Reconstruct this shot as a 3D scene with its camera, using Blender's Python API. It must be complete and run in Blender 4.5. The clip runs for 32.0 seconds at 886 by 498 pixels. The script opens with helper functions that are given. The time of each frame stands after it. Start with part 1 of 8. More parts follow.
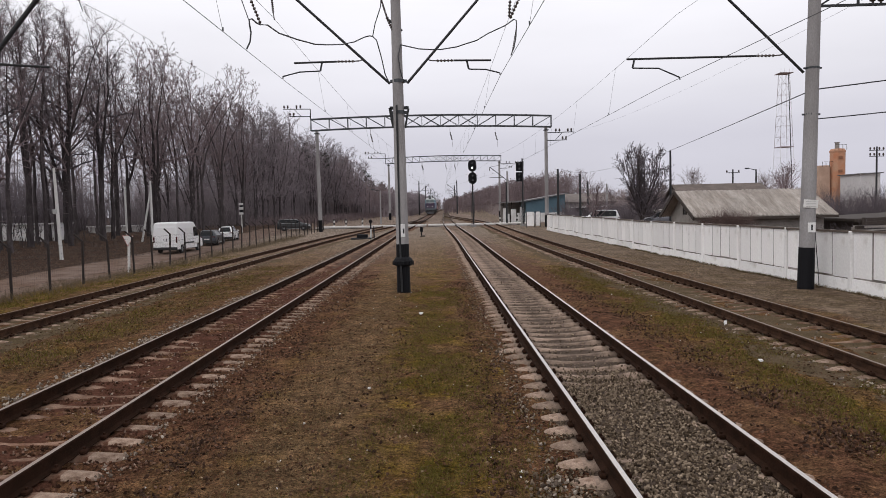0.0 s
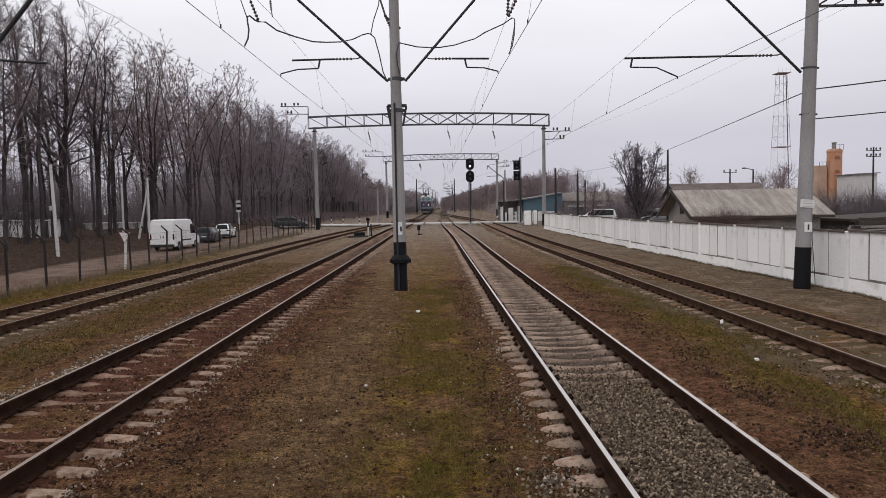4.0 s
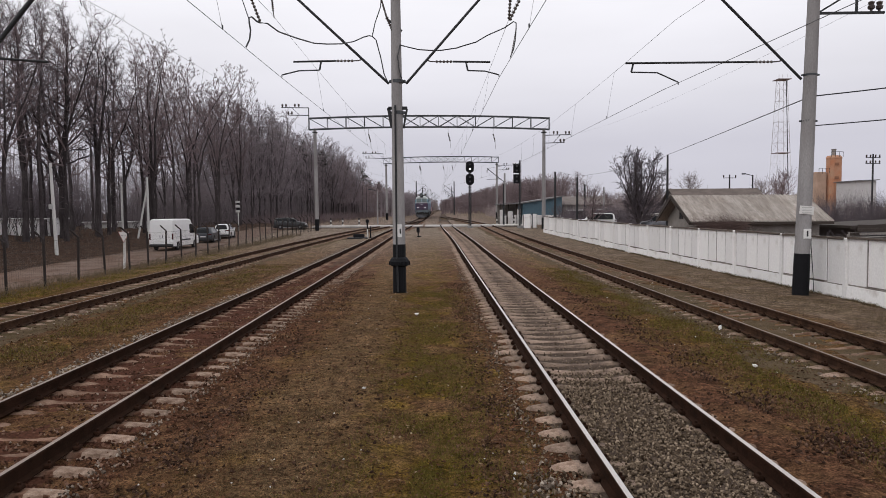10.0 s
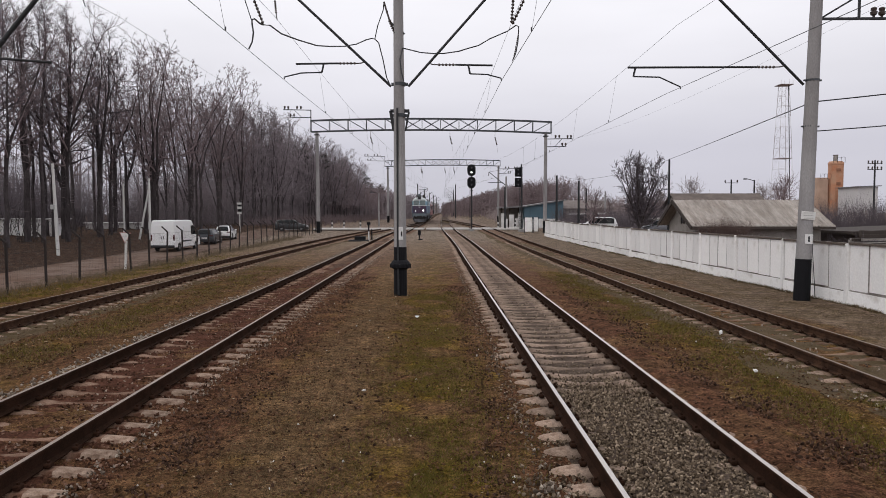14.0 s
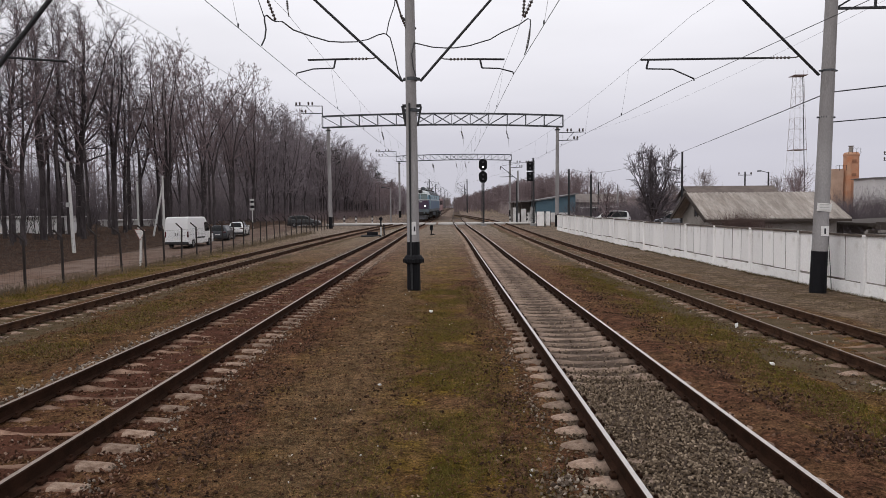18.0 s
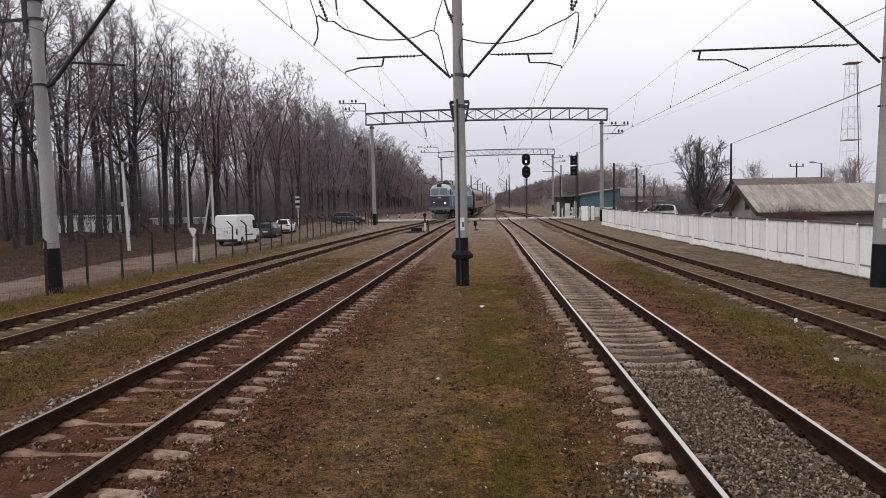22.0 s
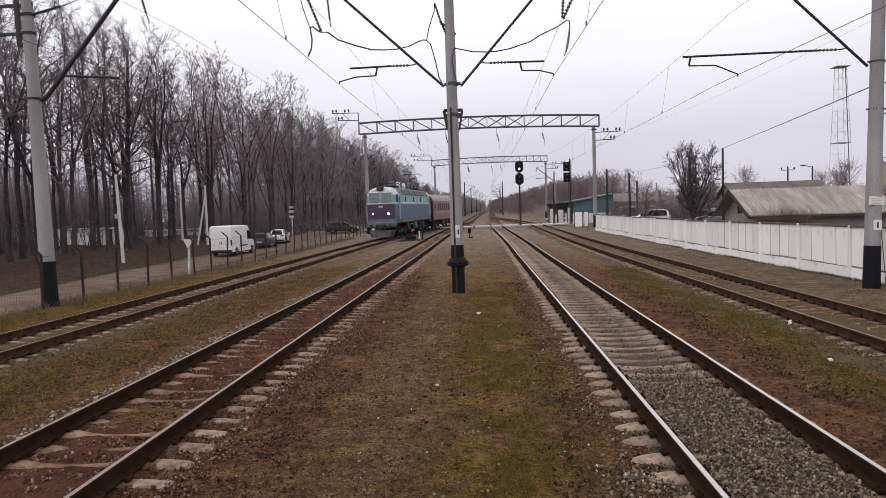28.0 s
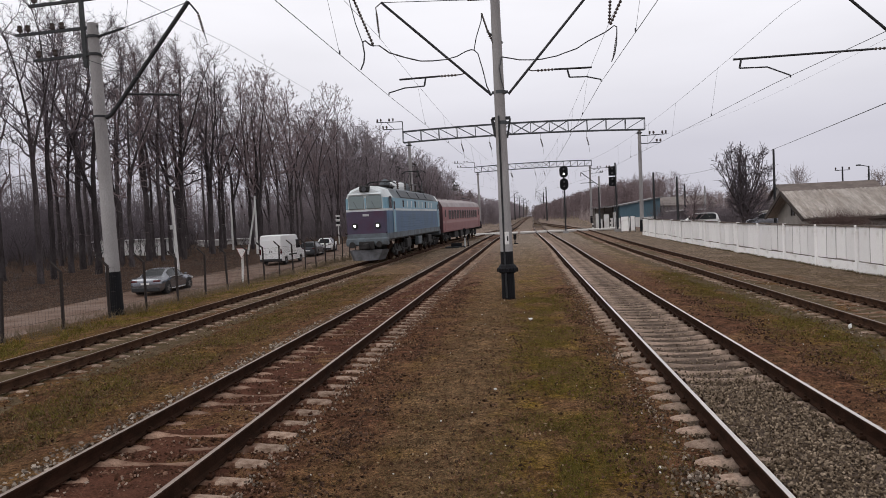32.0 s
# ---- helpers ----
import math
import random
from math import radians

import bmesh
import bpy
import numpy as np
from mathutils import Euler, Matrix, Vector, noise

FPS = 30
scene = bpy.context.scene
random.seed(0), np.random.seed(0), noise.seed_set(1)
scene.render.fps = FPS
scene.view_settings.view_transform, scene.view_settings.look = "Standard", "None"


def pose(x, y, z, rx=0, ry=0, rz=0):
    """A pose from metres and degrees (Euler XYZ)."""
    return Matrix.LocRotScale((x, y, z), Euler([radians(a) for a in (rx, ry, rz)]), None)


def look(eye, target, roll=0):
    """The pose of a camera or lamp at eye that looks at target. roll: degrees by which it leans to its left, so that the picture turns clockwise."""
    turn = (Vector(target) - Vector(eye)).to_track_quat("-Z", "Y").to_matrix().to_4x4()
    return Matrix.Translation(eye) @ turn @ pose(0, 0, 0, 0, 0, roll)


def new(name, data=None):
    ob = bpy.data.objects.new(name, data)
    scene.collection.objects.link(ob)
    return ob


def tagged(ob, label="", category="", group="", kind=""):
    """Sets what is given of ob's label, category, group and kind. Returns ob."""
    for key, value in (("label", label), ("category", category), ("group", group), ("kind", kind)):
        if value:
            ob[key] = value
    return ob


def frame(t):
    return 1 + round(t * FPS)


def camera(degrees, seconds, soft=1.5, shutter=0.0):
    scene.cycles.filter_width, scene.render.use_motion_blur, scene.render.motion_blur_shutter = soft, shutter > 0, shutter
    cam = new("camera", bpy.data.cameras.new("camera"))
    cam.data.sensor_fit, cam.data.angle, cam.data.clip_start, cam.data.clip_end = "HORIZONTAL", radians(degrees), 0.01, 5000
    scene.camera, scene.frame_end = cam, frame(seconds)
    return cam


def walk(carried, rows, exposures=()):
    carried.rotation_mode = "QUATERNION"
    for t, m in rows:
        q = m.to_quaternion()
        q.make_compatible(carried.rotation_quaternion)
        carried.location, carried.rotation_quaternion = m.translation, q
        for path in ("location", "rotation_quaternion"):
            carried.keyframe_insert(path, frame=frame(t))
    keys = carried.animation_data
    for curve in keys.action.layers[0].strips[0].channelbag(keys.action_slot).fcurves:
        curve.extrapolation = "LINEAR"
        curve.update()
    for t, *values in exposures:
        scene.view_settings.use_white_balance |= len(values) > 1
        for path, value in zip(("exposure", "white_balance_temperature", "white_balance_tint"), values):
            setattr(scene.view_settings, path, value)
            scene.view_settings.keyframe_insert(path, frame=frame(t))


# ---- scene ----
cam = camera(64.48, 32.0, soft=0.85)
PATH = [  # seconds, x, y, z, yaw, pitch, roll
    (0, 0.001, 0.016, 2.635, -0.42, -3.18, -1.29),
    (0.5, 0.006, 0.013, 2.637, -0.43, -3.06, -1.08),
    (1, -0.000, -0.006, 2.632, -0.48, -2.81, -1.12),
    (1.5, -0.001, -0.009, 2.629, -0.37, -2.86, -1.20),
    (2, 0.001, -0.005, 2.631, -0.48, -3.00, -1.20),
    (2.5, 0.003, 0.001, 2.634, -0.51, -3.13, -1.13),
    (3, 0.004, 0.005, 2.635, -0.57, -3.14, -1.11),
    (3.5, -0.001, 0.010, 2.628, -0.62, -3.32, -1.07),
    (5.5, 0.005, 0.006, 2.638, -0.64, -3.16, -0.98),
    (6, 0.002, -0.001, 2.640, -0.64, -2.96, -0.95),
    (6.5, -0.002, 0.001, 2.635, -0.52, -3.01, -0.94),
    (7, 0.001, 0.009, 2.627, -0.67, -3.24, -0.94),
    (7.5, 0.002, 0.001, 2.632, -0.71, -3.16, -0.72),
    (8, 0.005, 0.000, 2.636, -0.64, -2.93, -0.66),
    (8.5, -0.007, -0.001, 2.635, -0.79, -2.89, -0.58),
    (9, 0.000, 0.000, 2.633, -0.66, -2.88, -0.57),
    (9.5, -0.006, 0.003, 2.634, -0.66, -3.02, -0.43),
    (10, -0.004, 0.007, 2.639, -0.72, -3.12, -0.44),
    (10.5, -0.004, 0.003, 2.639, -0.79, -3.24, -0.33),
    (11, -0.003, -0.007, 2.633, -0.66, -3.12, -0.34),
    (11.5, -0.005, -0.008, 2.633, -0.55, -2.91, -0.27),
    (12, -0.008, -0.005, 2.631, -0.56, -2.88, -0.23),
    (12.5, -0.009, -0.010, 2.634, -0.44, -2.87, -0.19),
    (13, -0.005, -0.006, 2.630, -0.55, -2.95, -0.22),
    (13.5, -0.005, -0.002, 2.633, -0.62, -2.91, -0.15),
    (14, -0.002, 0.008, 2.634, -0.63, -2.87, -0.05),
    (14.5, -0.008, -0.001, 2.630, -0.60, -2.94, -0.06),
    (16.5, -0.003, 0.011, 2.628, -0.54, -3.28, 0.00),
    (17, -0.002, 0.004, 2.627, -0.46, -3.34, -0.09),
    (17.5, -0.014, -0.005, 2.633, -0.32, -3.14, -0.10),
    (18, -0.045, -0.008, 2.632, 0.33, -3.29, -0.50),
    (18.5, -0.104, -0.016, 2.639, 0.58, -3.09, -0.35),
    (19, -0.173, -0.050, 2.637, 1.06, -3.19, 0.14),
    (19.5, -0.233, -0.077, 2.637, 2.19, -3.51, 0.02),
    (20, -0.254, -0.111, 2.640, 1.89, -3.34, 0.12),
    (20.5, -0.276, -0.115, 2.638, 1.90, -3.04, 0.01),
    (21, -0.285, -0.116, 2.637, 3.00, -3.26, -0.31),
    (21.5, -0.274, -0.114, 2.637, 3.76, -3.35, -0.92),
    (22, -0.274, -0.108, 2.635, 3.73, -3.59, -1.07),
    (22.5, -0.271, -0.107, 2.631, 3.76, -3.50, -1.35),
    (23, -0.271, -0.102, 2.632, 3.63, -3.53, -1.80),
    (23.5, -0.267, -0.104, 2.632, 3.75, -3.70, -1.98),
    (24, -0.270, -0.105, 2.635, 4.22, -4.07, -1.75),
    (24.5, -0.271, -0.092, 2.639, 3.99, -3.91, -1.70),
    (25, -0.274, -0.090, 2.642, 3.97, -3.79, -1.63),
    (25.5, -0.271, -0.096, 2.640, 4.02, -3.64, -1.53),
    (27.5, -0.293, -0.126, 2.628, 4.14, -3.59, -2.53),
    (28, -0.314, -0.209, 2.629, 3.24, -2.95, -1.85),
    (28.5, -0.329, -0.320, 2.627, 4.38, -3.42, -3.77),
    (29, -0.366, -0.398, 2.635, 4.07, -2.80, -3.04),
    (29.5, -0.474, -0.435, 2.650, 5.09, -2.68, -2.37),
    (30, -0.506, -0.470, 2.659, 5.38, -2.13, -2.86),
    (30.5, -0.504, -0.500, 2.669, 5.80, -2.00, -3.36),
    (31, -0.512, -0.510, 2.666, 6.02, -2.53, -2.79),
    (31.5, -0.505, -0.505, 2.664, 6.43, -2.49, -2.63),
    (32, -0.505, -0.500, 2.664, 6.75, -2.28, -2.67),
]
walk(cam, [(t, pose(x, y, z, 0, 0, yaw) @ pose(0, 0, 0, 90 + pitch) @ pose(0, 0, 0, 0, 0, roll))
           for t, x, y, z, yaw, pitch, roll in PATH], exposures=[(0, 0.0), (2, -0.03), (3.5, -0.08), (6, -0.08), (9, -0.07), (12, -0.06), (18.5, -0.07), (21, 0.09), (25, 0.09), (28, 0.1), (30, 0.16), (31, 0.0), (32, -0.05)])

# ---- light: an overcast late-autumn sky, brighter overhead ----
world = bpy.data.worlds.new("overcast_sky")
scene.world = world
world.use_nodes = True
wn, wl = world.node_tree.nodes, world.node_tree.links
wn.clear()


def wnode(kind, **values):
    n = wn.new(kind)
    for k, v in values.items():
        n.inputs[k].default_value = v
    return n


sky = wn.new("ShaderNodeTexSky")
sky.sky_type = "NISHITA"
sky.sun_disc, sky.sun_elevation, sky.sun_rotation = False, radians(28), radians(150)
sky_grey = wnode("ShaderNodeHueSaturation", Saturation=0.10, Value=0.10)
wl.new(sky.outputs[0], sky_grey.inputs["Color"])
w_co = wn.new("ShaderNodeTexCoord")
w_xyz = wn.new("ShaderNodeSeparateXYZ")
wl.new(w_co.outputs["Generated"], w_xyz.inputs[0])
w_ramp = wn.new("ShaderNodeValToRGB")
e = w_ramp.color_ramp.elements
e[0].position, e[0].color = 0.0, (0.62, 0.61, 0.69, 1)
e[1].position, e[1].color = 1.0, (0.92, 0.92, 0.95, 1)
for at, c in ((0.09, (0.665, 0.655, 0.74, 1)), (0.17, (0.84, 0.83, 0.90, 1)), (0.27, (1.0, 0.99, 1.05, 1)), (0.5, (1.0, 0.99, 1.03, 1))):
    k = w_ramp.color_ramp.elements.new(at)
    k.color = c
wl.new(w_xyz.outputs["Z"], w_ramp.inputs[0])
w_noise = wnode("ShaderNodeTexNoise", Scale=2.2, Detail=4.0)
w_map = wnode("ShaderNodeMapping", Scale=(1, 1, 4))
wl.new(w_co.outputs["Generated"], w_map.inputs[0])
wl.new(w_map.outputs[0], w_noise.inputs["Vector"])
w_cloud = wnode("ShaderNodeMapRange", **{"From Min": 0.3, "From Max": 0.7, "To Min": 0.94, "To Max": 1.05})
wl.new(w_noise.outputs[0], w_cloud.inputs[0])
w_mul = wn.new("ShaderNodeVectorMath")
w_mul.operation = "SCALE"
wl.new(w_ramp.outputs[0], w_mul.inputs[0])
wl.new(w_cloud.outputs[0], w_mul.inputs["Scale"])
w_mix = wn.new("ShaderNodeMixRGB")
w_mix.inputs[0].default_value = 0.94
wl.new(sky_grey.outputs[0], w_mix.inputs[1])
wl.new(w_mul.outputs[0], w_mix.inputs[2])
w_bg = wnode("ShaderNodeBackground", Strength=1.0)
w_out = wn.new("ShaderNodeOutputWorld")
wl.new(w_mix.outputs[0], w_bg.inputs[0])
wl.new(w_bg.outputs[0], w_out.inputs[0])

sun = new("sun", bpy.data.lights.new("sun", "SUN"))
sun.data.energy, sun.data.angle, sun.data.color = 0.85, radians(40), (1.0, 0.97, 0.93)
sun.matrix_world = look((0, 0, 0), (0.6, 0.5, -0.8))


# ---- materials ----
MATS = {}


def mat(name, colour, rough=0.7, metal=0.0, vary=0.25, scale=6.0, fine=60.0, bump=0.15, second=None, spot=0.5, spec=0.4, sharp=0.15,
        stretch=(1, 1, 1), tint=0.0, world_co=False, glow=0.0, depth=0.02):
    """A node material: base colour broken up at two scales, an optional second colour in patches, and fine relief."""
    m = bpy.data.materials.new(name)
    m.use_nodes = True
    nt = m.node_tree
    N, L = nt.nodes, nt.links
    b = N["Principled BSDF"]
    b.inputs["Roughness"].default_value, b.inputs["Metallic"].default_value = rough, metal
    b.inputs["Specular IOR Level"].default_value = spec
    if world_co:
        co = N.new("ShaderNodeNewGeometry").outputs["Position"]
    else:
        co = N.new("ShaderNodeTexCoord").outputs["Object"]
    mp = N.new("ShaderNodeMapping")
    mp.inputs["Scale"].default_value = stretch
    L.new(co, mp.inputs[0])
    big, small = N.new("ShaderNodeTexNoise"), N.new("ShaderNodeTexNoise")
    for n, s in ((big, scale), (small, fine)):
        n.inputs["Scale"].default_value, n.inputs["Detail"].default_value = s, 5.0
        L.new(mp.outputs[0], n.inputs["Vector"])
    base = N.new("ShaderNodeMixRGB")
    base.inputs[1].default_value = (*colour, 1)
    base.inputs[2].default_value = (*(second or [c * 0.6 for c in colour]), 1)
    edge = N.new("ShaderNodeMapRange")
    edge.inputs["From Min"].default_value, edge.inputs["From Max"].default_value = spot - sharp, spot + sharp
    L.new(big.outputs[0], edge.inputs[0])
    if second:
        L.new(edge.outputs[0], base.inputs[0])
    else:
        lo = N.new("ShaderNodeMath")
        lo.operation = "MULTIPLY"
        lo.inputs[1].default_value = min(1, vary)
        L.new(edge.outputs[0], lo.inputs[0])
        L.new(lo.outputs[0], base.inputs[0])
    gain = N.new("ShaderNodeMapRange")
    gain.inputs["From Min"].default_value, gain.inputs["From Max"].default_value = 0.25, 0.75
    gain.inputs["To Min"].default_value, gain.inputs["To Max"].default_value = 1 - vary, 1 + vary
    L.new(small.outputs[0], gain.inputs[0])
    mul = N.new("ShaderNodeVectorMath")
    mul.operation = "SCALE"
    L.new(base.outputs[0], mul.inputs[0])
    L.new(gain.outputs[0], mul.inputs["Scale"])
    last = mul.outputs[0]
    if tint:
        info = N.new("ShaderNodeObjectInfo")
        r = N.new("ShaderNodeMapRange")
        r.inputs["To Min"].default_value, r.inputs["To Max"].default_value = 1 - tint, 1 + tint
        L.new(info.outputs["Random"], r.inputs[0])
        m2 = N.new("ShaderNodeVectorMath")
        m2.operation = "SCALE"
        L.new(last, m2.inputs[0])
        L.new(r.outputs[0], m2.inputs["Scale"])
        last = m2.outputs[0]
    L.new(last, b.inputs["Base Color"])
    if bump:
        bp = N.new("ShaderNodeBump")
        bp.inputs["Strength"].default_value, bp.inputs["Distance"].default_value = bump, depth
        L.new(small.outputs[0], bp.inputs["Height"])
        L.new(bp.outputs[0], b.inputs["Normal"])
    if glow:
        b.inputs["Emission Color"].default_value = (*colour, 1)
        b.inputs["Emission Strength"].default_value = glow
    MATS[name] = m
    return m


def glassy(name, colour, rough=0.05):
    m = mat(name, colour, rough, vary=0.05, bump=0, spec=0.8)
    return m


CONCRETE = mat("concrete", (0.34, 0.33, 0.32), 0.85, vary=0.22, scale=1.6, fine=45, bump=0.25, second=(0.24, 0.235, 0.23), tint=0.08)
POLE_CONCRETE = mat("pole_concrete", (0.325, 0.312, 0.312), 0.85, vary=0.18, scale=1.2, fine=50, bump=0.2, second=(0.225, 0.212, 0.212), stretch=(1, 1, 0.3), tint=0.05)
TAR = mat("black_paint", (0.007, 0.007, 0.009), 0.7, vary=0.3, scale=4, bump=0.2, spec=0.2)
STEEL = mat("painted_steel", (0.032, 0.033, 0.036), 0.6, 0.3, vary=0.35, scale=3, fine=30)
GALV = mat("galvanised_steel", (0.072, 0.077, 0.084), 0.55, 0.5, vary=0.3, scale=4, fine=40)
RUST_SIDING = mat("siding_rail_rust", (0.072, 0.038, 0.023), 0.9, 0.0, vary=0.35, scale=5, fine=70, bump=0.3, second=(0.032, 0.017, 0.011), spec=0.08)
RUST = mat("rusty_rail", (0.034, 0.016, 0.010), 0.9, 0.0, vary=0.35, scale=5, fine=70, bump=0.3, second=(0.020, 0.010, 0.006), spec=0.06)
POLISH = mat("polished_rail", (0.62, 0.58, 0.55), 0.32, 0.85, vary=0.15, scale=3, fine=30, stretch=(6, 0.6, 1), bump=0.05)
DULL = mat("dull_rail", (0.20, 0.145, 0.11), 0.5, 0.5, vary=0.3, scale=3, fine=40, stretch=(6, 0.6, 1), bump=0.05)
SLEEPER = mat("sleeper_concrete", (0.29, 0.205, 0.155), 0.9, vary=0.3, scale=3.0, fine=50, bump=0.4, second=(0.125, 0.070, 0.045), tint=0.22, spec=0.1)
SLEEPER_GREY = mat("sleeper_grey", (0.335, 0.246, 0.192), 0.9, vary=0.3, scale=4.0, fine=50, bump=0.4, second=(0.155, 0.113, 0.09), tint=0.22, spec=0.1)
SLEEPER_TIP = mat("chipped_sleeper_end", (0.335, 0.245, 0.19), 0.9, vary=0.3, scale=9.0, fine=60, bump=0.5, second=(0.17, 0.11, 0.08), tint=0.25, spec=0.1)
SLEEPER_RED = mat("sleeper_rusty", (0.29, 0.19, 0.14), 0.9, vary=0.3, scale=3.0, fine=50, bump=0.4, second=(0.10, 0.046, 0.028), tint=0.25, spec=0.1)
WHITEWASH = mat("whitewashed_concrete", (0.84, 0.825, 0.815), 0.85, vary=0.07, scale=1.6, fine=16, bump=0.3, second=(0.52, 0.48, 0.44), spot=0.64, sharp=0.12, tint=0.09)
GRIME = mat("grimy_concrete", (0.12, 0.095, 0.08), 0.9, vary=0.4, scale=6, fine=40)
WIRE = mat("wire_metal", (0.05, 0.05, 0.055), 0.5, 0.4, vary=0.1, bump=0)
PLATE_WHITE = mat("plate_white", (0.72, 0.71, 0.70), 0.6, vary=0.1)
PORCELAIN = mat("porcelain", (0.06, 0.045, 0.04), 0.25, vary=0.2, bump=0)


# ---- mesh building ----
class Mesh:
    """Collects vertices and faces for one part."""

    def __init__(self):
        self.v, self.f, self.mi, self.cur = [], [], [], 0

    def add(self, verts, faces):
        n = len(self.v)
        self.v.extend([tuple(p) for p in verts])
        self.f.extend([tuple(i + n for i in q) for q in faces])
        self.mi.extend([self.cur] * len(faces))
        return self

    def box(self, c, s, m=None, bevel=0.0):
        hx, hy, hz = s[0] / 2, s[1] / 2, s[2] / 2
        if not bevel:
            vs = [(x, y, z) for x in (-hx, hx) for y in (-hy, hy) for z in (-hz, hz)]
            fs = [(0, 1, 3, 2), (4, 6, 7, 5), (0, 4, 5, 1), (2, 3, 7, 6), (0, 2, 6, 4), (1, 5, 7, 3)]
        else:
            b = min(bevel, hx * 0.9, hy * 0.9, hz * 0.9)
            vs, idx = [], {}
            for sx in (-1, 1):
                for sy in (-1, 1):
                    for sz in (-1, 1):
                        for a in range(3):
                            d = [b, b, b]
                            d[a] = 0
                            idx[(sx, sy, sz, a)] = len(vs)
                            vs.append((sx * (hx - d[0]), sy * (hy - d[1]), sz * (hz - d[2])))
            fs = []
            for a in range(3):
                u, w = (a + 1) % 3, (a + 2) % 3
                for s0 in (-1, 1):
                    ring = []
                    for su, sw in ((-1, -1), (1, -1), (1, 1), (-1, 1)):
                        k = [0, 0, 0]
                        k[a], k[u], k[w] = s0, su, sw
                        ring.append(idx[(*k, a)])
                    fs.append(ring if s0 > 0 else ring[::-1])
                for su in (-1, 1):
                    for sw in (-1, 1):
                        k0, k1 = [0, 0, 0], [0, 0, 0]
                        k0[a], k0[u], k0[w] = -1, su, sw
                        k1[a], k1[u], k1[w] = 1, su, sw
                        q = [idx[(*k0, u)], idx[(*k1, u)], idx[(*k1, w)], idx[(*k0, w)]]
                        fs.append(q if su * sw > 0 else q[::-1])
            for sx in (-1, 1):
                for sy in (-1, 1):
                    for sz in (-1, 1):
                        q = [idx[(sx, sy, sz, a)] for a in range(3)]
                        fs.append(q if sx * sy * sz > 0 else q[::-1])
        M = Matrix.Translation(c) @ (m.to_4x4() if m else Matrix())
        return self.add([M @ Vector(p) for p in vs], fs)

    def tube(self, pts, radii, n=8, caps=True):
        """A round bar through pts, with one radius for each point."""
        pts = [Vector(p) for p in pts]
        if not hasattr(radii, "__len__"):
            radii = [radii] * len(pts)
        base = len(self.v)
        for i, p in enumerate(pts):
            d = (pts[min(i + 1, len(pts) - 1)] - pts[max(i - 1, 0)]).normalized()
            a = d.cross(Vector((0, 1, 0)) if abs(d.y) < 0.9 else Vector((1, 0, 0))).normalized()
            b = d.cross(a)
            for k in range(n):
                w = 2 * math.pi * k / n
                q = p + (a * math.cos(w) + b * math.sin(w)) * radii[i]
                self.v.append((q.x, q.y, q.z))
        for i in range(len(pts) - 1):
            for k in range(n):
                j = (k + 1) % n
                self.f.append((base + i * n + k, base + i * n + j, base + (i + 1) * n + j, base + (i + 1) * n + k))
                self.mi.append(self.cur)
        if caps:
            self.f.append(tuple(base + k for k in range(n))[::-1])
            self.f.append(tuple(base + (len(pts) - 1) * n + k for k in range(n)))
            self.mi.extend([self.cur] * 2)
        return self

    def bar(self, p0, p1, w, h=None):
        """A square bar from p0 to p1."""
        p0, p1 = Vector(p0), Vector(p1)
        d = p1 - p0
        q = d.to_track_quat("Y", "Z").to_matrix()
        return self.box((p0 + p1) / 2, (w, d.length, h or w), q)

    def prism(self, outline, lo, hi, axis="x"):
        """An outline in the plane across the axis, drawn out from lo to hi."""
        n = len(outline)
        def at(a, b, c):
            return {"x": (c, a, b), "y": (a, c, b), "z": (a, b, c)}[axis]
        vs = [at(a, b, lo) for a, b in outline] + [at(a, b, hi) for a, b in outline]
        fs = [tuple(range(n))[::-1], tuple(range(n, 2 * n))] + [(i, (i + 1) % n, n + (i + 1) % n, n + i) for i in range(n)]
        return self.add(vs, fs)

    def loft(self, rings, caps=True):
        n = len(rings[0])
        base = len(self.v)
        for r in rings:
            self.v.extend([tuple(p) for p in r])
        for i in range(len(rings) - 1):
            for k in range(n):
                j = (k + 1) % n
                self.f.append((base + i * n + k, base + i * n + j, base + (i + 1) * n + j, base + (i + 1) * n + k))
                self.mi.append(self.cur)
        if caps:
            self.f.append(tuple(base + k for k in range(n))[::-1])
            self.f.append(tuple(base + (len(rings) - 1) * n + k for k in range(n)))
            self.mi.extend([self.cur] * 2)
        return self

    def data(self, name, mats, smooth=False):
        me = bpy.data.meshes.new(name)
        me.from_pydata(self.v, [], self.f)
        for m in (mats if isinstance(mats, (list, tuple)) else [mats]):
            me.materials.append(m)
        if any(self.mi):
            me.polygons.foreach_set("material_index", self.mi)
        if smooth:
            me.polygons.foreach_set("use_smooth", [True] * len(me.polygons))
        me.update()
        return me


def part(name, mesh, mats, parent=None, label="", smooth=False, at=None):
    """Links a mesh as one object, under a thing or a part."""
    data = mesh.data(name, mats, smooth) if isinstance(mesh, Mesh) else mesh
    ob = new(name, data)
    if parent is not None:
        ob.parent = parent
    if at is not None:
        ob.matrix_basis = at
    if label:
        ob["label"] = label
    return ob


def thing(name, label, category, at=None, group="", kind=""):
    ob = new(name)
    ob.empty_display_size = 0.2
    if at is not None:
        ob.matrix_basis = at
    return tagged(ob, label, category, group, kind)


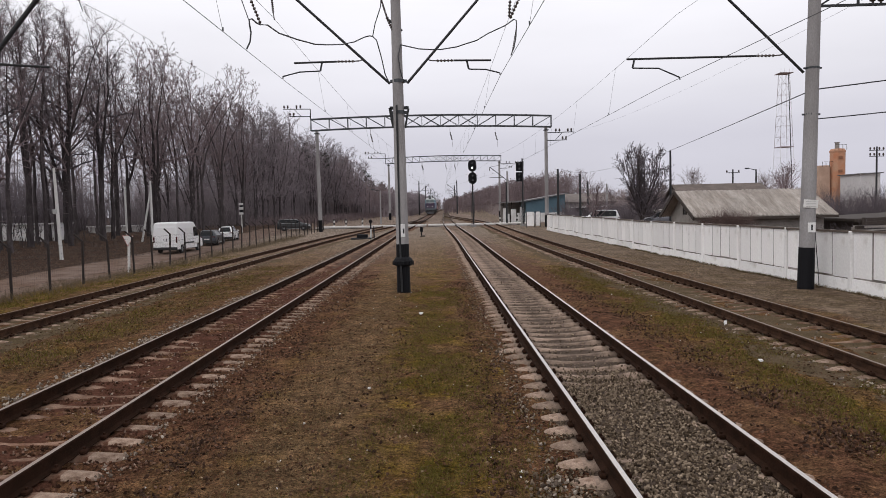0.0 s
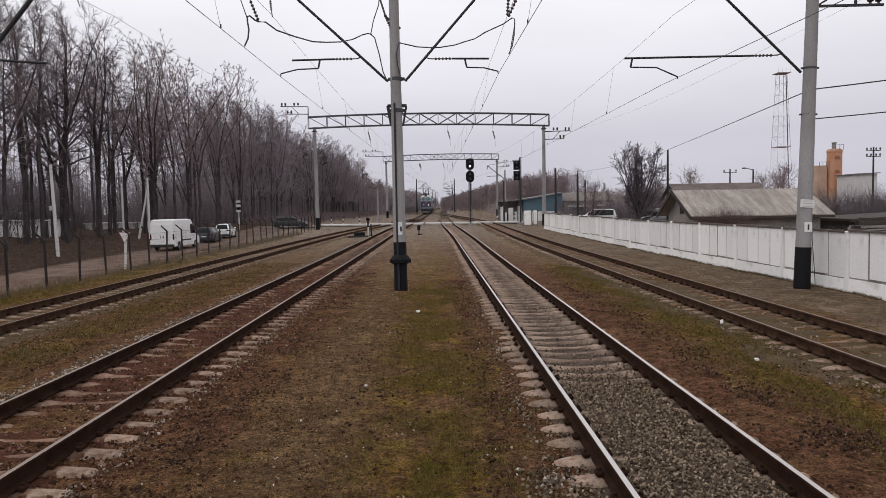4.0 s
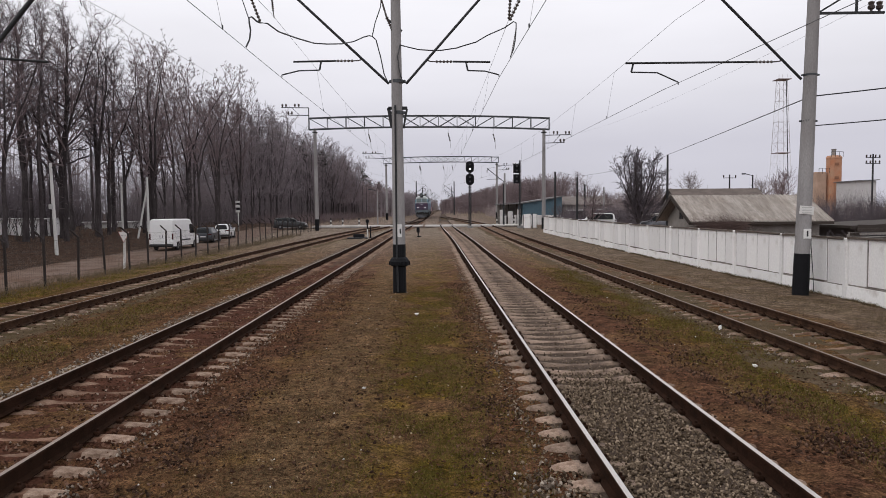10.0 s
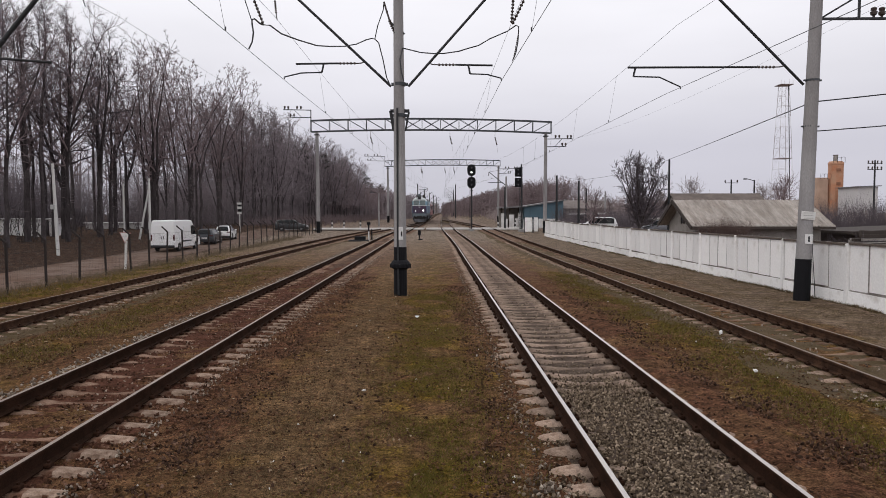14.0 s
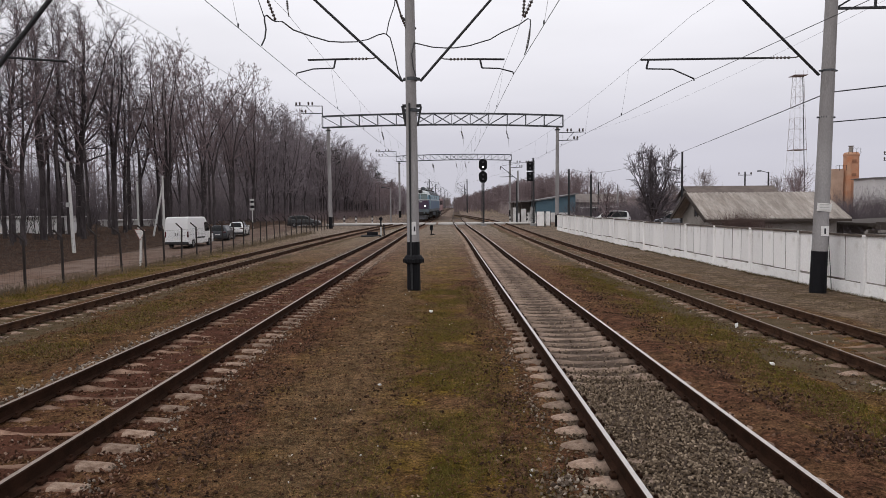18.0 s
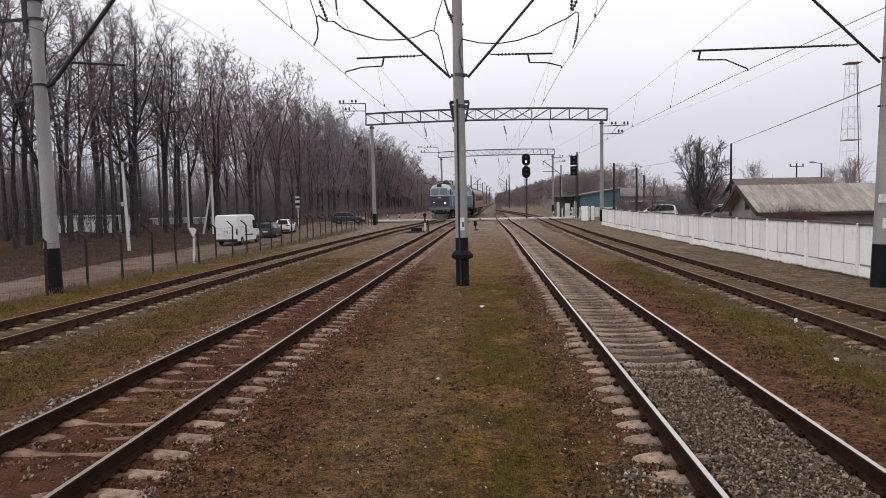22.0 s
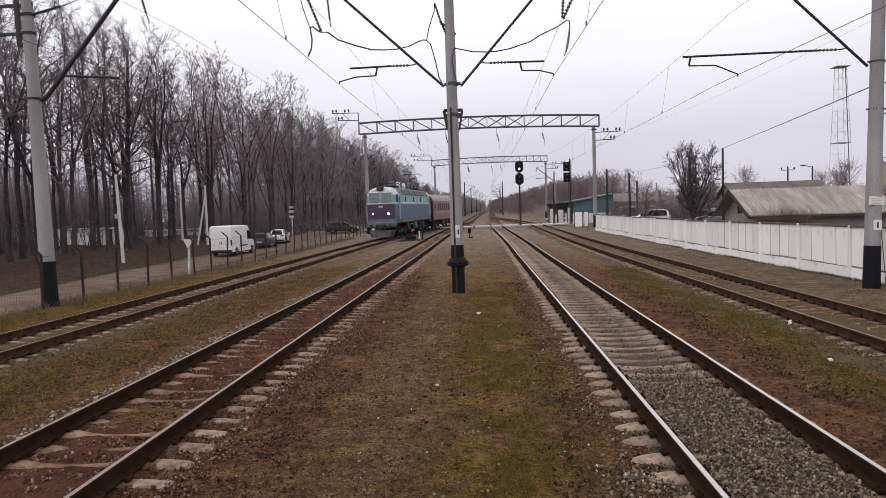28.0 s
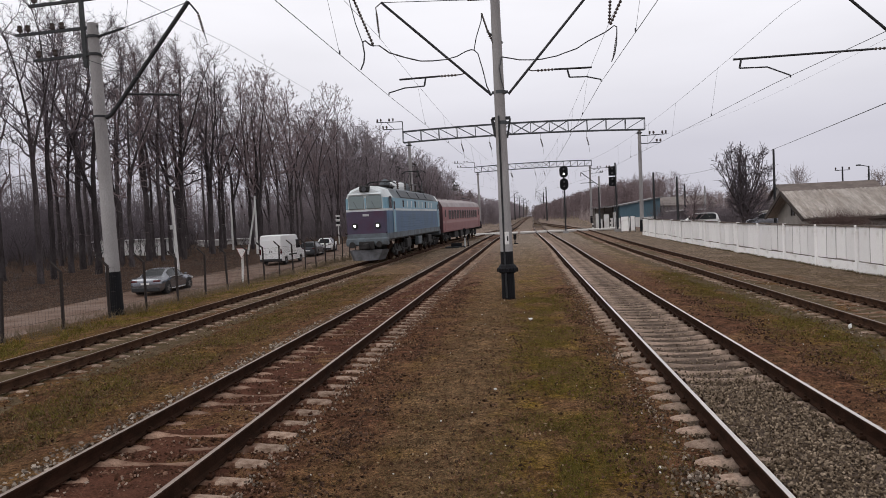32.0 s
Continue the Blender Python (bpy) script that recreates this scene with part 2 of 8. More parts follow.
# ---- plan of the ground and the four tracks ----
def rise(y):
    """The line climbs gently beyond the platform end."""
    if y < 35:
        return 0.0
    if y < 65:
        return 0.0078 * (y - 35) ** 2 / 60
    return 0.0078 * (min(y, 420) - 50)


def glide(y, stops):
    if y <= stops[0][0]:
        return stops[0][1]
    for (a, u), (b, w) in zip(stops, stops[1:]):
        if y <= b:
            s = (y - a) / (b - a)
            s = s * s * (3 - 2 * s) if len(stops) == 2 else s
            return u + (w - u) * s
    return stops[-1][1]


TRACKS = {
    "siding_west": [(40, -10.62), (53, -10.45), (61, -10.1), (69, -9.68), (80, -8.85), (87, -8.15), (95, -7.3), (102, -6.45), (112, -5.1), (122, -3.95), (134, -3.1)],
    "main_west": [(45, -4.92), (70, -4.75), (82, -4.5), (95, -4.1), (110, -3.65), (122, -3.4), (134, -3.1), (146, -2.87), (160, -2.6), (175, -2.3), (191, -2.15), (207, -2.0), (300, -0.3), (500, 5.6)],
    "main_east": [(55, 2.45), (70, 2.26), (85, 1.98), (101, 1.76), (130, 1.90), (165, 2.27), (235, 3.0), (300, 4.0), (500, 10.0)],
    "siding_east": [(75, 7.4), (100, 7.5), (120, 6.6), (145, 4.6), (175, 2.3)],
}


def track_x(key, y):
    return sum(glide(y + d, TRACKS[key]) for d in (-6, -3, 0, 3, 6)) / 5


# ---- ground ----
def ground_material():
    """Autumn verge: thin grass, brown litter and trodden soil."""
    m = bpy.data.materials.new("verge_ground")
    m.use_nodes = True
    N, L = m.node_tree.nodes, m.node_tree.links
    b = N["Principled BSDF"]
    b.inputs["Roughness"].default_value, b.inputs["Specular IOR Level"].default_value = 0.95, 0.03
    geo = N.new("ShaderNodeNewGeometry")
    sep = N.new("ShaderNodeSeparateXYZ")
    L.new(geo.outputs["Position"], sep.inputs[0])

    def tex(scale, detail=5.0, rough=0.6, stretch=(1, 1, 1)):
        mp = N.new("ShaderNodeMapping")
        mp.inputs["Scale"].default_value = stretch
        L.new(geo.outputs["Position"], mp.inputs[0])
        n = N.new("ShaderNodeTexNoise")
        n.inputs["Scale"].default_value, n.inputs["Detail"].default_value, n.inputs["Roughness"].default_value = scale, detail, rough
        L.new(mp.outputs[0], n.inputs["Vector"])
        return n.outputs[0]

    def ranged(v, a, c, lo=0.0, hi=1.0):
        r = N.new("ShaderNodeMapRange")
        for k, x in (("From Min", a), ("From Max", c), ("To Min", lo), ("To Max", hi)):
            r.inputs[k].default_value = x
        L.new(v, r.inputs[0])
        return r.outputs[0]

    def maths(op, a, c):
        n = N.new("ShaderNodeMath")
        n.operation = op
        for i, x in enumerate((a, c)):
            if isinstance(x, (int, float)):
                n.inputs[i].default_value = x
            else:
                L.new(x, n.inputs[i])
        return n.outputs[0]

    def mixed(f, a, c):
        n = N.new("ShaderNodeMixRGB")
        L.new(f, n.inputs[0])
        for i, x in ((1, a), (2, c)):
            if isinstance(x, tuple):
                n.inputs[i].default_value = (*x, 1)
            else:
                L.new(x, n.inputs[i])
        return n.outputs[0]

    # grass grows along the middle of each strip between the tracks, in tongues along the line
    wob = ranged(tex(0.8, 5, 0.7, (1, 0.4, 1)), 0.28, 0.72, -1.1, 1.1)
    xw = maths("ADD", sep.outputs["X"], wob)
    ramp = N.new("ShaderNodeValToRGB")
    r = ramp.color_ramp
    stops = [(-30, 0.0), (-16, 0.05), (-15, 0.65), (-13.2, 0.85), (-12.2, 0.25), (-9.0, 0.2), (-8.2, 0.70), (-7.6, 0.6), (-6.6, 0.25), (-3.0, 0.0), (-2.4, 0.45), (-1.3, 0.7), (-0.3, 0.9), (0.35, 0.9),
             (0.9, 0.05), (4.5, 0.0), (5.0, 0.8), (5.9, 0.95), (6.4, 0.35), (8.6, 0.45), (9.3, 0.8), (11.0, 0.85), (13.0, 0.5), (30, 0.2)]
    r.elements[0].position, r.elements[0].color = 0, (0, 0, 0, 1)
    r.elements[1].position, r.elements[1].color = 1, (0.2, 0.2, 0.2, 1)
    for x, g in stops[1:-1]:
        k = r.elements.new((x + 30) / 60)
        k.color = (g, g, g, 1)
    L.new(ranged(xw, -30, 30), ramp.inputs[0])
    patch = ranged(tex(1.7, 6, 0.7), 0.35, 0.62)
    grass = maths("MULTIPLY", ramp.outputs[0], maths("ADD", maths("MULTIPLY", patch, 0.75), 0.25))
    tuft = tex(26, 6, 0.75)
    soil = mixed(ranged(tex(3.0, 6, 0.7), 0.35, 0.65), (0.122, 0.074, 0.055), (0.058, 0.036, 0.027))
    worn = mixed(ranged(tex(0.9, 5, 0.7), 0.45, 0.68), soil, (0.128, 0.092, 0.060))
    litter = mixed(ranged(tex(4.0, 6, 0.75), 0.35, 0.65), (0.080, 0.066, 0.063), (0.036, 0.030, 0.028))
    worn = mixed(ranged(xw, -23.0, -25.0), worn, litter)
    green = mixed(ranged(tuft, 0.35, 0.65), (0.162, 0.142, 0.020), (0.066, 0.058, 0.010))
    dry = mixed(ranged(tex(0.8, 5), 0.4, 0.6), green, (0.118, 0.094, 0.056))
    col = mixed(grass, worn, dry)
    near_path = maths("ADD", maths("ADD", sep.outputs["X"], maths("MULTIPLY", wob, 0.35)), 1.65)
    path = mixed(ranged(tex(5.0, 6, 0.75), 0.35, 0.65), (0.165, 0.132, 0.092), (0.090, 0.070, 0.046))
    off_path = N.new("ShaderNodeMath")
    off_path.operation = "ABSOLUTE"
    L.new(near_path, off_path.inputs[0])
    col = mixed(maths("MULTIPLY", ranged(off_path.outputs[0], 1.05, 0.35), ranged(tex(1.1, 6, 0.7), 0.32, 0.55, 0.35, 0.95)), col, path)
    yard = mixed(ranged(tex(0.5, 6, 0.7), 0.35, 0.65), (0.240, 0.246, 0.256), (0.144, 0.146, 0.148))
    col = mixed(maths("MULTIPLY", ranged(sep.outputs["Y"], 26, 75, 0.0, 0.9), ranged(xw, -24.0, -20.0)), col, yard)
    # past the crossing the ground colour is paled and cooled to stand for haze
    scrub = mixed(ranged(tex(0.2, 5, 0.7), 0.35, 0.65), (0.200, 0.196, 0.205), (0.120, 0.116, 0.118))
    col = mixed(maths("MULTIPLY", ranged(sep.outputs["Y"], 112, 140), ranged(xw, -30.0, -20.0)), col, scrub)
    verge = mixed(ranged(tex(0.6, 6, 0.7), 0.35, 0.65), (0.180, 0.175, 0.172), (0.102, 0.098, 0.092))
    col = mixed(ranged(xw, 8.4, 9.6, 0.0, 0.75), col, verge)
    speck = maths("MULTIPLY", ranged(tex(38, 4, 0.8), 0.32, 0.70, 0.12, 2.3), maths("MULTIPLY", ranged(tex(9, 6, 0.8), 0.3, 0.7, 0.12, 1.9), ranged(tex(2.3, 6, 0.75), 0.3, 0.7, 0.50, 1.42)))
    sc = N.new("ShaderNodeVectorMath")
    sc.operation = "SCALE"
    L.new(col, sc.inputs[0])
    L.new(speck, sc.inputs["Scale"])
    warm = N.new("ShaderNodeVectorMath")
    warm.operation = "MULTIPLY"
    warm.inputs[1].default_value = (0.985, 0.765, 0.60)
    L.new(sc.outputs[0], warm.inputs[0])
    L.new(warm.outputs[0], b.inputs["Base Color"])
    bp = N.new("ShaderNodeBump")
    bp.inputs["Strength"].default_value, bp.inputs["Distance"].default_value = 0.9, 0.04
    L.new(tuft, bp.inputs["Height"])
    L.new(bp.outputs[0], b.inputs["Normal"])
    return m


GROUND = ground_material()


def road_z(y):
    return glide(y, [(35, -0.85), (62, -0.45), (98, rise(98) - 0.03)])


def lay(x, y):
    """Height of the ground: level under the tracks, rougher on the verges, falling to the lower road on the west."""
    h = rise(y) - 0.055
    h += 0.03 * noise.noise(Vector((x * 0.8, y * 0.5, 0))) + 0.015 * noise.noise(Vector((x * 3, y * 2, 5)))
    off = abs(x - track_x("main_east", y))
    if off < 1.0:
        h -= 0.12 * min(1, (1.0 - off) / 0.25)
    if x < -15.0:
        t = min(1, (-15.0 - x) / 2.2)
        t = t * t * (3 - 2 * t)
        low = road_z(y) - 0.05 + 0.03 * noise.noise(Vector((x, y, 4)))
        if x < -24.5:
            k = min(1, (-24.5 - x) / 3.5)
            low += k * (0.25 + 0.28 * noise.noise(Vector((x * 0.35, y * 0.3, 2))) + 0.10 * noise.noise(Vector((x * 1.3, y * 1.1, 6))))
        h += (low - h) * t
    if x > 30 or x < -60:
        h += 0.4 * noise.noise(Vector((x * 0.02, y * 0.02, 9))) * min(1, (abs(x) - 30) / 40)
    return h


def sheet(name, xs, ys, height, mats, label, category):
    me = Mesh()
    n = len(xs)
    me.v = [(x, y, height(x, y)) for y in ys for x in xs]
    me.f = [(j * n + i, j * n + i + 1, (j + 1) * n + i + 1, (j + 1) * n + i) for j in range(len(ys) - 1) for i in range(n - 1)]
    me.mi = [0] * len(me.f)
    return tagged(part(name, me, mats, smooth=True), label, category, kind="structure")


def steps(*runs):
    out = []
    for a, b, s in runs:
        k = max(1, round((b - a) / s))
        out += [a + (b - a) * i / k for i in range(k)]
    return out + [runs[-1][1]]


sheet("ground", steps((-3000, -200, 700), (-200, -60, 20), (-60, -40, 2), (-40, -22, 0.7), (-22, 13, 0.29), (13, 40, 3), (40, 200, 20), (200, 3000, 700)),
      steps((-200, -10, 60), (-10, 3, 2), (3, 30, 0.3), (30, 60, 0.8), (60, 130, 3), (130, 500, 15), (500, 4500, 800)),
      lay, GROUND, "thin autumn grass and brown leaf litter between the rails", "ground")


# ---- railway tracks ----
def ballast_material(name, a, c):
    return mat(name, a, 0.95, vary=0.45, scale=2.2, fine=34, bump=1.0, second=c, sharp=0.2, world_co=True, spec=0.04, depth=0.05)


BALLAST_GREY = ballast_material("grey_ballast", (0.128, 0.095, 0.076), (0.066, 0.048, 0.037))
BALLAST_RED = ballast_material("rusty_ballast", (0.120, 0.052, 0.034), (0.058, 0.026, 0.017))
BALLAST_BROWN = ballast_material("brown_ballast", (0.130, 0.082, 0.062), (0.068, 0.043, 0.033))
BALLAST_DIRT = ballast_material("dirty_ballast", (0.140, 0.100, 0.066), (0.080, 0.058, 0.030))
PITCH = 0.543
RUNNING = mat("worn_rail", (0.34, 0.27, 0.23), 0.42, 0.6, vary=0.25, scale=3, fine=40, stretch=(6, 0.6, 1), bump=0.05)
RAIL = [(-0.075, 0.0), (0.075, 0.0), (0.075, 0.012), (0.014, 0.032), (0.010, 0.125), (0.036, 0.14), (0.036, 0.17), (0.026, 0.18), (-0.026, 0.18), (-0.036, 0.17), (-0.036, 0.14), (-0.010, 0.125), (-0.014, 0.032), (-0.075, 0.012)]


def rail(parent, key, side, y0, y1, top):
    me = Mesh()
    ys = steps((y0, 60, 3), (60, min(y1, 140), 2.5), (min(y1, 140), max(y1, 141), 6)) if y1 > 60 else steps((y0, y1, 3))
    n = len(RAIL)
    for y in ys:
        x, z = track_x(key, y) + side * 0.796, rise(y)
        me.v.extend([(x + a, y, z + b) for a, b in RAIL])
    for i in range(len(ys) - 1):
        for k in range(n):
            j = (k + 1) % n
            me.f.append((i * n + k, i * n + j, (i + 1) * n + j, (i + 1) * n + k))
            me.mi.append(0 if k != 7 else (1 if ys[i] < 104 else 2))
    return part("rail", me, [RUST_SIDING if key.startswith("siding") else RUST, top, DULL], parent)


def sleeper_mesh(name, m, worn=True):
    """A concrete sleeper: thick under the rails, waisted in the middle, sloping ends."""
    me = Mesh()
    half = [(1.35, 0.062, -0.112, 0.125), (1.29, 0.084, -0.066, 0.14), (1.15, 0.094, -0.022, 0.145), (1.0, 0.092, 0.004, 0.15), (0.60, 0.086, 0.004, 0.15), (0.42, 0.070, -0.022, 0.15), (0.15, 0.060, -0.040, 0.15)]
    if not worn:
        half[:3] = [(1.37, 0.088, -0.060, 0.125), (1.32, 0.100, -0.024, 0.14), (1.15, 0.100, -0.006, 0.145)]
    prof = [(-x, a, b, c) for x, a, b, c in half] + half[::-1]
    rings = [[(x, -wb, -0.16), (x, -wt - 0.022, zt - 0.05), (x, -wt * 0.85, zt - 0.008), (x, 0, zt), (x, wt * 0.85, zt - 0.008), (x, wt + 0.022, zt - 0.05), (x, wb, -0.16)] for x, wt, zt, wb in prof]
    me.loft(rings)
    for i in range(len(me.mi)):
        if i < 21 or 70 <= i < 91:
            me.mi[i] = 2
    for s in (-1, 1):
        for d in (-0.12, 0.12):
            me.cur = 1
            me.box((s * 0.796 + d, 0, 0.035), (0.07, 0.11, 0.05), bevel=0.012)
            me.tube([(s * 0.796 + d, 0, 0.05), (s * 0.796 + d, 0, 0.085)], 0.018, 6)
    return me.data(name, [m, RUST, SLEEPER_TIP])


def build_track(key, y0, y1, label, top, bed, sleeper, near, half=1.75, sink=0.0, low=0.032, heap=0.0, bury=(0.0, 0.0), rough=0.03, far_bed=None):
    tr = thing("railway_track", label, "railway track", kind="structure")
    for s in (-1, 1):
        rail(tr, key, s, y0, y1, top)
    # ballast bed
    me = Mesh()
    xs = [-half - 0.75, -half - 0.3, -half, -half + 0.15, -half + 0.3, -1.33, -1.2, -1.05, -0.9, -0.6, -0.45, -0.3, -0.15, 0, 0.15, 0.3, 0.45, 0.6, 0.9, 1.05, 1.2, 1.33, half - 0.3, half - 0.15, half, half + 0.3, half + 0.75]
    ys = steps((y0, 3, 1.0), (3, 24, 0.12), (24, 40, 0.4), (40, 70, 1.0), (70, max(y1, 71), 5))
    for y in ys:
        cx, z = track_x(key, y), rise(y)
        for x in xs:
            e = max(0, abs(x) - half + 0.15)
            wob = noise.noise(Vector((cx + x, y * 0.7, 3)))
            h = z - low - e * 0.12 + (max(0, min(1, (heap + 0.5 * wob - y) / 2.2)) * 0.055 if abs(x) < 0.65 else 0) + max(0, min(1, (abs(x) - 0.95) / 0.3)) * bury[1 if x > 0 else 0] + 0.022 * wob + rough * noise.noise(Vector(((cx + x) * 3.1, y * 2.9, 1)))
            me.v.append((cx + x, y, h - (0.05 if e > 0.5 else 0)))
    n = len(xs)
    me.f = [(j * n + i, j * n + i + 1, (j + 1) * n + i + 1, (j + 1) * n + i) for j in range(len(ys) - 1) for i in range(n - 1)]
    me.mi = [1 if (xs[i] > 0.9 and bury[1] > 0) or (xs[i] < -1.1 and bury[0] > 0) else (2 if ys[j] > 36 + 9 * noise.noise(Vector((xs[i] * 2, ys[j] * 0.4, 8))) else 0) for j in range(len(ys) - 1) for i in range(n - 1)]
    part("ballast_bed", me, [bed, GROUND, far_bed or bed], tr, smooth=True)
    data = sleeper_mesh("sleeper", sleeper, key != "main_west")
    k = 0
    far = Mesh()
    y = y0 + 0.21
    while y < min(y1, 130):
        wob = random.uniform(-0.015, 0.015)
        x = track_x(key, y)
        if k < near and y > 3:
            part("sleeper", data, None, tr, at=pose(x + random.uniform(-0.03, 0.03), y + wob, rise(y) - sink + random.uniform(-0.012 if key == "main_east" else -0.028, 0.004), 0, random.uniform(-0.5, 0.5), random.uniform(-1.3, 1.3)))
            k += 1
        else:
            far.box((x, y, rise(y) - 0.06 - sink), (2.7, 0.26, 0.12))
        y += PITCH
    part("far_sleepers", far, sleeper, tr)["kind"] = "stuff"
    return tr


build_track("siding_west", -12, 134, "rusty siding track on dirt-covered sleepers beside the wire fence", DULL, BALLAST_DIRT, SLEEPER, 110, sink=0.0, low=0.045, bury=(0.03, 0.0))
build_track("main_west", -12, 500, "railway track with rusty ballast and concrete sleepers", RUNNING, BALLAST_RED, SLEEPER_RED, 150, low=0.047, bury=(0.055, -0.035), rough=0.042, far_bed=BALLAST_BROWN)
build_track("main_east", -12, 500, "railway track with polished rails and grey gravel ballast", POLISH, BALLAST_GREY, SLEEPER_GREY, 150, low=0.074, heap=11.2, bury=(-0.012, 0.078), rough=0.022)
build_track("siding_east", -12, 175, "rusty siding track half sunk in soil beside the white fence", DULL, BALLAST_DIRT, SLEEPER, 110, sink=0.0, low=0.045, bury=(0.0, 0.02))


def scatter(name, label, spots, sizes, m, category, parent=None):
    """Loose stones, joined in one mesh."""
    octa = np.array([(1, 0, 0), (-1, 0, 0), (0, 1, 0), (0, -1, 0), (0, 0, 1), (0, 0, -1), (0.6, 0.6, 0.5), (-0.6, -0.6, 0.5)], float)
    tri = [(6, 0, 2), (6, 2, 4), (6, 4, 0), (7, 1, 3), (7, 3, 4), (7, 4, 1), (0, 4, 3), (1, 4, 2), (0, 3, 5), (3, 1, 5), (1, 2, 5), (2, 0, 5)]
    rng = np.random.default_rng(4)
    me = Mesh()
    V = []
    for (x, y, z), s in zip(spots, sizes):
        q, _ = np.linalg.qr(rng.normal(size=(3, 3)))
        V.append((octa * rng.uniform(0.6, 1.2, (8, 1)) * np.array([1.2, 0.9, 0.75])) @ q * s + (x, y, z))
    me.v = np.concatenate(V).tolist()
    me.f = [tuple(i + 8 * k for i in t) for k in range(len(V)) for t in tri]
    me.mi = [0] * len(me.f)
    ob = part(name, me, m, parent)
    return tagged(ob, label, category, kind="stuff")


def island_mat(name, stops, rough=0.9):
    """A colour for each loose piece."""
    m = bpy.data.materials.new(name)
    m.use_nodes = True
    N, L = m.node_tree.nodes, m.node_tree.links
    g = N.new("ShaderNodeNewGeometry")
    r = N.new("ShaderNodeValToRGB")
    for i, (p, c) in enumerate(stops):
        k = r.color_ramp.elements[i] if i < 2 else r.color_ramp.elements.new(p)
        k.position, k.color = p, (*c, 1)
    L.new(g.outputs["Random Per Island"], r.inputs[0])
    L.new(r.outputs[0], N["Principled BSDF"].inputs["Base Color"])
    N["Principled BSDF"].inputs["Roughness"].default_value = rough
    N["Principled BSDF"].inputs["Specular IOR Level"].default_value = 0.05
    return m


GRAVEL = island_mat("gravel_stones", [(0.0, (0.034, 0.023, 0.015)), (1.0, (0.36, 0.280, 0.205)), (0.35, (0.122, 0.089, 0.062)), (0.85, (0.235, 0.180, 0.131))])
GRAVEL_RED = island_mat("rusty_stones", [(0.0, (0.036, 0.019, 0.013)), (1.0, (0.34, 0.27, 0.22)), (0.55, (0.105, 0.050, 0.031)), (0.88, (0.19, 0.110, 0.078))])


def gravel(key, count, y0, y1, spread, size, seed, lift=0.0, where=None):
    rng = np.random.default_rng(seed)
    out, sz = [], []
    while len(out) < count:
        y = y0 + (y1 - y0) * rng.random() ** 1.7
        dx = rng.uniform(-spread, spread)
        if where and not where(dx, y, rng):
            continue
        x = track_x(key, y) + dx
        out.append((x, y, rise(y) - 0.03 + lift + rng.uniform(-0.02, 0.015)))
        sz.append(rng.uniform(*size))
    return out, sz


def near_heap(dx, y, rng):
    """The middle of the track is heaped over near the platform and thins out along it."""
    d = abs(dx)
    if 0.70 < d < 0.90:
        return False
    if d < 0.70:
        return rng.random() < max(0.25, min(1.0, (11.6 - y) / 1.6))
    return rng.random() < (0.6 if dx < 0 else 0.35)


def between(y):
    """True over the gap between two sleepers."""
    k = ((y + 12 - 0.21) / PITCH) % 1.0
    return 0.20 < k < 0.80


sp, sz = gravel("main_east", 12000, 4.0, 30, 1.55, (0.010, 0.026), 11, -0.020, lambda dx, y, rng: near_heap(dx, y, rng) and (between(y) or rng.random() < 0.10 or (y < 10.6 and abs(dx) < 0.66)))
sp2, sz2 = gravel("main_east", 12500, 4.0, 11.6, 0.67, (0.009, 0.025), 12, 0.030, lambda dx, y, rng: rng.random() < (11.6 - y) / 1.8)
sp3, sz3 = gravel("main_east", 700, 5.2, 7.4, 1.7, (0.014, 0.030), 14, 0.0, lambda dx, y, rng: -1.65 < dx < -0.98 and rng.random() < (7.4 - y) / 0.8)
scatter("ballast_stones", "loose grey crushed stone between the rails", sp + sp2 + sp3, sz + sz2 + sz3, GRAVEL, "gravel")
sp, sz = gravel("main_west", 14000, 4.5, 32, 1.7, (0.012, 0.030), 13, -0.012, lambda dx, y, rng: not 0.68 < abs(dx) < 0.92 and (between(y) or rng.random() < 0.12))
scatter("ballast_stones", "rust-brown crushed stone round the sleepers", sp, sz, GRAVEL_RED, "gravel")
rng0 = np.random.default_rng(21)
PALE = island_mat("pale_stones", [(0, (0.075, 0.055, 0.042)), (1, (0.42, 0.36, 0.30)), (0.6, (0.19, 0.150, 0.120))])
sp = [(track_x("main_west", y) - 1.26 + rng0.normal(0, 0.13), y, rise(y) - 0.004 + rng0.uniform(0, 0.02)) for y in 5 + 45 * rng0.random(3600) ** 1.3]
scatter("ballast_stones", "pale ballast stones along the outer sleeper ends", sp, rng0.uniform(0.014, 0.040, len(sp)), PALE, "gravel")


def end_stones(key, dx, wide, y0, y1, count, seed, label, size=(0.010, 0.026)):
    rng = np.random.default_rng(seed)
    ys = y0 + (y1 - y0) * rng.random(count) ** 1.3
    ys = np.array([(round((y + 11.79) / PITCH) * PITCH - 11.79) + rng.normal(0, 0.11) for y in ys])
    sp = [(track_x(key, y) + dx + rng.normal(0, wide), y, rise(y) - 0.045 + rng.uniform(0, 0.02)) for y in ys]
    scatter("broken_stones", label, sp, rng.uniform(*size, len(sp)), PALE, "gravel")


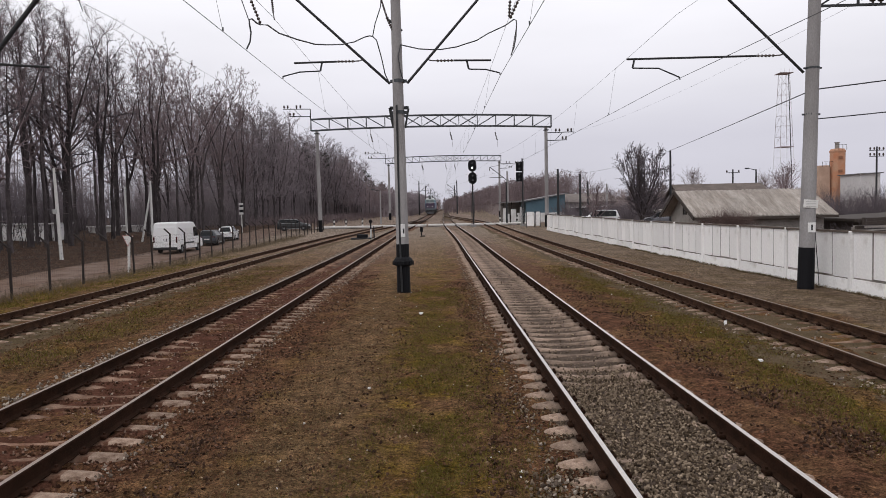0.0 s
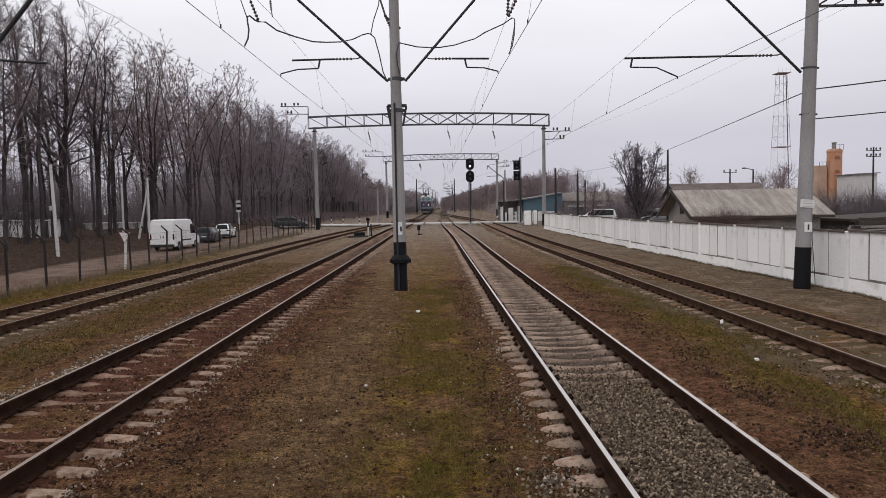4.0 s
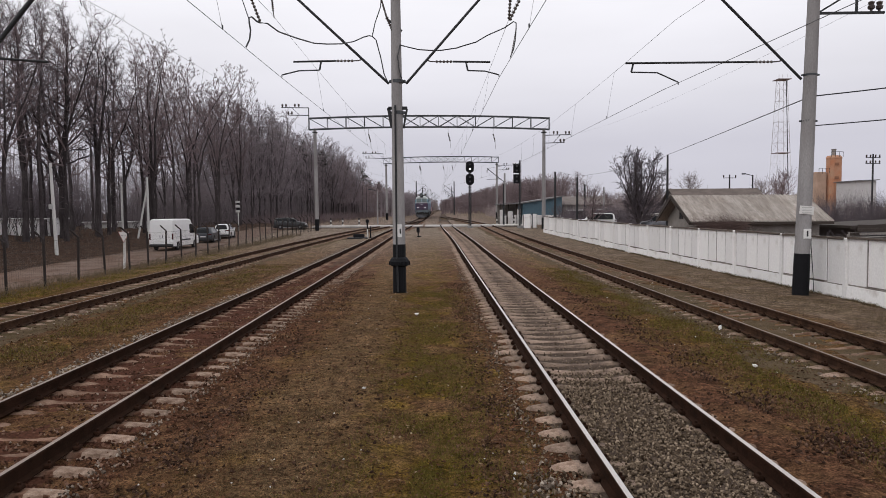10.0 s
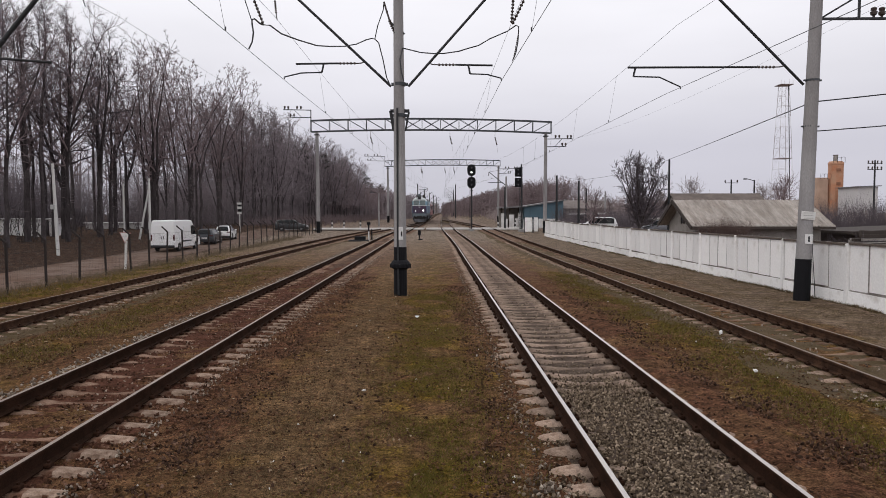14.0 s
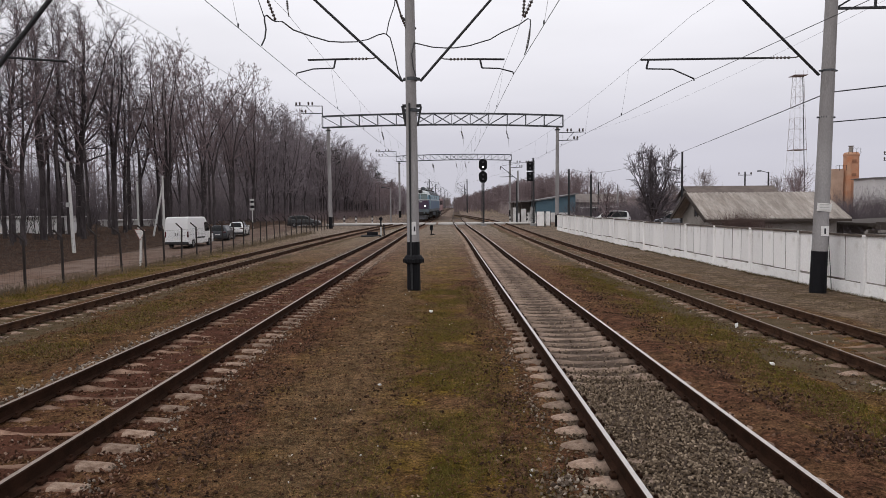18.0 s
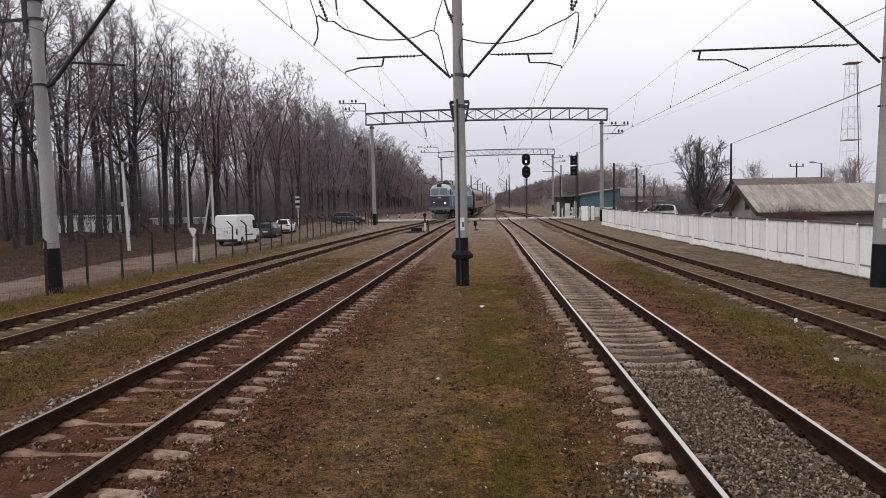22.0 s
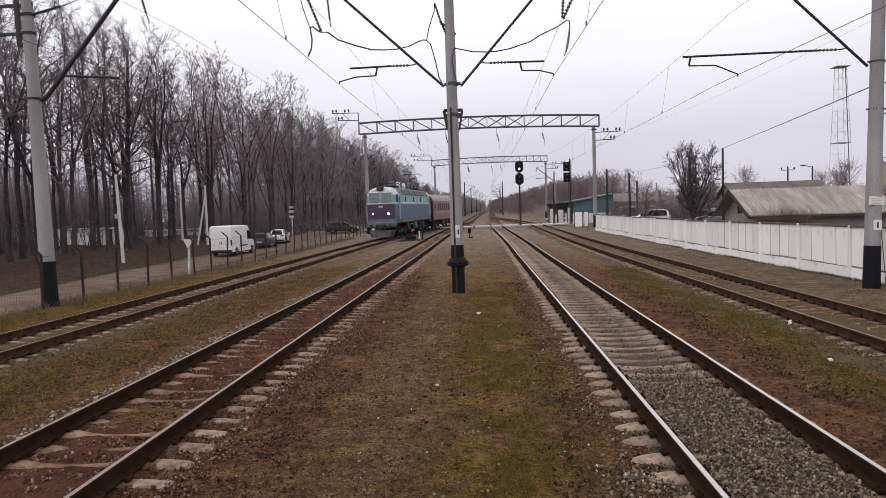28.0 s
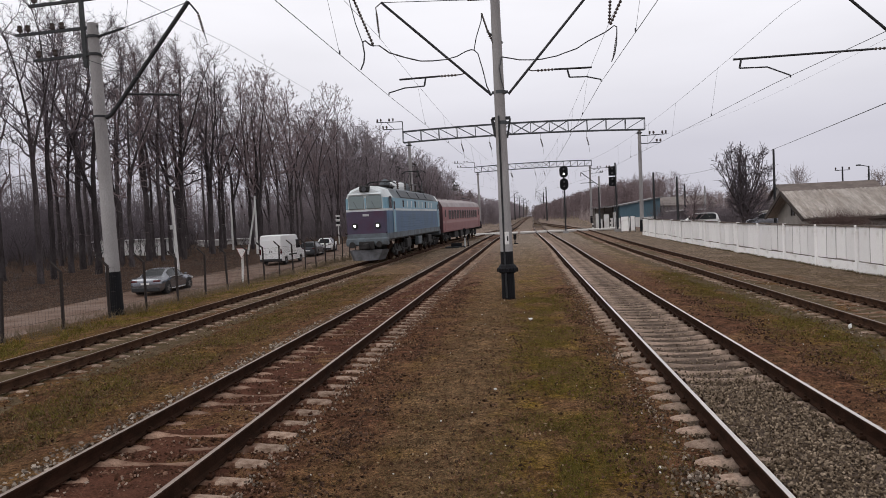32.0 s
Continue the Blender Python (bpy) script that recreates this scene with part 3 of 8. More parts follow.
end_stones("main_west", 1.38, 0.075, 4.8, 45, 1000, 31, "whitish broken stone along the sleeper ends")
end_stones("main_east", -1.33, 0.06, 5.2, 40, 420, 32, "whitish broken stone along the sleeper ends of the polished track")
end_stones("siding_west", 1.28, 0.10, 8, 60, 330, 33, "pale stones at the sleeper ends of the siding", (0.015, 0.04))
end_stones("siding_west", 0.0, 0.45, 8, 60, 500, 34, "pale stones in the dirt of the siding", (0.012, 0.03))
end_stones("siding_east", -1.22, 0.12, 8, 60, 420, 35, "pale stones beside the eastern siding", (0.015, 0.045))
end_stones("siding_east", 0.0, 0.45, 8, 60, 700, 36, "pale stones between the rails of the eastern siding", (0.012, 0.035))
white = np.random.default_rng(37)
sp = [(track_x("main_east", 6.6) - 1.38 + white.normal(0, 0.10), 6.6 + white.normal(0, 0.16), -0.02 + white.uniform(0, 0.03)) for _ in range(45)]
scatter("broken_stones", "a small heap of whitish broken stone beside the sleeper ends", sp, white.uniform(0.012, 0.035, 45), PALE, "gravel")


# ---- grass, leaves and chips on the strips between the tracks ----
def blades(name, label, count, place, m, h, w, seed):
    """Grass blades, each a thin bent sliver, joined in one mesh."""
    rng = np.random.default_rng(seed)
    pts = np.array([place(rng) for _ in range(count)])
    z = np.array([lay(x, y) for x, y in pts])
    a = rng.uniform(0, 2 * math.pi, count)
    hh = rng.uniform(h * 0.4, h * 1.2, count)
    lean = rng.normal(0, 0.6, (count, 2)) * hh[:, None]
    dx, dy = np.cos(a) * w, np.sin(a) * w
    V = np.stack([np.stack([pts[:, 0] - dx, pts[:, 1] - dy, z - 0.005], 1), np.stack([pts[:, 0] + dx, pts[:, 1] + dy, z - 0.005], 1),
                  np.stack([pts[:, 0] + lean[:, 0], pts[:, 1] + lean[:, 1], z + hh], 1)], 1).reshape(-1, 3)
    me = Mesh()
    me.v = V.tolist()
    me.f = [(3 * i, 3 * i + 1, 3 * i + 2) for i in range(count)]
    me.mi = [0] * count
    return tagged(part(name, me, m), label, "grass", kind="stuff")


def strip(cx, half, y0, y1, p=1.8, clump=1.3, low=-0.08):
    """Places in clumps along a strip of ground."""
    def pick(rng):
        while True:
            y = y0 + (y1 - y0) * rng.random() ** p
            x = cx + rng.normal(0, 0.62) * half
            if noise.noise(Vector((x * clump, y * clump * 0.6, 7))) + 0.35 * noise.noise(Vector((x * 4, y * 4, 2))) > low + rng.normal(0, 0.08):
                return x, y
    return pick


GREEN_BLADE = island_mat("green_blades", [(0, (0.066, 0.054, 0.012)), (1, (0.195, 0.160, 0.045)), (0.5, (0.115, 0.098, 0.022))])
DRY_BLADE = island_mat("dry_blades", [(0, (0.050, 0.034, 0.020)), (1, (0.27, 0.21, 0.125)), (0.6, (0.115, 0.084, 0.046))])
blades("grass", "short green grass along the middle of the island strip", 42000, strip(0.0, 0.85, 3.8, 24), GREEN_BLADE, 0.055, 0.0035, 51)
blades("dry_grass", "dry brown grass on the trodden island strip", 42000, strip(-1.4, 1.5, 3.8, 26, low=-0.25), DRY_BLADE, 0.035, 0.003, 52)
blades("grass", "rough green grass between the eastern tracks", 30000, strip(5.55, 0.8, 5, 32, low=-0.15), GREEN_BLADE, 0.07, 0.005, 53)
blades("dry_grass", "dry grass and litter beside the eastern rails", 26000, strip(5.0, 1.4, 5, 30, low=-0.3), DRY_BLADE, 0.04, 0.004, 54)
blades("grass", "grass between the western tracks", 11000, strip(-8.0, 0.9, 7, 36, low=-0.05), GREEN_BLADE, 0.08, 0.006, 55)
blades("dry_grass", "dry grass between the western tracks", 20000, strip(-7.8, 1.3, 7, 36, low=-0.3), DRY_BLADE, 0.06, 0.006, 56)
blades("grass", "grass verge under the wire fence", 9000, strip(-13.6, 0.9, 14, 45, low=-0.1), GREEN_BLADE, 0.09, 0.008, 57)
blades("dry_grass", "dark weeds at the foot of the white fence", 9000, strip(11.99, 0.07, 6, 64, 1.2, 1.6, -0.1), DRY_BLADE, 0.10, 0.008, 59)
blades("dry_grass", "dry verge grass along the white fence", 14000, strip(10.6, 1.2, 9, 40, low=-0.2), DRY_BLADE, 0.05, 0.006, 58)


def leaf_litter(count, x0, x1, y0, y1, m, seed, size):
    rng = np.random.default_rng(seed)
    me = Mesh()
    for i in range(count):
        y = y0 + (y1 - y0) * rng.random() ** 1.7
        x = rng.uniform(x0, x1)
        if any(abs(abs(x - track_x(k, y)) - 0.8) < 0.12 for k in TRACKS):
            continue
        a, s = rng.uniform(0, 6.283), size * rng.uniform(0.6, 1.3)
        z = lay(x, y) + 0.03 + rng.uniform(0, 0.012)
        t = rng.normal(0, 0.3, 4) * s
        me.add([(x + s * math.cos(a), y + s * math.sin(a), z + t[0]), (x - 0.6 * s * math.sin(a), y + 0.6 * s * math.cos(a), z + t[1]),
                (x - s * math.cos(a), y - s * math.sin(a), z + t[2]), (x + 0.6 * s * math.sin(a), y - 0.6 * s * math.cos(a), z + t[3])], [(0, 1, 2, 3)])
    return tagged(part("fallen_leaves", me, m), "scattered fallen brown leaves on the grass", "leaves", kind="stuff")


LEAF = island_mat("dead_leaves", [(0, (0.040, 0.020, 0.011)), (1, (0.32, 0.25, 0.17)), (0.75, (0.105, 0.053, 0.029)), (0.97, (0.16, 0.10, 0.055))])
leaf_litter(15000, -3.4, 1.2, 3.8, 26, LEAF, 61, 0.022)
leaf_litter(12000, 3.7, 6.4, 5, 32, LEAF, 62, 0.024)
leaf_litter(7000, -9.4, -6.6, 6, 36, LEAF, 63, 0.03)
CLOD = island_mat("soil_clods", [(0, (0.022, 0.013, 0.009)), (1, (0.180, 0.108, 0.075)), (0.55, (0.070, 0.040, 0.028)), (0.85, (0.118, 0.069, 0.048))])
clod = np.random.default_rng(77)
sp = []
for cx, half, n, y0, y1 in ((-2.85, 0.42, 5200, 4.5, 30), (0.80, 0.42, 3600, 5, 26), (4.35, 0.62, 3800, 5.5, 24), (-6.75, 0.35, 1600, 7, 34), (-1.2, 1.0, 1500, 4, 20)):
    for _ in range(n):
        x, y = cx + clod.normal(0, 0.6) * half, y0 + (y1 - y0) * clod.random() ** 1.6
        if noise.noise(Vector((x * 1.6, y * 1.1, 11))) + clod.normal(0, 0.18) > -0.05:
            sp.append((x, y, max(lay(x, y), 0.0 if 3.5 < x < 4.9 else -1) + clod.uniform(0.0, 0.012)))
scatter("soil_clods", "dark brown clods and crumbs of soil beside the sleepers", sp, clod.uniform(0.010, 0.032, len(sp)), CLOD, "soil")
chip = np.random.default_rng(71)
sp = [(chip.uniform(-3.2, 1.0), 5 + 20 * chip.random() ** 1.3, 0) for _ in range(46)] + [(chip.uniform(4.2, 6.8), 6 + 24 * chip.random(), 0) for _ in range(30)]
sp = [(x, y, lay(x, y) + 0.012) for x, y, _ in sp] + [(-0.47, 17.9, 0.0), (-1.07, 10.4, 0.0), (5.36, 11.6, 0.0), (6.33, 15.4, 0.01)]
scatter("pale_chips", "a few pale stone chips lying in the grass", sp, [*chip.uniform(0.010, 0.022, 76), 0.06, 0.035, 0.05, 0.07], MATS["plate_white"], "gravel")


# ---- overhead line masts ----
def insulator(me, p0, p1, r=0.06, n=6):
    """A string of porcelain discs from p0 to p1."""
    p0, p1 = Vector(p0), Vector(p1)
    pts, rad = [], []
    for i in range(n):
        for t, k in ((0.1, 0.35), (0.35, 1.0), (0.65, 0.9), (0.9, 0.35)):
            pts.append(p0.lerp(p1, (i + t) / n))
            rad.append(r * k)
    return me.tube(pts, rad, 8)


def pin_insulator(me, p, s=1.0):
    x, y, z = p
    return me.tube([(x, y, z), (x, y, z + 0.05 * s), (x, y, z + 0.08 * s), (x, y, z + 0.14 * s), (x, y, z + 0.17 * s), (x, y, z + 0.24 * s), (x, y, z + 0.27 * s)],
                   [0.03 * s, 0.03 * s, 0.08 * s, 0.09 * s, 0.06 * s, 0.08 * s, 0.03 * s], 8)


def mast_shaft(parent, h, r0, r1, black, lean=(0, 0)):
    def ring(z, k=1.0):
        return (lean[0] * z, lean[1] * z, z), (r0 + (r1 - r0) * z / h) * k
    me = Mesh()
    zs = [black - 0.02] + [black + (h - black) * i / 6 for i in range(1, 7)]
    me.tube([ring(z)[0] for z in zs], [ring(z)[1] for z in zs], 20)
    part("shaft", me, POLE_CONCRETE, parent, smooth=False)
    me = Mesh()
    me.tube([ring(-0.3)[0], ring(0)[0], ring(black)[0]], [ring(0, 1.04)[1], ring(0, 1.04)[1], ring(black, 1.03)[1]], 20)
    part("black_base", me, TAR, parent, "black-painted foot")


def cantilever(parent, side, root, tip, reg_z, reg_x, arm_tip, hinge=0.35):
    """Sloping bracket, its tie, the steady arm with its insulator and the drop arm."""
    me = Mesh()
    me.tube([root, tip], 0.042, 8)
    part("bracket_tube", me, STEEL, parent)
    rt, tp = Vector(root), Vector(tip)
    s = (reg_z - rt.z) / (tp.z - rt.z)
    j = rt.lerp(tp, s)
    me = Mesh()
    me.tube([j, j + Vector((side * 0.12, 0, -0.04)), j + Vector((side * 0.3, 0, -0.05))], 0.02, 6)
    insulator(me, j + Vector((side * 0.28, 0, -0.05)), j + Vector((side * 0.85, 0, -0.05)), 0.045, 5)
    part("steady_insulator", me, PORCELAIN, parent)
    me = Mesh()
    a = j + Vector((side * 0.85, 0, -0.05))
    me.tube([a, (reg_x, rt.y, reg_z - 0.07)], 0.032, 8)
    h = Vector((a.x + (reg_x - a.x) * hinge, rt.y, reg_z - 0.06))
    me.tube([h, h + Vector((side * 0.06, 0, -0.28))], 0.03, 6)
    part("steady_arm", me, STEEL, parent)
    me = Mesh()
    b = h + Vector((side * 0.06, 0, -0.28))
    m_ = Vector((b.x + (arm_tip[0] - b.x) * 0.55, rt.y, b.z - 0.02))
    me.tube([b, m_, arm_tip], 0.022, 6)
    me.tube([arm_tip, Vector(arm_tip) + Vector((0, 0, -0.07))], 0.018, 6)
    part("drop_arm", me, STEEL, parent)


def band(parent, z, r, h=0.10, m=None):
    me = Mesh()
    me.tube([(0, 0, z - h / 2), (0, 0, z + h / 2)], r, 16)
    for s in (-1, 1):
        me.box((s * (r + 0.03), 0, z), (0.1, 0.05, h * 0.9), bevel=0.01)
    return part("clamp_band", me, m or GALV, parent)


def cable(name, pts, r, sag=0.0, n=12, m=None, label="thin black overhead wire", parent=None):
    """A wire through pts, hanging a little between them."""
    me = Mesh()
    out = []
    for a, b in zip(pts, pts[1:]):
        a, b = Vector(a), Vector(b)
        for i in range(n):
            t = i / n
            out.append(a.lerp(b, t) - Vector((0, 0, sag * 4 * t * (1 - t))))
    out.append(Vector(pts[-1]))
    me.tube(out, r, 5)
    ob = part(name, me, m or WIRE, parent)
    return ob if parent else tagged(ob, label, "overhead wire")


# the mast in the middle of the island strip
mast = thing("catenary_mast", "grey concrete mast with black foot and two sloping brackets", "mast", pose(-1.15, 23.1, 0), "masts along the line")
mast_shaft(mast, 10.6, 0.215, 0.150, 1.55, (-0.004, 0))
me = Mesh()
me.tube([(0, 0, 0.82), (0, 0, 0.87), (0, 0, 0.99), (0, 0, 1.08), (0, 0, 1.13)], [0.23, 0.32, 0.33, 0.28, 0.225], 16)
for k in range(8):
    w = k * math.pi / 4
    me.box((0.31 * math.cos(w), 0.31 * math.sin(w), 0.93), (0.08, 0.08, 0.14), bevel=0.015)
part("foot_collar", me, TAR, mast, "black clamped collar")
me = Mesh()
me.box((-0.075, -0.19, 3.7), (0.06, 0.05, 4.7))
me.tube([(-0.075, -0.19, 1.4), (-0.06, -0.26, 0.8), (-0.05, -0.24, 0.0)], 0.03, 6)
part("cable_conduit", me, STEEL, mast)
me = Mesh()
me.box((0.02, -0.205, 2.0), (0.15, 0.012, 0.42), bevel=0.004)
part("number_plate", me, PLATE_WHITE, mast, "small white plate")
me = Mesh()
me.box((0.05, -0.214, 1.98), (0.05, 0.006, 0.16))
part("plate_bar", me, STEEL, mast)
for z in (6.84, 5.83):
    band(mast, z, 0.192, 0.11)
me = Mesh()
me.box((0, 0, 5.98), (0.62, 0.1, 0.1), bevel=0.01)
for s in (-1, 1):
    me.bar((s * 0.30, 0, 5.96), (s * 0.18, 0, 5.33), 0.06)
me.bar((-0.3, 0, 5.98), (-0.2, 0, 5.38), 0.1)
part("bracket_seat", me, STEEL, mast)
for s, tip, rx, at in ((-1, (-3.85, 0, 10.1), -3.36, (-3.74, 0, 7.07)), (1, (3.3, 0, 10.15), 3.02, (3.3, 0, 7.04))):
    cantilever(mast, s, (s * 0.28, 0, 6.77), tip, 7.56 if s < 0 else 7.52, rx, at)
# jumper and its insulators at the mast
me = Mesh()
insulator(me, (-0.33, 0, 8.9), (-0.03, -0.1, 8.2), 0.055, 9)
me.tube([(-0.5, 0, 9.48), (-0.31, 0, 8.84)], 0.03, 6)
part("jumper_insulator", me, PORCELAIN, mast)
me = Mesh()
me.tube([(-0.5, 0, 9.48), (-0.52, 0, 9.23), (-0.71, 0, 8.7), (-0.8, 0, 8.29)], 0.016, 6)
part("jumper_hanger", me, STEEL, mast)
me = Mesh()
me.tube([(-0.31, 0, 8.84), (-0.05, -0.1, 8.62), (0.16, 0, 8.45)], 0.032, 6)
part("jumper_stay", me, STEEL, mast)
for pts in ([(-3.34, -5.9, 6.6), (-3.25, -5.9, 6.78), (-3.22, -5.9, 7.0), (-3.25, -5.9, 7.2), (-3.25, -5.9, 7.3), (-3.19, -5.9, 7.32), (-3.08, -5.8, 7.23), (-3.03, -5.7, 7.23), (-2.91, -5.5, 7.27), (-2.77, -4.9, 7.22), (-2.51, -3.9, 7.3), (-2.22, -2.8, 7.42), (-1.95, -2.1, 7.56), (-1.62, -1.1, 7.8), (-1.34, -0.5, 8.01), (-1.07, 0.0, 8.27), (-0.9, 0.0, 8.31), (-0.8, 0.0, 8.29), (-0.68, 0.0, 8.17), (-0.54, 0.0, 7.63), (-0.43, 0.0, 7.07), (-0.33, 0.0, 6.85)],
            [(0.1, -0.1, 7.98), (0.69, 0, 7.86), (1.1, 0, 7.83), (1.41, 0, 7.83), (1.91, 0, 7.9), (2.2, 0, 7.99), (2.56, 0, 8.09), (2.92, 0, 8.3), (3.5, 0, 8.55), (3.78, 0, 8.74), (3.86, 0, 8.7), (3.86, 0, 8.55), (3.84, 0, 8.2), (3.77, 0, 7.84), (3.66, 0, 7.59)],
            [(0.1, -0.12, 7.98), (0.02, -0.2, 7.6), (0.06, -0.2, 7.2), (0.14, -0.18, 6.9)]):
    me = Mesh()
    me.tube(pts, 0.020, 5)
    part("jumper_cable", me, WIRE, mast)
for p0, p1, r, n in (((3.72, 0, 10.1), (3.63, 0, 8.80), 0.055, 12), ((4.3, 0, 10.1), (3.65, 0, 8.76), 0.055, 12), ((-3.52, -5.7, 8.55), (-3.03, -5.7, 7.25), 0.040, 16)):
    me = Mesh()
    insulator(me, p0, p1, r, n)
    part("bracket_insulator", me, PORCELAIN, mast)
me = Mesh()
insulator(me, (3.86, 0, 8.5), (3.70, 0, 7.66), 0.022, 12)
part("bracket_insulator", me, PORCELAIN, mast)
me = Mesh()
me.tube([(-3.42, -5.9, 7.78), (-3.25, -5.9, 7.25)], 0.012, 5)
me.tube([(-3.60, -5.9, 8.6), (-3.42, -5.9, 7.78)], 0.012, 5)
part("jumper_dropper", me, WIRE, mast)
me = Mesh()
insulator(me, (-4.03, 0, 9.75), (-3.98, 0, 9.1), 0.042, 11)
me.tube([(-3.85, 0, 10.1), (-4.05, 0, 9.95), (-4.03, 0, 9.75)], 0.02, 6)
me.tube([(-3.98, 0, 9.1), (-3.95, 0, 8.88)], 0.016, 6)
part("bracket_insulator", me, PORCELAIN, mast)
me = Mesh()
me.tube([(-3.85, 0, 10.1), (-0.9, 0, 9.95)], 0.012, 5)
part("bracket_tie", me, STEEL, mast)
me = Mesh()
me.tube([(-0.95, 0, 9.95), (-0.15, 0, 9.92)], 0.035, 8)
part("tie_insulator", me, PORCELAIN, mast)
me = Mesh()
me.tube([(0.15, 0, 9.95), (0.7, 0, 10.05), (3.3, 0, 10.15), (4.32, 0, 10.12)], 0.02, 6)
part("bracket_tie", me, STEEL, mast)

# the mast by the white fence
mast_e = thing("catenary_mast", "leaning grey concrete mast with a black foot beside the white fence", "mast", pose(11.37, 21.6, -0.05), "masts along the line")
mast_shaft(mast_e, 10.8, 0.235, 0.165, 1.28, (0.026, 0))
cantilever(mast_e, -1, (-0.1, 0, 6.62), (-4.08, 0, 10.5), 7.2, -5.5, (-3.88, 0, 6.55), 0.94)
for z in (6.75, 5.35):
    b = band(mast_e, z, 0.20, 0.06)
    b.matrix_basis = pose(0.026 * z, 0, 0)
me = Mesh()
me.bar((0.2, 0, 8.6), (2.4, 0, 8.62), 0.07)
me.bar((0.35, 0, 8.6), (1.35, 0, 9.2), 0.05)
me.bar((1.55, 0, 8.6), (1.55, 0, 9.3), 0.06)
part("cross_arm", me, STEEL, mast_e)
for x in (2.0, 2.25):
    me = Mesh()
    pin_insulator(me, (x, 0, 8.64), 1.2)
    part("pin_insulator", me, PORCELAIN, mast_e)
me = Mesh()
me.box((0.03, -0.225, 2.62), (0.44, 0.014, 0.25), Matrix.Rotation(radians(5), 3, "Y"), bevel=0.004)
part("sign_plate", me, mat("enamel_sign", (0.70, 0.69, 0.67), 0.5, vary=0.12), mast_e, "grey-white enamel sign with unreadable lines")
me = Mesh()
for k in range(3):
    me.box((0.03, -0.236, 2.54 + 0.08 * k), (0.30, 0.006, 0.025))
part("sign_bars", me, mat("sign_grey", (0.50, 0.49, 0.475), 0.6), mast_e)
me = Mesh()
me.box((0.06, -0.232, 1.90), (0.24, 0.012, 0.30), bevel=0.004)
part("sign_plate", me, MATS["plate_white"], mast_e, "small white number plate")
me = Mesh()
me.box((0.06, -0.242, 1.90), (0.05, 0.006, 0.17))
part("sign_bars", me, STEEL, mast_e)
me = Mesh()
me.tube([(0.30, 0, 5.4), (0.27, 0, 3.0), (0.30, -0.02, 1.5), (0.36, -0.05, 0.6), (0.42, 0, 0.1)], 0.012, 5)
part("earth_wire", me, WIRE, mast_e)

# the mast by the road
mast_w = thing("catenary_mast", "tall tapered concrete mast with a black foot beside the wire fence", "mast", pose(-14.6, 22.1, -0.05), "masts along the line")
mast_shaft(mast_w, 9.95, 0.25, 0.172, 1.5, (-0.018, 0))
me = Mesh()
me.tube([(0.1, 0, 6.75), (0.3, 0, 6.85), (0.62, 0, 7.22), (3.27, 0, 10.4)], 0.07, 10)
part("bracket_tube", me, STEEL, mast_w)
me = Mesh()
me.tube([(0.95, 0, 9.72), (3.2, 0, 10.38)], 0.014, 6)
part("bracket_tie", me, STEEL, mast_w)
me = Mesh()
me.tube([(0.0, 0, 9.5), (0.95, 0, 9.72)], 0.045, 8)
part("bracket_tie", me, STEEL, mast_w)
me = Mesh()
insulator(me, (3.6, 0, 9.95), (3.75, 0, 9.35), 0.05, 6)
part("bracket_insulator", me, PORCELAIN, mast_w)
me = Mesh()
me.tube([(3.27, 0, 10.4), (3.6, 0, 9.98)], 0.03, 6)
part("hanger", me, STEEL, mast_w)
me = Mesh()
me.tube([(3.75, 0, 9.35), (3.84, 0, 9.05)], 0.015, 6)
part("hanger", me, STEEL, mast_w)
me = Mesh()
me.tube([(0.95, 0, 7.5), (2.75, 0, 7.36)], 0.04, 8)
part("steady_arm", me, STEEL, mast_w)
for z, x0 in ((9.75, -3.0), (8.85, -2.4), (10.7, -2.45)):
    me = Mesh()
    me.bar((x0, 0, z), (0.0, 0, z + 0.08), 0.09)
    part("cross_arm", me, STEEL, mast_w)
    for dx in ((0.15, 0.45, 1.35, 1.7) if z > 9.5 and z < 10 else ((0.2, 0.8) if z < 9 else (0.2,))):
        me = Mesh()
        pin_insulator(me, (x0 + dx, 0, z + 0.04), 1.1)
        part("pin_insulator", me, PORCELAIN, mast_w)
me = Mesh()
me.bar((-0.50, 0, 8.5), (-0.56, 0, 11.4), 0.12)
part("top_post", me, STEEL, mast_w)
for z in (6.8, 8.9, 9.5):
    me = Mesh()
    me.tube([(-0.018 * z, 0, z - 0.04), (-0.018 * z, 0, z + 0.04)], 0.215, 14)
    part("clamp_band", me, STEEL, mast_w)


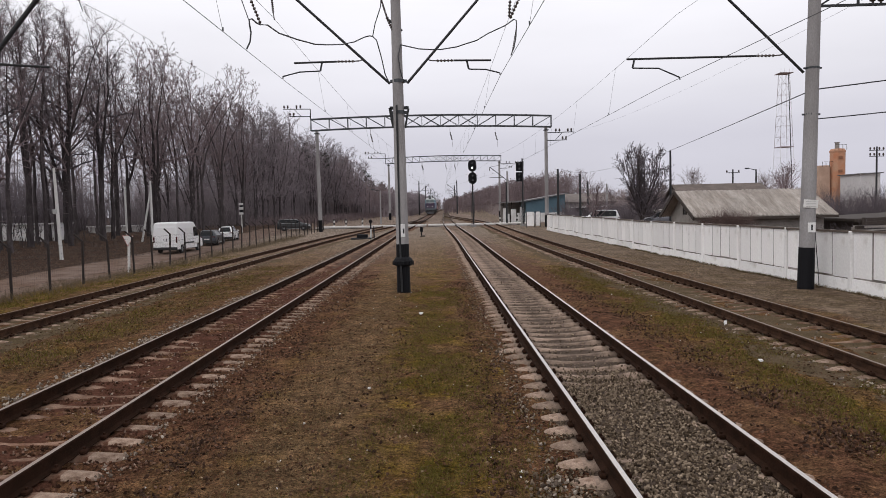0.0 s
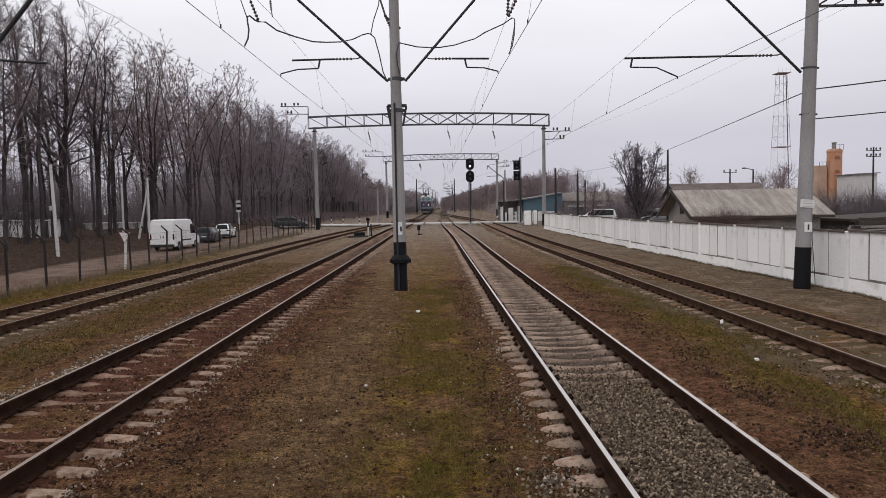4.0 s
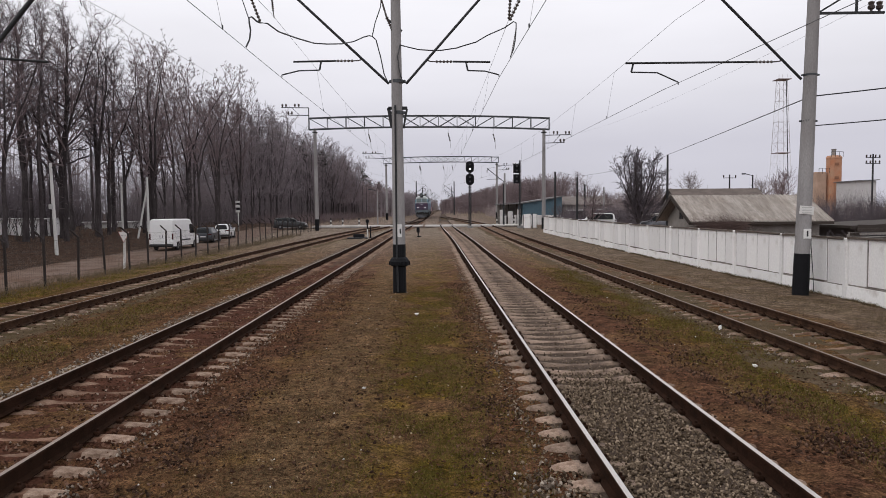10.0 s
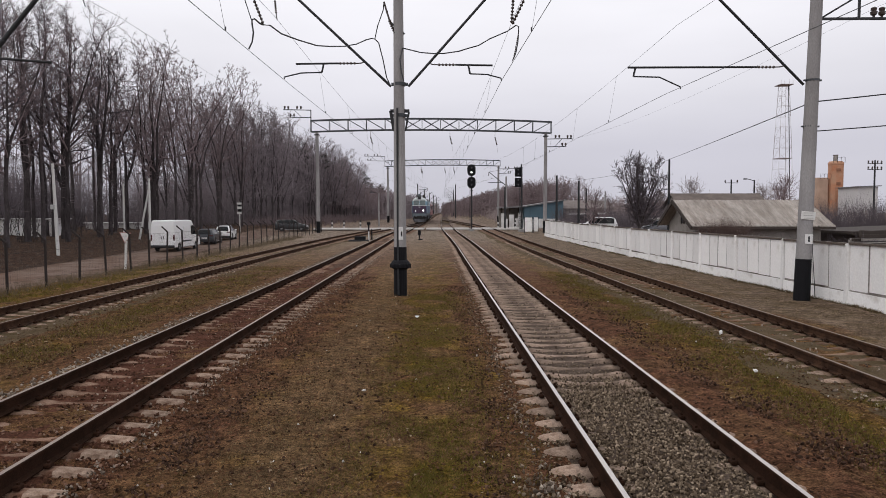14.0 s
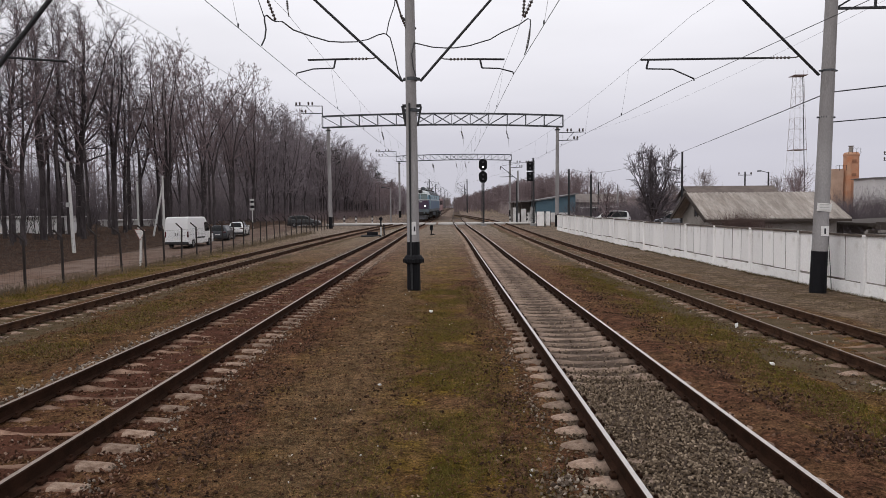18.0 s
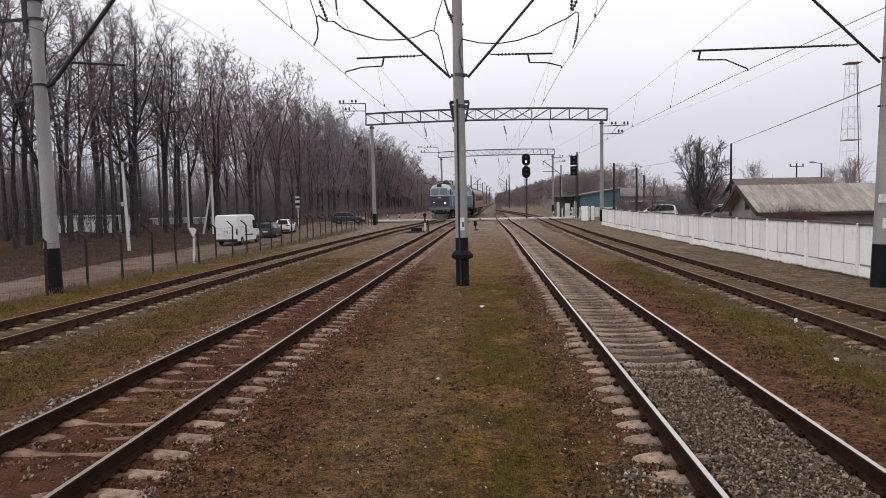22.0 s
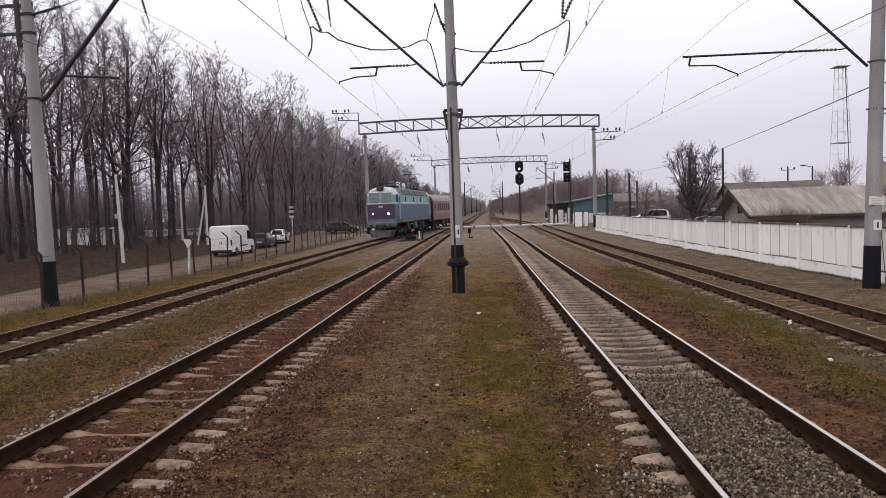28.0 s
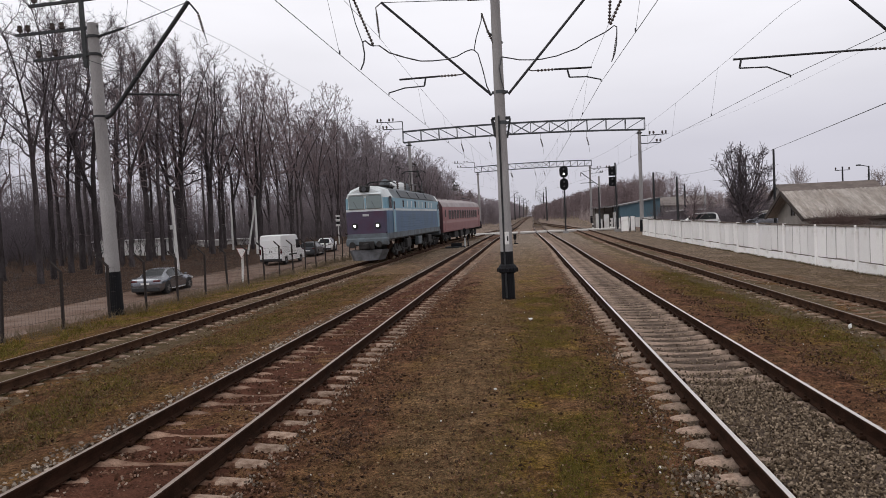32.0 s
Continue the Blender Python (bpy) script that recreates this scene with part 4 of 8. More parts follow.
# ---- portals over the tracks ----
def portal(y, xl, xr, x0, x1, beam_z, beam_h, label, camber=0.3, tilt=0.0, bays=2.3, arms=((1.3, 3.4), (0.38, 2.6)), arms_r=((-0.75, 3.25), (-1.72, 2.5)), lean=(-0.006, 0.003)):
    z0 = rise(y)
    p = thing("portal_gantry", label, "gantry", pose(0, y, z0), "portals over the line")

    def low(x):
        s = (x - x0) / (x1 - x0)
        return beam_z + tilt * s + camber * 4 * s * (1 - s)
    for x, ln in ((xl, lean[0]), (xr, lean[1])):
        me = Mesh()
        top = low(x) + 0.1
        me.tube([(x, 0, 1.4), (x + ln * top, 0, top)], [0.25, 0.19], 14)
        leg = part("leg", me, POLE_CONCRETE, p)
        me = Mesh()
        me.tube([(x, 0, -0.3), (x, 0, 1.4)], [0.27, 0.262], 14)
        part("black_foot", me, TAR, leg)
        me = Mesh()
        me.box((x + ln * top, 0, top - 0.5), (0.62, 0.5, 0.12), bevel=0.02)
        part("head_clamp", me, STEEL, leg)
    d = 0.32
    n = round((x1 - x0) / bays)
    xs = [x0 + (x1 - x0) * i / n for i in range(n + 1)]
    for yy in (-d, d):
        for up in (0, beam_h):
            me = Mesh()
            me.loft([[(x, yy + a, low(x) + up + b) for a, b in ((-0.065, -0.065), (0.065, -0.065), (0.065, 0.065), (-0.065, 0.065))] for x in xs])
            part("chord", me, GALV, p)
    for i, x in enumerate(xs):
        for yy in (-d, d):
            me = Mesh()
            me.bar((x, yy, low(x)), (x, yy, low(x) + beam_h), 0.07)
            part("upright", me, GALV, p)
            if i < n:
                xn = xs[i + 1]
                a, c = (beam_h, 0) if (i < n / 2) else (0, beam_h)
                me = Mesh()
                me.bar((x, yy, low(x) + a), (xn, yy, low(xn) + c), 0.065)
                if n * 0.38 < i < n * 0.62:
                    me.bar((x, yy, low(x) + c), (xn, yy, low(xn) + a), 0.05)
                part("diagonal", me, GALV, p)
        for up in (0, beam_h):
            me = Mesh()
            me.bar((x, -d, low(x) + up), (x, d, low(x) + up), 0.06)
            part("cross_bar", me, GALV, p)
    me = Mesh()
    me.bar((x0, 0, low(x0) + beam_h), (x0, 0, low(x0) + beam_h + arms[0][0]), 0.10)
    part("arm_post", me, STEEL, p)
    for s, xa, rows, z1 in ((-1, x0, arms, low(x0) + beam_h), (1, xr + 0.1, arms_r, low(xr))):
        for k, (dz, ln) in enumerate(rows):
            me = Mesh()
            me.bar((xa, 0, z1 + dz), (xa + s * ln, 0, z1 + dz + 0.06), 0.09)
            if k:
                me.bar((xa + s * ln * 0.42, 0, z1 + dz), (xa + s * ln * 0.78, 0, z1 + rows[0][0]), 0.06)
            part("side_arm", me, STEEL, p)
            for q in (0.36, 0.50, 0.82, 0.95) if k == 0 else (0.80, 0.97):
                me = Mesh()
                pin_insulator(me, (xa + s * ln * q, 0, z1 + dz + 0.1), 1.5)
                part("pin_insulator", me, PORCELAIN, p)
    for key, dx in (("main_west", -0.2), ("main_east", -0.1), ("siding_west", 0), ("siding_east", 0)):
        x = track_x(key, y) + dx
        me = Mesh()
        me.tube([(x, 0, low(x)), (x, 0, low(x) - 0.75)], 0.016, 6)
        insulator(me, (x, 0, low(x) - 0.75), (x + 0.25, 0, low(x) - 1.75), 0.10, 6)
        me.tube([(x + 0.25, 0, low(x) - 1.75), (x + 0.3, 0, low(x) - 2.6)], 0.014, 6)
        part("suspension_insulator", me, PORCELAIN, p)
    return p


portal(88, -14.6, 13.75, -15.4, 14.45, 12.5, 1.38, "tall concrete-legged portal with a grey steel lattice beam over four tracks", 0.32, -0.15)
portal(153, -10.2, 13.7, -10.9, 14.1, 12.05, 1.2, "concrete-legged portal with a lattice beam beyond the crossing", 0.25, 0.1, 1.5, ((1.0, 4.5), (0.0, 3.8)), ((-0.6, 4.2), (-1.6, 2.6)))


# ---- white concrete fence ----
def white_fence():
    fence = thing("concrete_fence", "whitewashed precast concrete panel fence with flaking lower edge", "fence", kind="structure")
    x, y, pitch = 12.15, 5.20, 3.82
    rng = random.Random(17)
    post = Mesh()
    post.box((-0.012, 0, 0.79), (0.17, 0.15, 1.94), bevel=0.015)
    post = post.data("post", WHITEWASH)
    L_ = pitch - 0.16
    back = mat("grimy_whitewash", (0.32, 0.29, 0.27), 0.9, vary=0.3, scale=2.0, fine=18, second=(0.15, 0.13, 0.118))
    pan = Mesh()
    pan.box((0.025, 0, 1.02), (0.05, L_, 1.42))
    pan = pan.data("backing_panel", back)
    caps = []
    for k in range(3):
        me = Mesh()
        n = 14
        me.loft([[(a, -L_ / 2 + L_ * i / n, 1.735 + b + 0.018 * noise.noise(Vector((i * 0.9, k * 7, b * 9)))) for a, b in ((-0.07, -0.03), (0.07, -0.03), (0.07, 0.03), (-0.07, 0.03))] for i in range(n + 1)])
        caps.append(me.data("cap", GRIME))
    sills = []
    for k in range(3):
        me = Mesh()
        n = 20
        me.loft([[(a, -L_ / 2 + L_ * i / n, b if b > 0.2 else -0.10 + 0.22 * max(0.0, noise.noise(Vector((i * 0.7, k * 5, 3))))) for a, b in ((-0.062, 0), (0.04, 0), (0.04, 0.325), (-0.045, 0.325))] for i in range(n + 1)])
        sills.append(me.data("plinth", WHITEWASH))
    foot = Mesh()
    foot.box((0.0, 0, 0.0), (0.09, L_, 0.20))
    foot = foot.data("footing", GRIME)
    # a solid dark strip that fills part of the gap over each plinth
    slot = Mesh()
    slot.box((-0.004, 0, 0.348), (0.012, L_ * 0.46, 0.062))
    slot = slot.data("base_slot", GRIME)
    boards = []
    for w in (0.83, 0.855, 0.875):
        me = Mesh()
        me.box((0.0, 0, 1.045), (0.03, w * L_ / 3.66, 1.33), bevel=0.006)
        boards.append(me.data("board", WHITEWASH))
    while y < 75:
        z = rise(y) + rng.uniform(-0.02, 0.02)
        part("post", post, None, fence, at=pose(x, y, z, rng.uniform(-0.6, 0.6), rng.uniform(-0.8, 0.8), 0))
        m = pose(x, y + pitch / 2, z + rng.uniform(-0.02, 0.02), 0, rng.uniform(-0.6, 0.6), 0)
        p = part("backing_panel", pan, None, fence, at=m)
        for k in range(4):
            c = -L_ / 2 + L_ * (k + 0.5) / 4
            part("board", rng.choice(boards), None, p, at=pose(rng.uniform(-0.006, 0.0), c + rng.uniform(-0.02, 0.02), rng.uniform(-0.035, 0.025), rng.uniform(-0.5, 0.5)))
        part("base_slot", slot, None, fence, "dark strip in the gap over the plinth", at=m @ pose(0, L_ * rng.uniform(-0.26, 0.26), 0))
        part("cap", rng.choice(caps), None, fence, "dark weathered capping", at=m)
        part("plinth", rng.choice(sills), None, fence, at=m)
        part("footing", foot, None, fence, "dark foot of the panel", at=m)
        y += pitch
    return fence


white_fence()


# ---- bare trees ----
BARK = mat("bark", (0.078, 0.066, 0.068), 0.95, vary=0.4, scale=3, fine=18, bump=0.6, stretch=(1, 1, 0.25), second=(0.042, 0.035, 0.036), tint=0.3, spec=0.1)
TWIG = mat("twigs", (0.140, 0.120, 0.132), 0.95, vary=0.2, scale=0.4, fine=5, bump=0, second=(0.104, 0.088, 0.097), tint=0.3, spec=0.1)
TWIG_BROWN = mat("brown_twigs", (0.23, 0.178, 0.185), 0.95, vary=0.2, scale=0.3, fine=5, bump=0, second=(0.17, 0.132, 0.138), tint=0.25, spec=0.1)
# distance haze is mixed into the next three colours: paler, greyer twigs
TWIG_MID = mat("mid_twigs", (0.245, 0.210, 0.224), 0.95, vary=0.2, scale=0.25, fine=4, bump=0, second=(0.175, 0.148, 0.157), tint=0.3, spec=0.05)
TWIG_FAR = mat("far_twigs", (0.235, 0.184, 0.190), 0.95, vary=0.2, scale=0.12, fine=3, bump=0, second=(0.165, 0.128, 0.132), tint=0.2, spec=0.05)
TWIG_PALE_HAZE = mat("pale_haze_twigs", (0.29, 0.24, 0.235), 0.95, vary=0.2, scale=0.1, fine=3, bump=0, second=(0.20, 0.165, 0.162), tint=0.2, spec=0.05)
PINE = mat("pine_needles", (0.040, 0.046, 0.036), 0.9, vary=0.3, scale=0.6, fine=6, bump=0, second=(0.026, 0.028, 0.024), tint=0.2, spec=0.1)


def cones(me, base, mid, tip, r, taper=0.6):
    """Many thin, bent, three-sided twigs at once, each running to a point."""
    base, mid, tip = (np.asarray(v, float) for v in (base, mid, tip))
    r = np.broadcast_to(np.asarray(r, float), (len(base),))[:, None]
    d = tip - base
    d /= np.linalg.norm(d, axis=1, keepdims=True) + 1e-9
    a = np.cross(d, np.where(np.abs(d[:, 1:2]) < 0.9, (0.0, 1.0, 0.0), (1.0, 0.0, 0.0)))
    a /= np.linalg.norm(a, axis=1, keepdims=True) + 1e-9
    b = np.cross(d, a)
    ring = [a * math.cos(w) + b * math.sin(w) for w in (0.0, 2.0944, 4.1888)]
    V = np.stack([base + q * r for q in ring] + [mid + q * r * taper for q in ring] + [tip], 1)
    n = len(me.v)
    me.v.extend(map(tuple, V.reshape(-1, 3).tolist()))
    for i in range(len(base)):
        k = n + 7 * i
        me.f += [(k, k + 1, k + 4, k + 3), (k + 1, k + 2, k + 5, k + 4), (k + 2, k, k + 3, k + 5), (k + 3, k + 4, k + 6), (k + 4, k + 5, k + 6), (k + 5, k + 3, k + 6)]
    me.mi += [me.cur] * (6 * len(base))


def spikes(me, base, tip, r):
    """Straight three-sided twigs, for growth that stays far off."""
    base, tip = np.asarray(base, float), np.asarray(tip, float)
    r = np.broadcast_to(np.asarray(r, float), (len(base),))[:, None]
    d = tip - base
    d /= np.linalg.norm(d, axis=1, keepdims=True) + 1e-9
    a = np.cross(d, np.where(np.abs(d[:, 1:2]) < 0.9, (0.0, 1.0, 0.0), (1.0, 0.0, 0.0)))
    a /= np.linalg.norm(a, axis=1, keepdims=True) + 1e-9
    b = np.cross(d, a)
    V = np.stack([base + (a * math.cos(w) + b * math.sin(w)) * r for w in (0.0, 2.0944, 4.1888)] + [tip], 1)
    n = len(me.v)
    me.v.extend(map(tuple, V.reshape(-1, 3).tolist()))
    for i in range(len(base)):
        k = n + 4 * i
        me.f += [(k, k + 1, k + 3), (k + 1, k + 2, k + 3), (k + 2, k, k + 3)]
    me.mi += [me.cur] * (3 * len(base))


def bough(me, rng, p, d, length, r, n, segs, bend, up, end=0.2):
    """One crooked, tapering branch. Returns the points along it."""
    pts, rad = [p.copy()], [r]
    q = p.copy()
    for i in range(segs):
        d = (d + Vector(rng.normal(0, bend, 3)) + Vector((0, 0, up))).normalized()
        q = q + d * (length / segs)
        pts.append(q.copy())
        rad.append(max(r * (1 - (i + 1) / segs * (1 - end)), 0.004))
    me.tube(pts, rad, n, caps=False)
    return pts


def along(pts, t):
    s = min(max(t, 0.0), 0.9999) * (len(pts) - 1)
    k = int(s)
    return pts[k].lerp(pts[k + 1], s - k), (pts[k + 1] - pts[k]).normalized()


def tree_meshes(seed, h, r, bole, spread, leaders=2, limbs=11, subs=8, twigs=9, tw=0.011, lean=0.02, tuft=False, wide=0.22, low=(64, 28), lift=0.07, far=False):
    """A bare tree: a crooked bole, ascending leaders, curved limbs, side branches and a haze of fine twigs."""
    rng = np.random.default_rng(seed)
    trunk, crown = Mesh(), Mesh()
    hf = h * bole
    bole_pts = [Vector((0, 0, -0.4))]
    for i in range(1, 7):
        bole_pts.append(Vector((lean * hf * i / 6 + rng.normal(0, 0.05), rng.normal(0, 0.05), hf * i / 6)))
    trunk.tube(bole_pts, [r * 1.25] + [r * (1.06 - 0.30 * i / 6) for i in range(1, 7)], 8, caps=False)
    stems = []
    turn = rng.uniform(0, 6.283)
    for k in range(leaders):
        p = bole_pts[-1] if k == 0 else along(bole_pts, rng.uniform(0.62, 0.98))[0]
        a = turn + k * (6.283 / leaders if leaders < 5 else 2.4) + rng.normal(0, 0.4)
        tilt = (0.05 if k == 0 and leaders < 3 else wide) * (rng.uniform(0.7, 1.3) if leaders < 5 else 1.5 * (k + 0.5) / leaders)
        d = Vector((math.cos(a) * math.sin(tilt), math.sin(a) * math.sin(tilt), math.cos(tilt)))
        top = h * rng.uniform(0.86, 1.0) - p.z
        stems.append((bough(trunk, rng, p, d, top, r * (0.78 if leaders == 1 else 0.68) * rng.uniform(0.85, 1.1), 6, 8, 0.075, 0.035, 0.08), r * 0.62))
    tb, tm, tt = [], [], []

    def twig(p, d, ln):
        d = (d + Vector(rng.normal(0, 1.3 if tuft else 0.75, 3)) + Vector((0, 0, 0.0 if tuft else 0.06))).normalized()
        m = p + d * ln * 0.5
        e = (d + Vector(rng.normal(0, 0.25, 3)) + Vector((0, 0, 0.16))).normalized()
        tb.append(p)
        tm.append(m)
        tt.append(m + e * ln * 0.5)

    for pts, r0 in stems:
        az = rng.uniform(0, 6.283)
        for i in range(limbs):
            t = (i + rng.random()) / limbs
            p, ax = along(pts, 0.02 + 0.96 * t)
            az += 2.4 + rng.normal(0, 0.5)
            tilt = radians(low[0] + (low[1] - low[0]) * t ** 0.8) * rng.uniform(0.8, 1.15)
            d = (Vector((math.cos(az) * math.sin(tilt), math.sin(az) * math.sin(tilt), math.cos(tilt))) + ax * 0.15).normalized()
            ln = spread * rng.uniform(0.7, 1.1) * (0.72 + 0.75 * t - 1.12 * t * t)
            lr = max(min(r0 * (1 - 0.75 * t) * 0.72, 0.14), tw * 3.0)
            lp = bough(crown, rng, p, d, ln, lr, 4, 6, 0.20, lift, 0.25)
            for j in range(subs):
                u = 0.15 + 0.85 * (j + rng.random()) / subs
                q, ad = along(lp, u)
                dd = (ad * 0.9 + Vector(rng.normal(0, 0.75, 3)) + Vector((0, 0, 0.15))).normalized()
                sl = ln * rng.uniform(0.28, 0.5) * (1.15 - 0.45 * u) + 0.35
                sp_ = bough(crown, rng, q, dd, sl, max(lr * 0.42, tw * 1.7), 3, 3, 0.26, 0.06, 0.35)
                for _ in range(twigs):
                    w = rng.uniform(0.75, 1.0) if tuft else rng.uniform(0.10, 1.0)
                    p2, d2 = along(sp_, w)
                    twig(p2, d2, rng.uniform(0.15, 0.42) if tuft else rng.uniform(0.3, 0.85) * h / 22)
    for _ in range(10):
        p, ax = along(bole_pts, rng.uniform(0.35, 1.0))
        a = rng.uniform(0, 6.283)
        bough(crown, rng, p, Vector((math.cos(a), math.sin(a), rng.uniform(-0.1, 0.5))).normalized(), rng.uniform(0.8, 2.6), 0.025, 3, 3, 0.25, 0.02)
    if far:
        spikes(crown, tb, tt, tw)
    else:
        cones(crown, tb, tm, tt, tw)
    return trunk, crown


def plant(name, protos, label, x, y, scale, turn, group, category="tree", tall=1.0):
    trunk, crown = protos
    t = thing(name, label, category, pose(x, y, lay(x, y), 0, 0, turn) @ Matrix.Diagonal((scale, scale, scale * tall, 1)), group)
    part("trunk", trunk, None, t)
    part("crown", crown, None, t)
    return t


NEAR_TREES, TUFT_TREES, MID_TREES = [], [], []
for k, (h, r, bole, spread, n) in enumerate(((25, 0.30, 0.34, 6.2, 2), (24, 0.20, 0.44, 4.6, 1), (26, 0.34, 0.30, 6.8, 3), (23.5, 0.18, 0.46, 4.2, 1), (25, 0.26, 0.36, 5.8, 2), (24.5, 0.22, 0.40, 5.0, 2), (24, 0.24, 0.28, 6.0, 2))):
    a, b = tree_meshes(40 + k, h, r, bole, spread, n, 22 if n == 1 else 12, 8, 9, 0.0120, 0.012 * (k % 3 - 1))
    NEAR_TREES.append((a.data("trunk", BARK, True), b.data("crown", TWIG if k % 3 else TWIG_BROWN)))
for k, (h, r, bole, spread, n) in enumerate(((22, 0.19, 0.30, 5.0, 2), (21, 0.17, 0.36, 4.6, 2), (22, 0.20, 0.28, 5.2, 3))):
    a, b = tree_meshes(80 + k, h, r, bole, spread * 1.06, n, 11, 7, 15, 0.014, 0.01, True, far=True)
    TUFT_TREES.append((a.data("trunk", BARK, True), b.data("crown", TWIG_BROWN)))
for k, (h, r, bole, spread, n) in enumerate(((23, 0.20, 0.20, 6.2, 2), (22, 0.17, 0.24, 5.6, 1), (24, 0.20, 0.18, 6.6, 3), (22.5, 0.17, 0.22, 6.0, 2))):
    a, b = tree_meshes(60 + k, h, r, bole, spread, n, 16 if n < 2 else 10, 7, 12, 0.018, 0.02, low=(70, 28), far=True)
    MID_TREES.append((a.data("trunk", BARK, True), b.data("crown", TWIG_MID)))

wood = np.random.default_rng(7)
spots = []
for quota, y0, y1, gap, deep in ((64, 33, 70, 2.8, 30), (54, 68, 160, 3.4, 14), (185, 150, 310, 2.6, 36)):
    count = tries = 0
    while count < quota and tries < 5000:
        tries += 1
        y = y0 + (y1 - y0) * wood.random()
        edge = 36.0 if y < 66 else 32.0 + max(0, 4 - (y - 66) * 0.3)
        x = -edge - wood.random() ** 1.4 * deep + wood.normal(0, 0.5)
        if all((x - a) ** 2 + (y - b) ** 2 > gap * gap for a, b in spots):
            spots.append((x, y))
            count += 1
for i, (x, y) in enumerate(spots):
    front = x > -40
    if 86 < y < 120 and front:
        kind = TUFT_TREES[int(wood.integers(0, 3))]
    elif y < 100:
        kind = NEAR_TREES[int(wood.choice((0, 1, 2, 3, 4, 5, 6, 0, 4, 6)))]
    else:
        kind = MID_TREES[int(wood.integers(0, 4))]
    size, turn, tall = wood.uniform(0.92, 1.04) * (1.12 if kind in TUFT_TREES else (0.98 if y < 135 else 1.04)), wood.uniform(0, 360), wood.uniform(0.94, 1.06)
    if -x > 4 + 0.66 * y and (x < -49 or i % 4 == 0):
        continue  # the wood is thin at its near corner
    plant("bare_tree", kind, "tall bare deciduous tree with a slim dark trunk" if front else "bare tree standing deep in the dark wood", x, y, size, turn, "bare trees of the wood beside the road", tall=tall)
for x, y, k in ((-37.4, 67.5, 1), (-38.6, 73.5, 3), (-41.5, 77.0, 1), (-37.9, 79.5, 3), (-40.0, 64.5, 1)):
    plant("bare_tree", NEAR_TREES[k], "slender straight bare tree at the edge of the wood", x, y, 0.98, 70 * k + 9 * y, "bare trees of the wood beside the road")


def far_wood(name, label, count, xr, yr, hr, seed, base=None, m=None, boughs=26, fine=6, thick=1.0, swell=None):
    """Distant woodland: many bare crowns with rounded tops, joined."""
    rng = np.random.default_rng(seed)
    me = Mesh()
    for _ in range(count):
        x, y = rng.uniform(*xr), rng.uniform(*yr)
        if callable(base):
            x = base(x, y)
        h = rng.uniform(*hr) * (swell(x) if swell else 1.0)
        z = lay(x, y)
        me.tube([(x, y, z - 0.3), (x + rng.normal(0, 0.2), y, z + h * 0.5), (x + rng.normal(0, 0.3), y, z + h * 0.86)], [0.15, 0.10, 0.03], 3, caps=False)
        t = rng.uniform(0.16, 0.88, boughs)
        a = rng.uniform(0, 6.283, boughs)
        p = np.stack([np.full(boughs, x), np.full(boughs, y), z + h * t], 1)
        d = np.stack([np.cos(a), np.sin(a), rng.uniform(0.2, 1.3, boughs)], 1)
        d /= np.linalg.norm(d, axis=1, keepdims=True)
        ln = h * rng.uniform(0.14, 0.26, boughs) * (1.15 - 0.75 * t)
        spikes(me, p, p + d * ln[:, None], 0.045 * thick)
        P, D, L_ = np.repeat(p, fine, 0), np.repeat(d, fine, 0), np.repeat(ln, fine)
        q = P + D * (L_ * rng.uniform(0.25, 1.0, len(P)))[:, None]
        d2 = D + rng.normal(0, 0.65, P.shape) + (0, 0, 0.1)
        d2 /= np.linalg.norm(d2, axis=1, keepdims=True)
        spikes(me, q, q + d2 * (L_ * rng.uniform(0.4, 0.8, len(P)))[:, None], 0.032 * thick)
    return tagged(part(name, me, m or TWIG_FAR), label, "woodland", kind="stuff")


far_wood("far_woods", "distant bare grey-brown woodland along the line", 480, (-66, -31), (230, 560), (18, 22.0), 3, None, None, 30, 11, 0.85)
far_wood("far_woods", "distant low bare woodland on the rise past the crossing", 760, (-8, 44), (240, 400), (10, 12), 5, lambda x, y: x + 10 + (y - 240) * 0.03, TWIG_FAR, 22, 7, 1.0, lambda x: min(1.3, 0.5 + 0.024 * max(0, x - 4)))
far_wood("far_woods", "low hazy trees behind the village roofs", 420, (40, 135), (230, 380), (5, 8.5), 25, None, TWIG_PALE_HAZE, 18, 5)
far_wood("far_woods", "hazy bare woodland closing the end of the line", 360, (-60, 90), (480, 620), (7, 10), 6, None, TWIG_PALE_HAZE, 18, 5, 1.8)
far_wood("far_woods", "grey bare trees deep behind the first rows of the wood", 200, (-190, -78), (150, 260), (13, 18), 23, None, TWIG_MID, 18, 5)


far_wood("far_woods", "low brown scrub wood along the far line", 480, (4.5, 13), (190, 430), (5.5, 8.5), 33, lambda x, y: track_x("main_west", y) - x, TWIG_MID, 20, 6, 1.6)


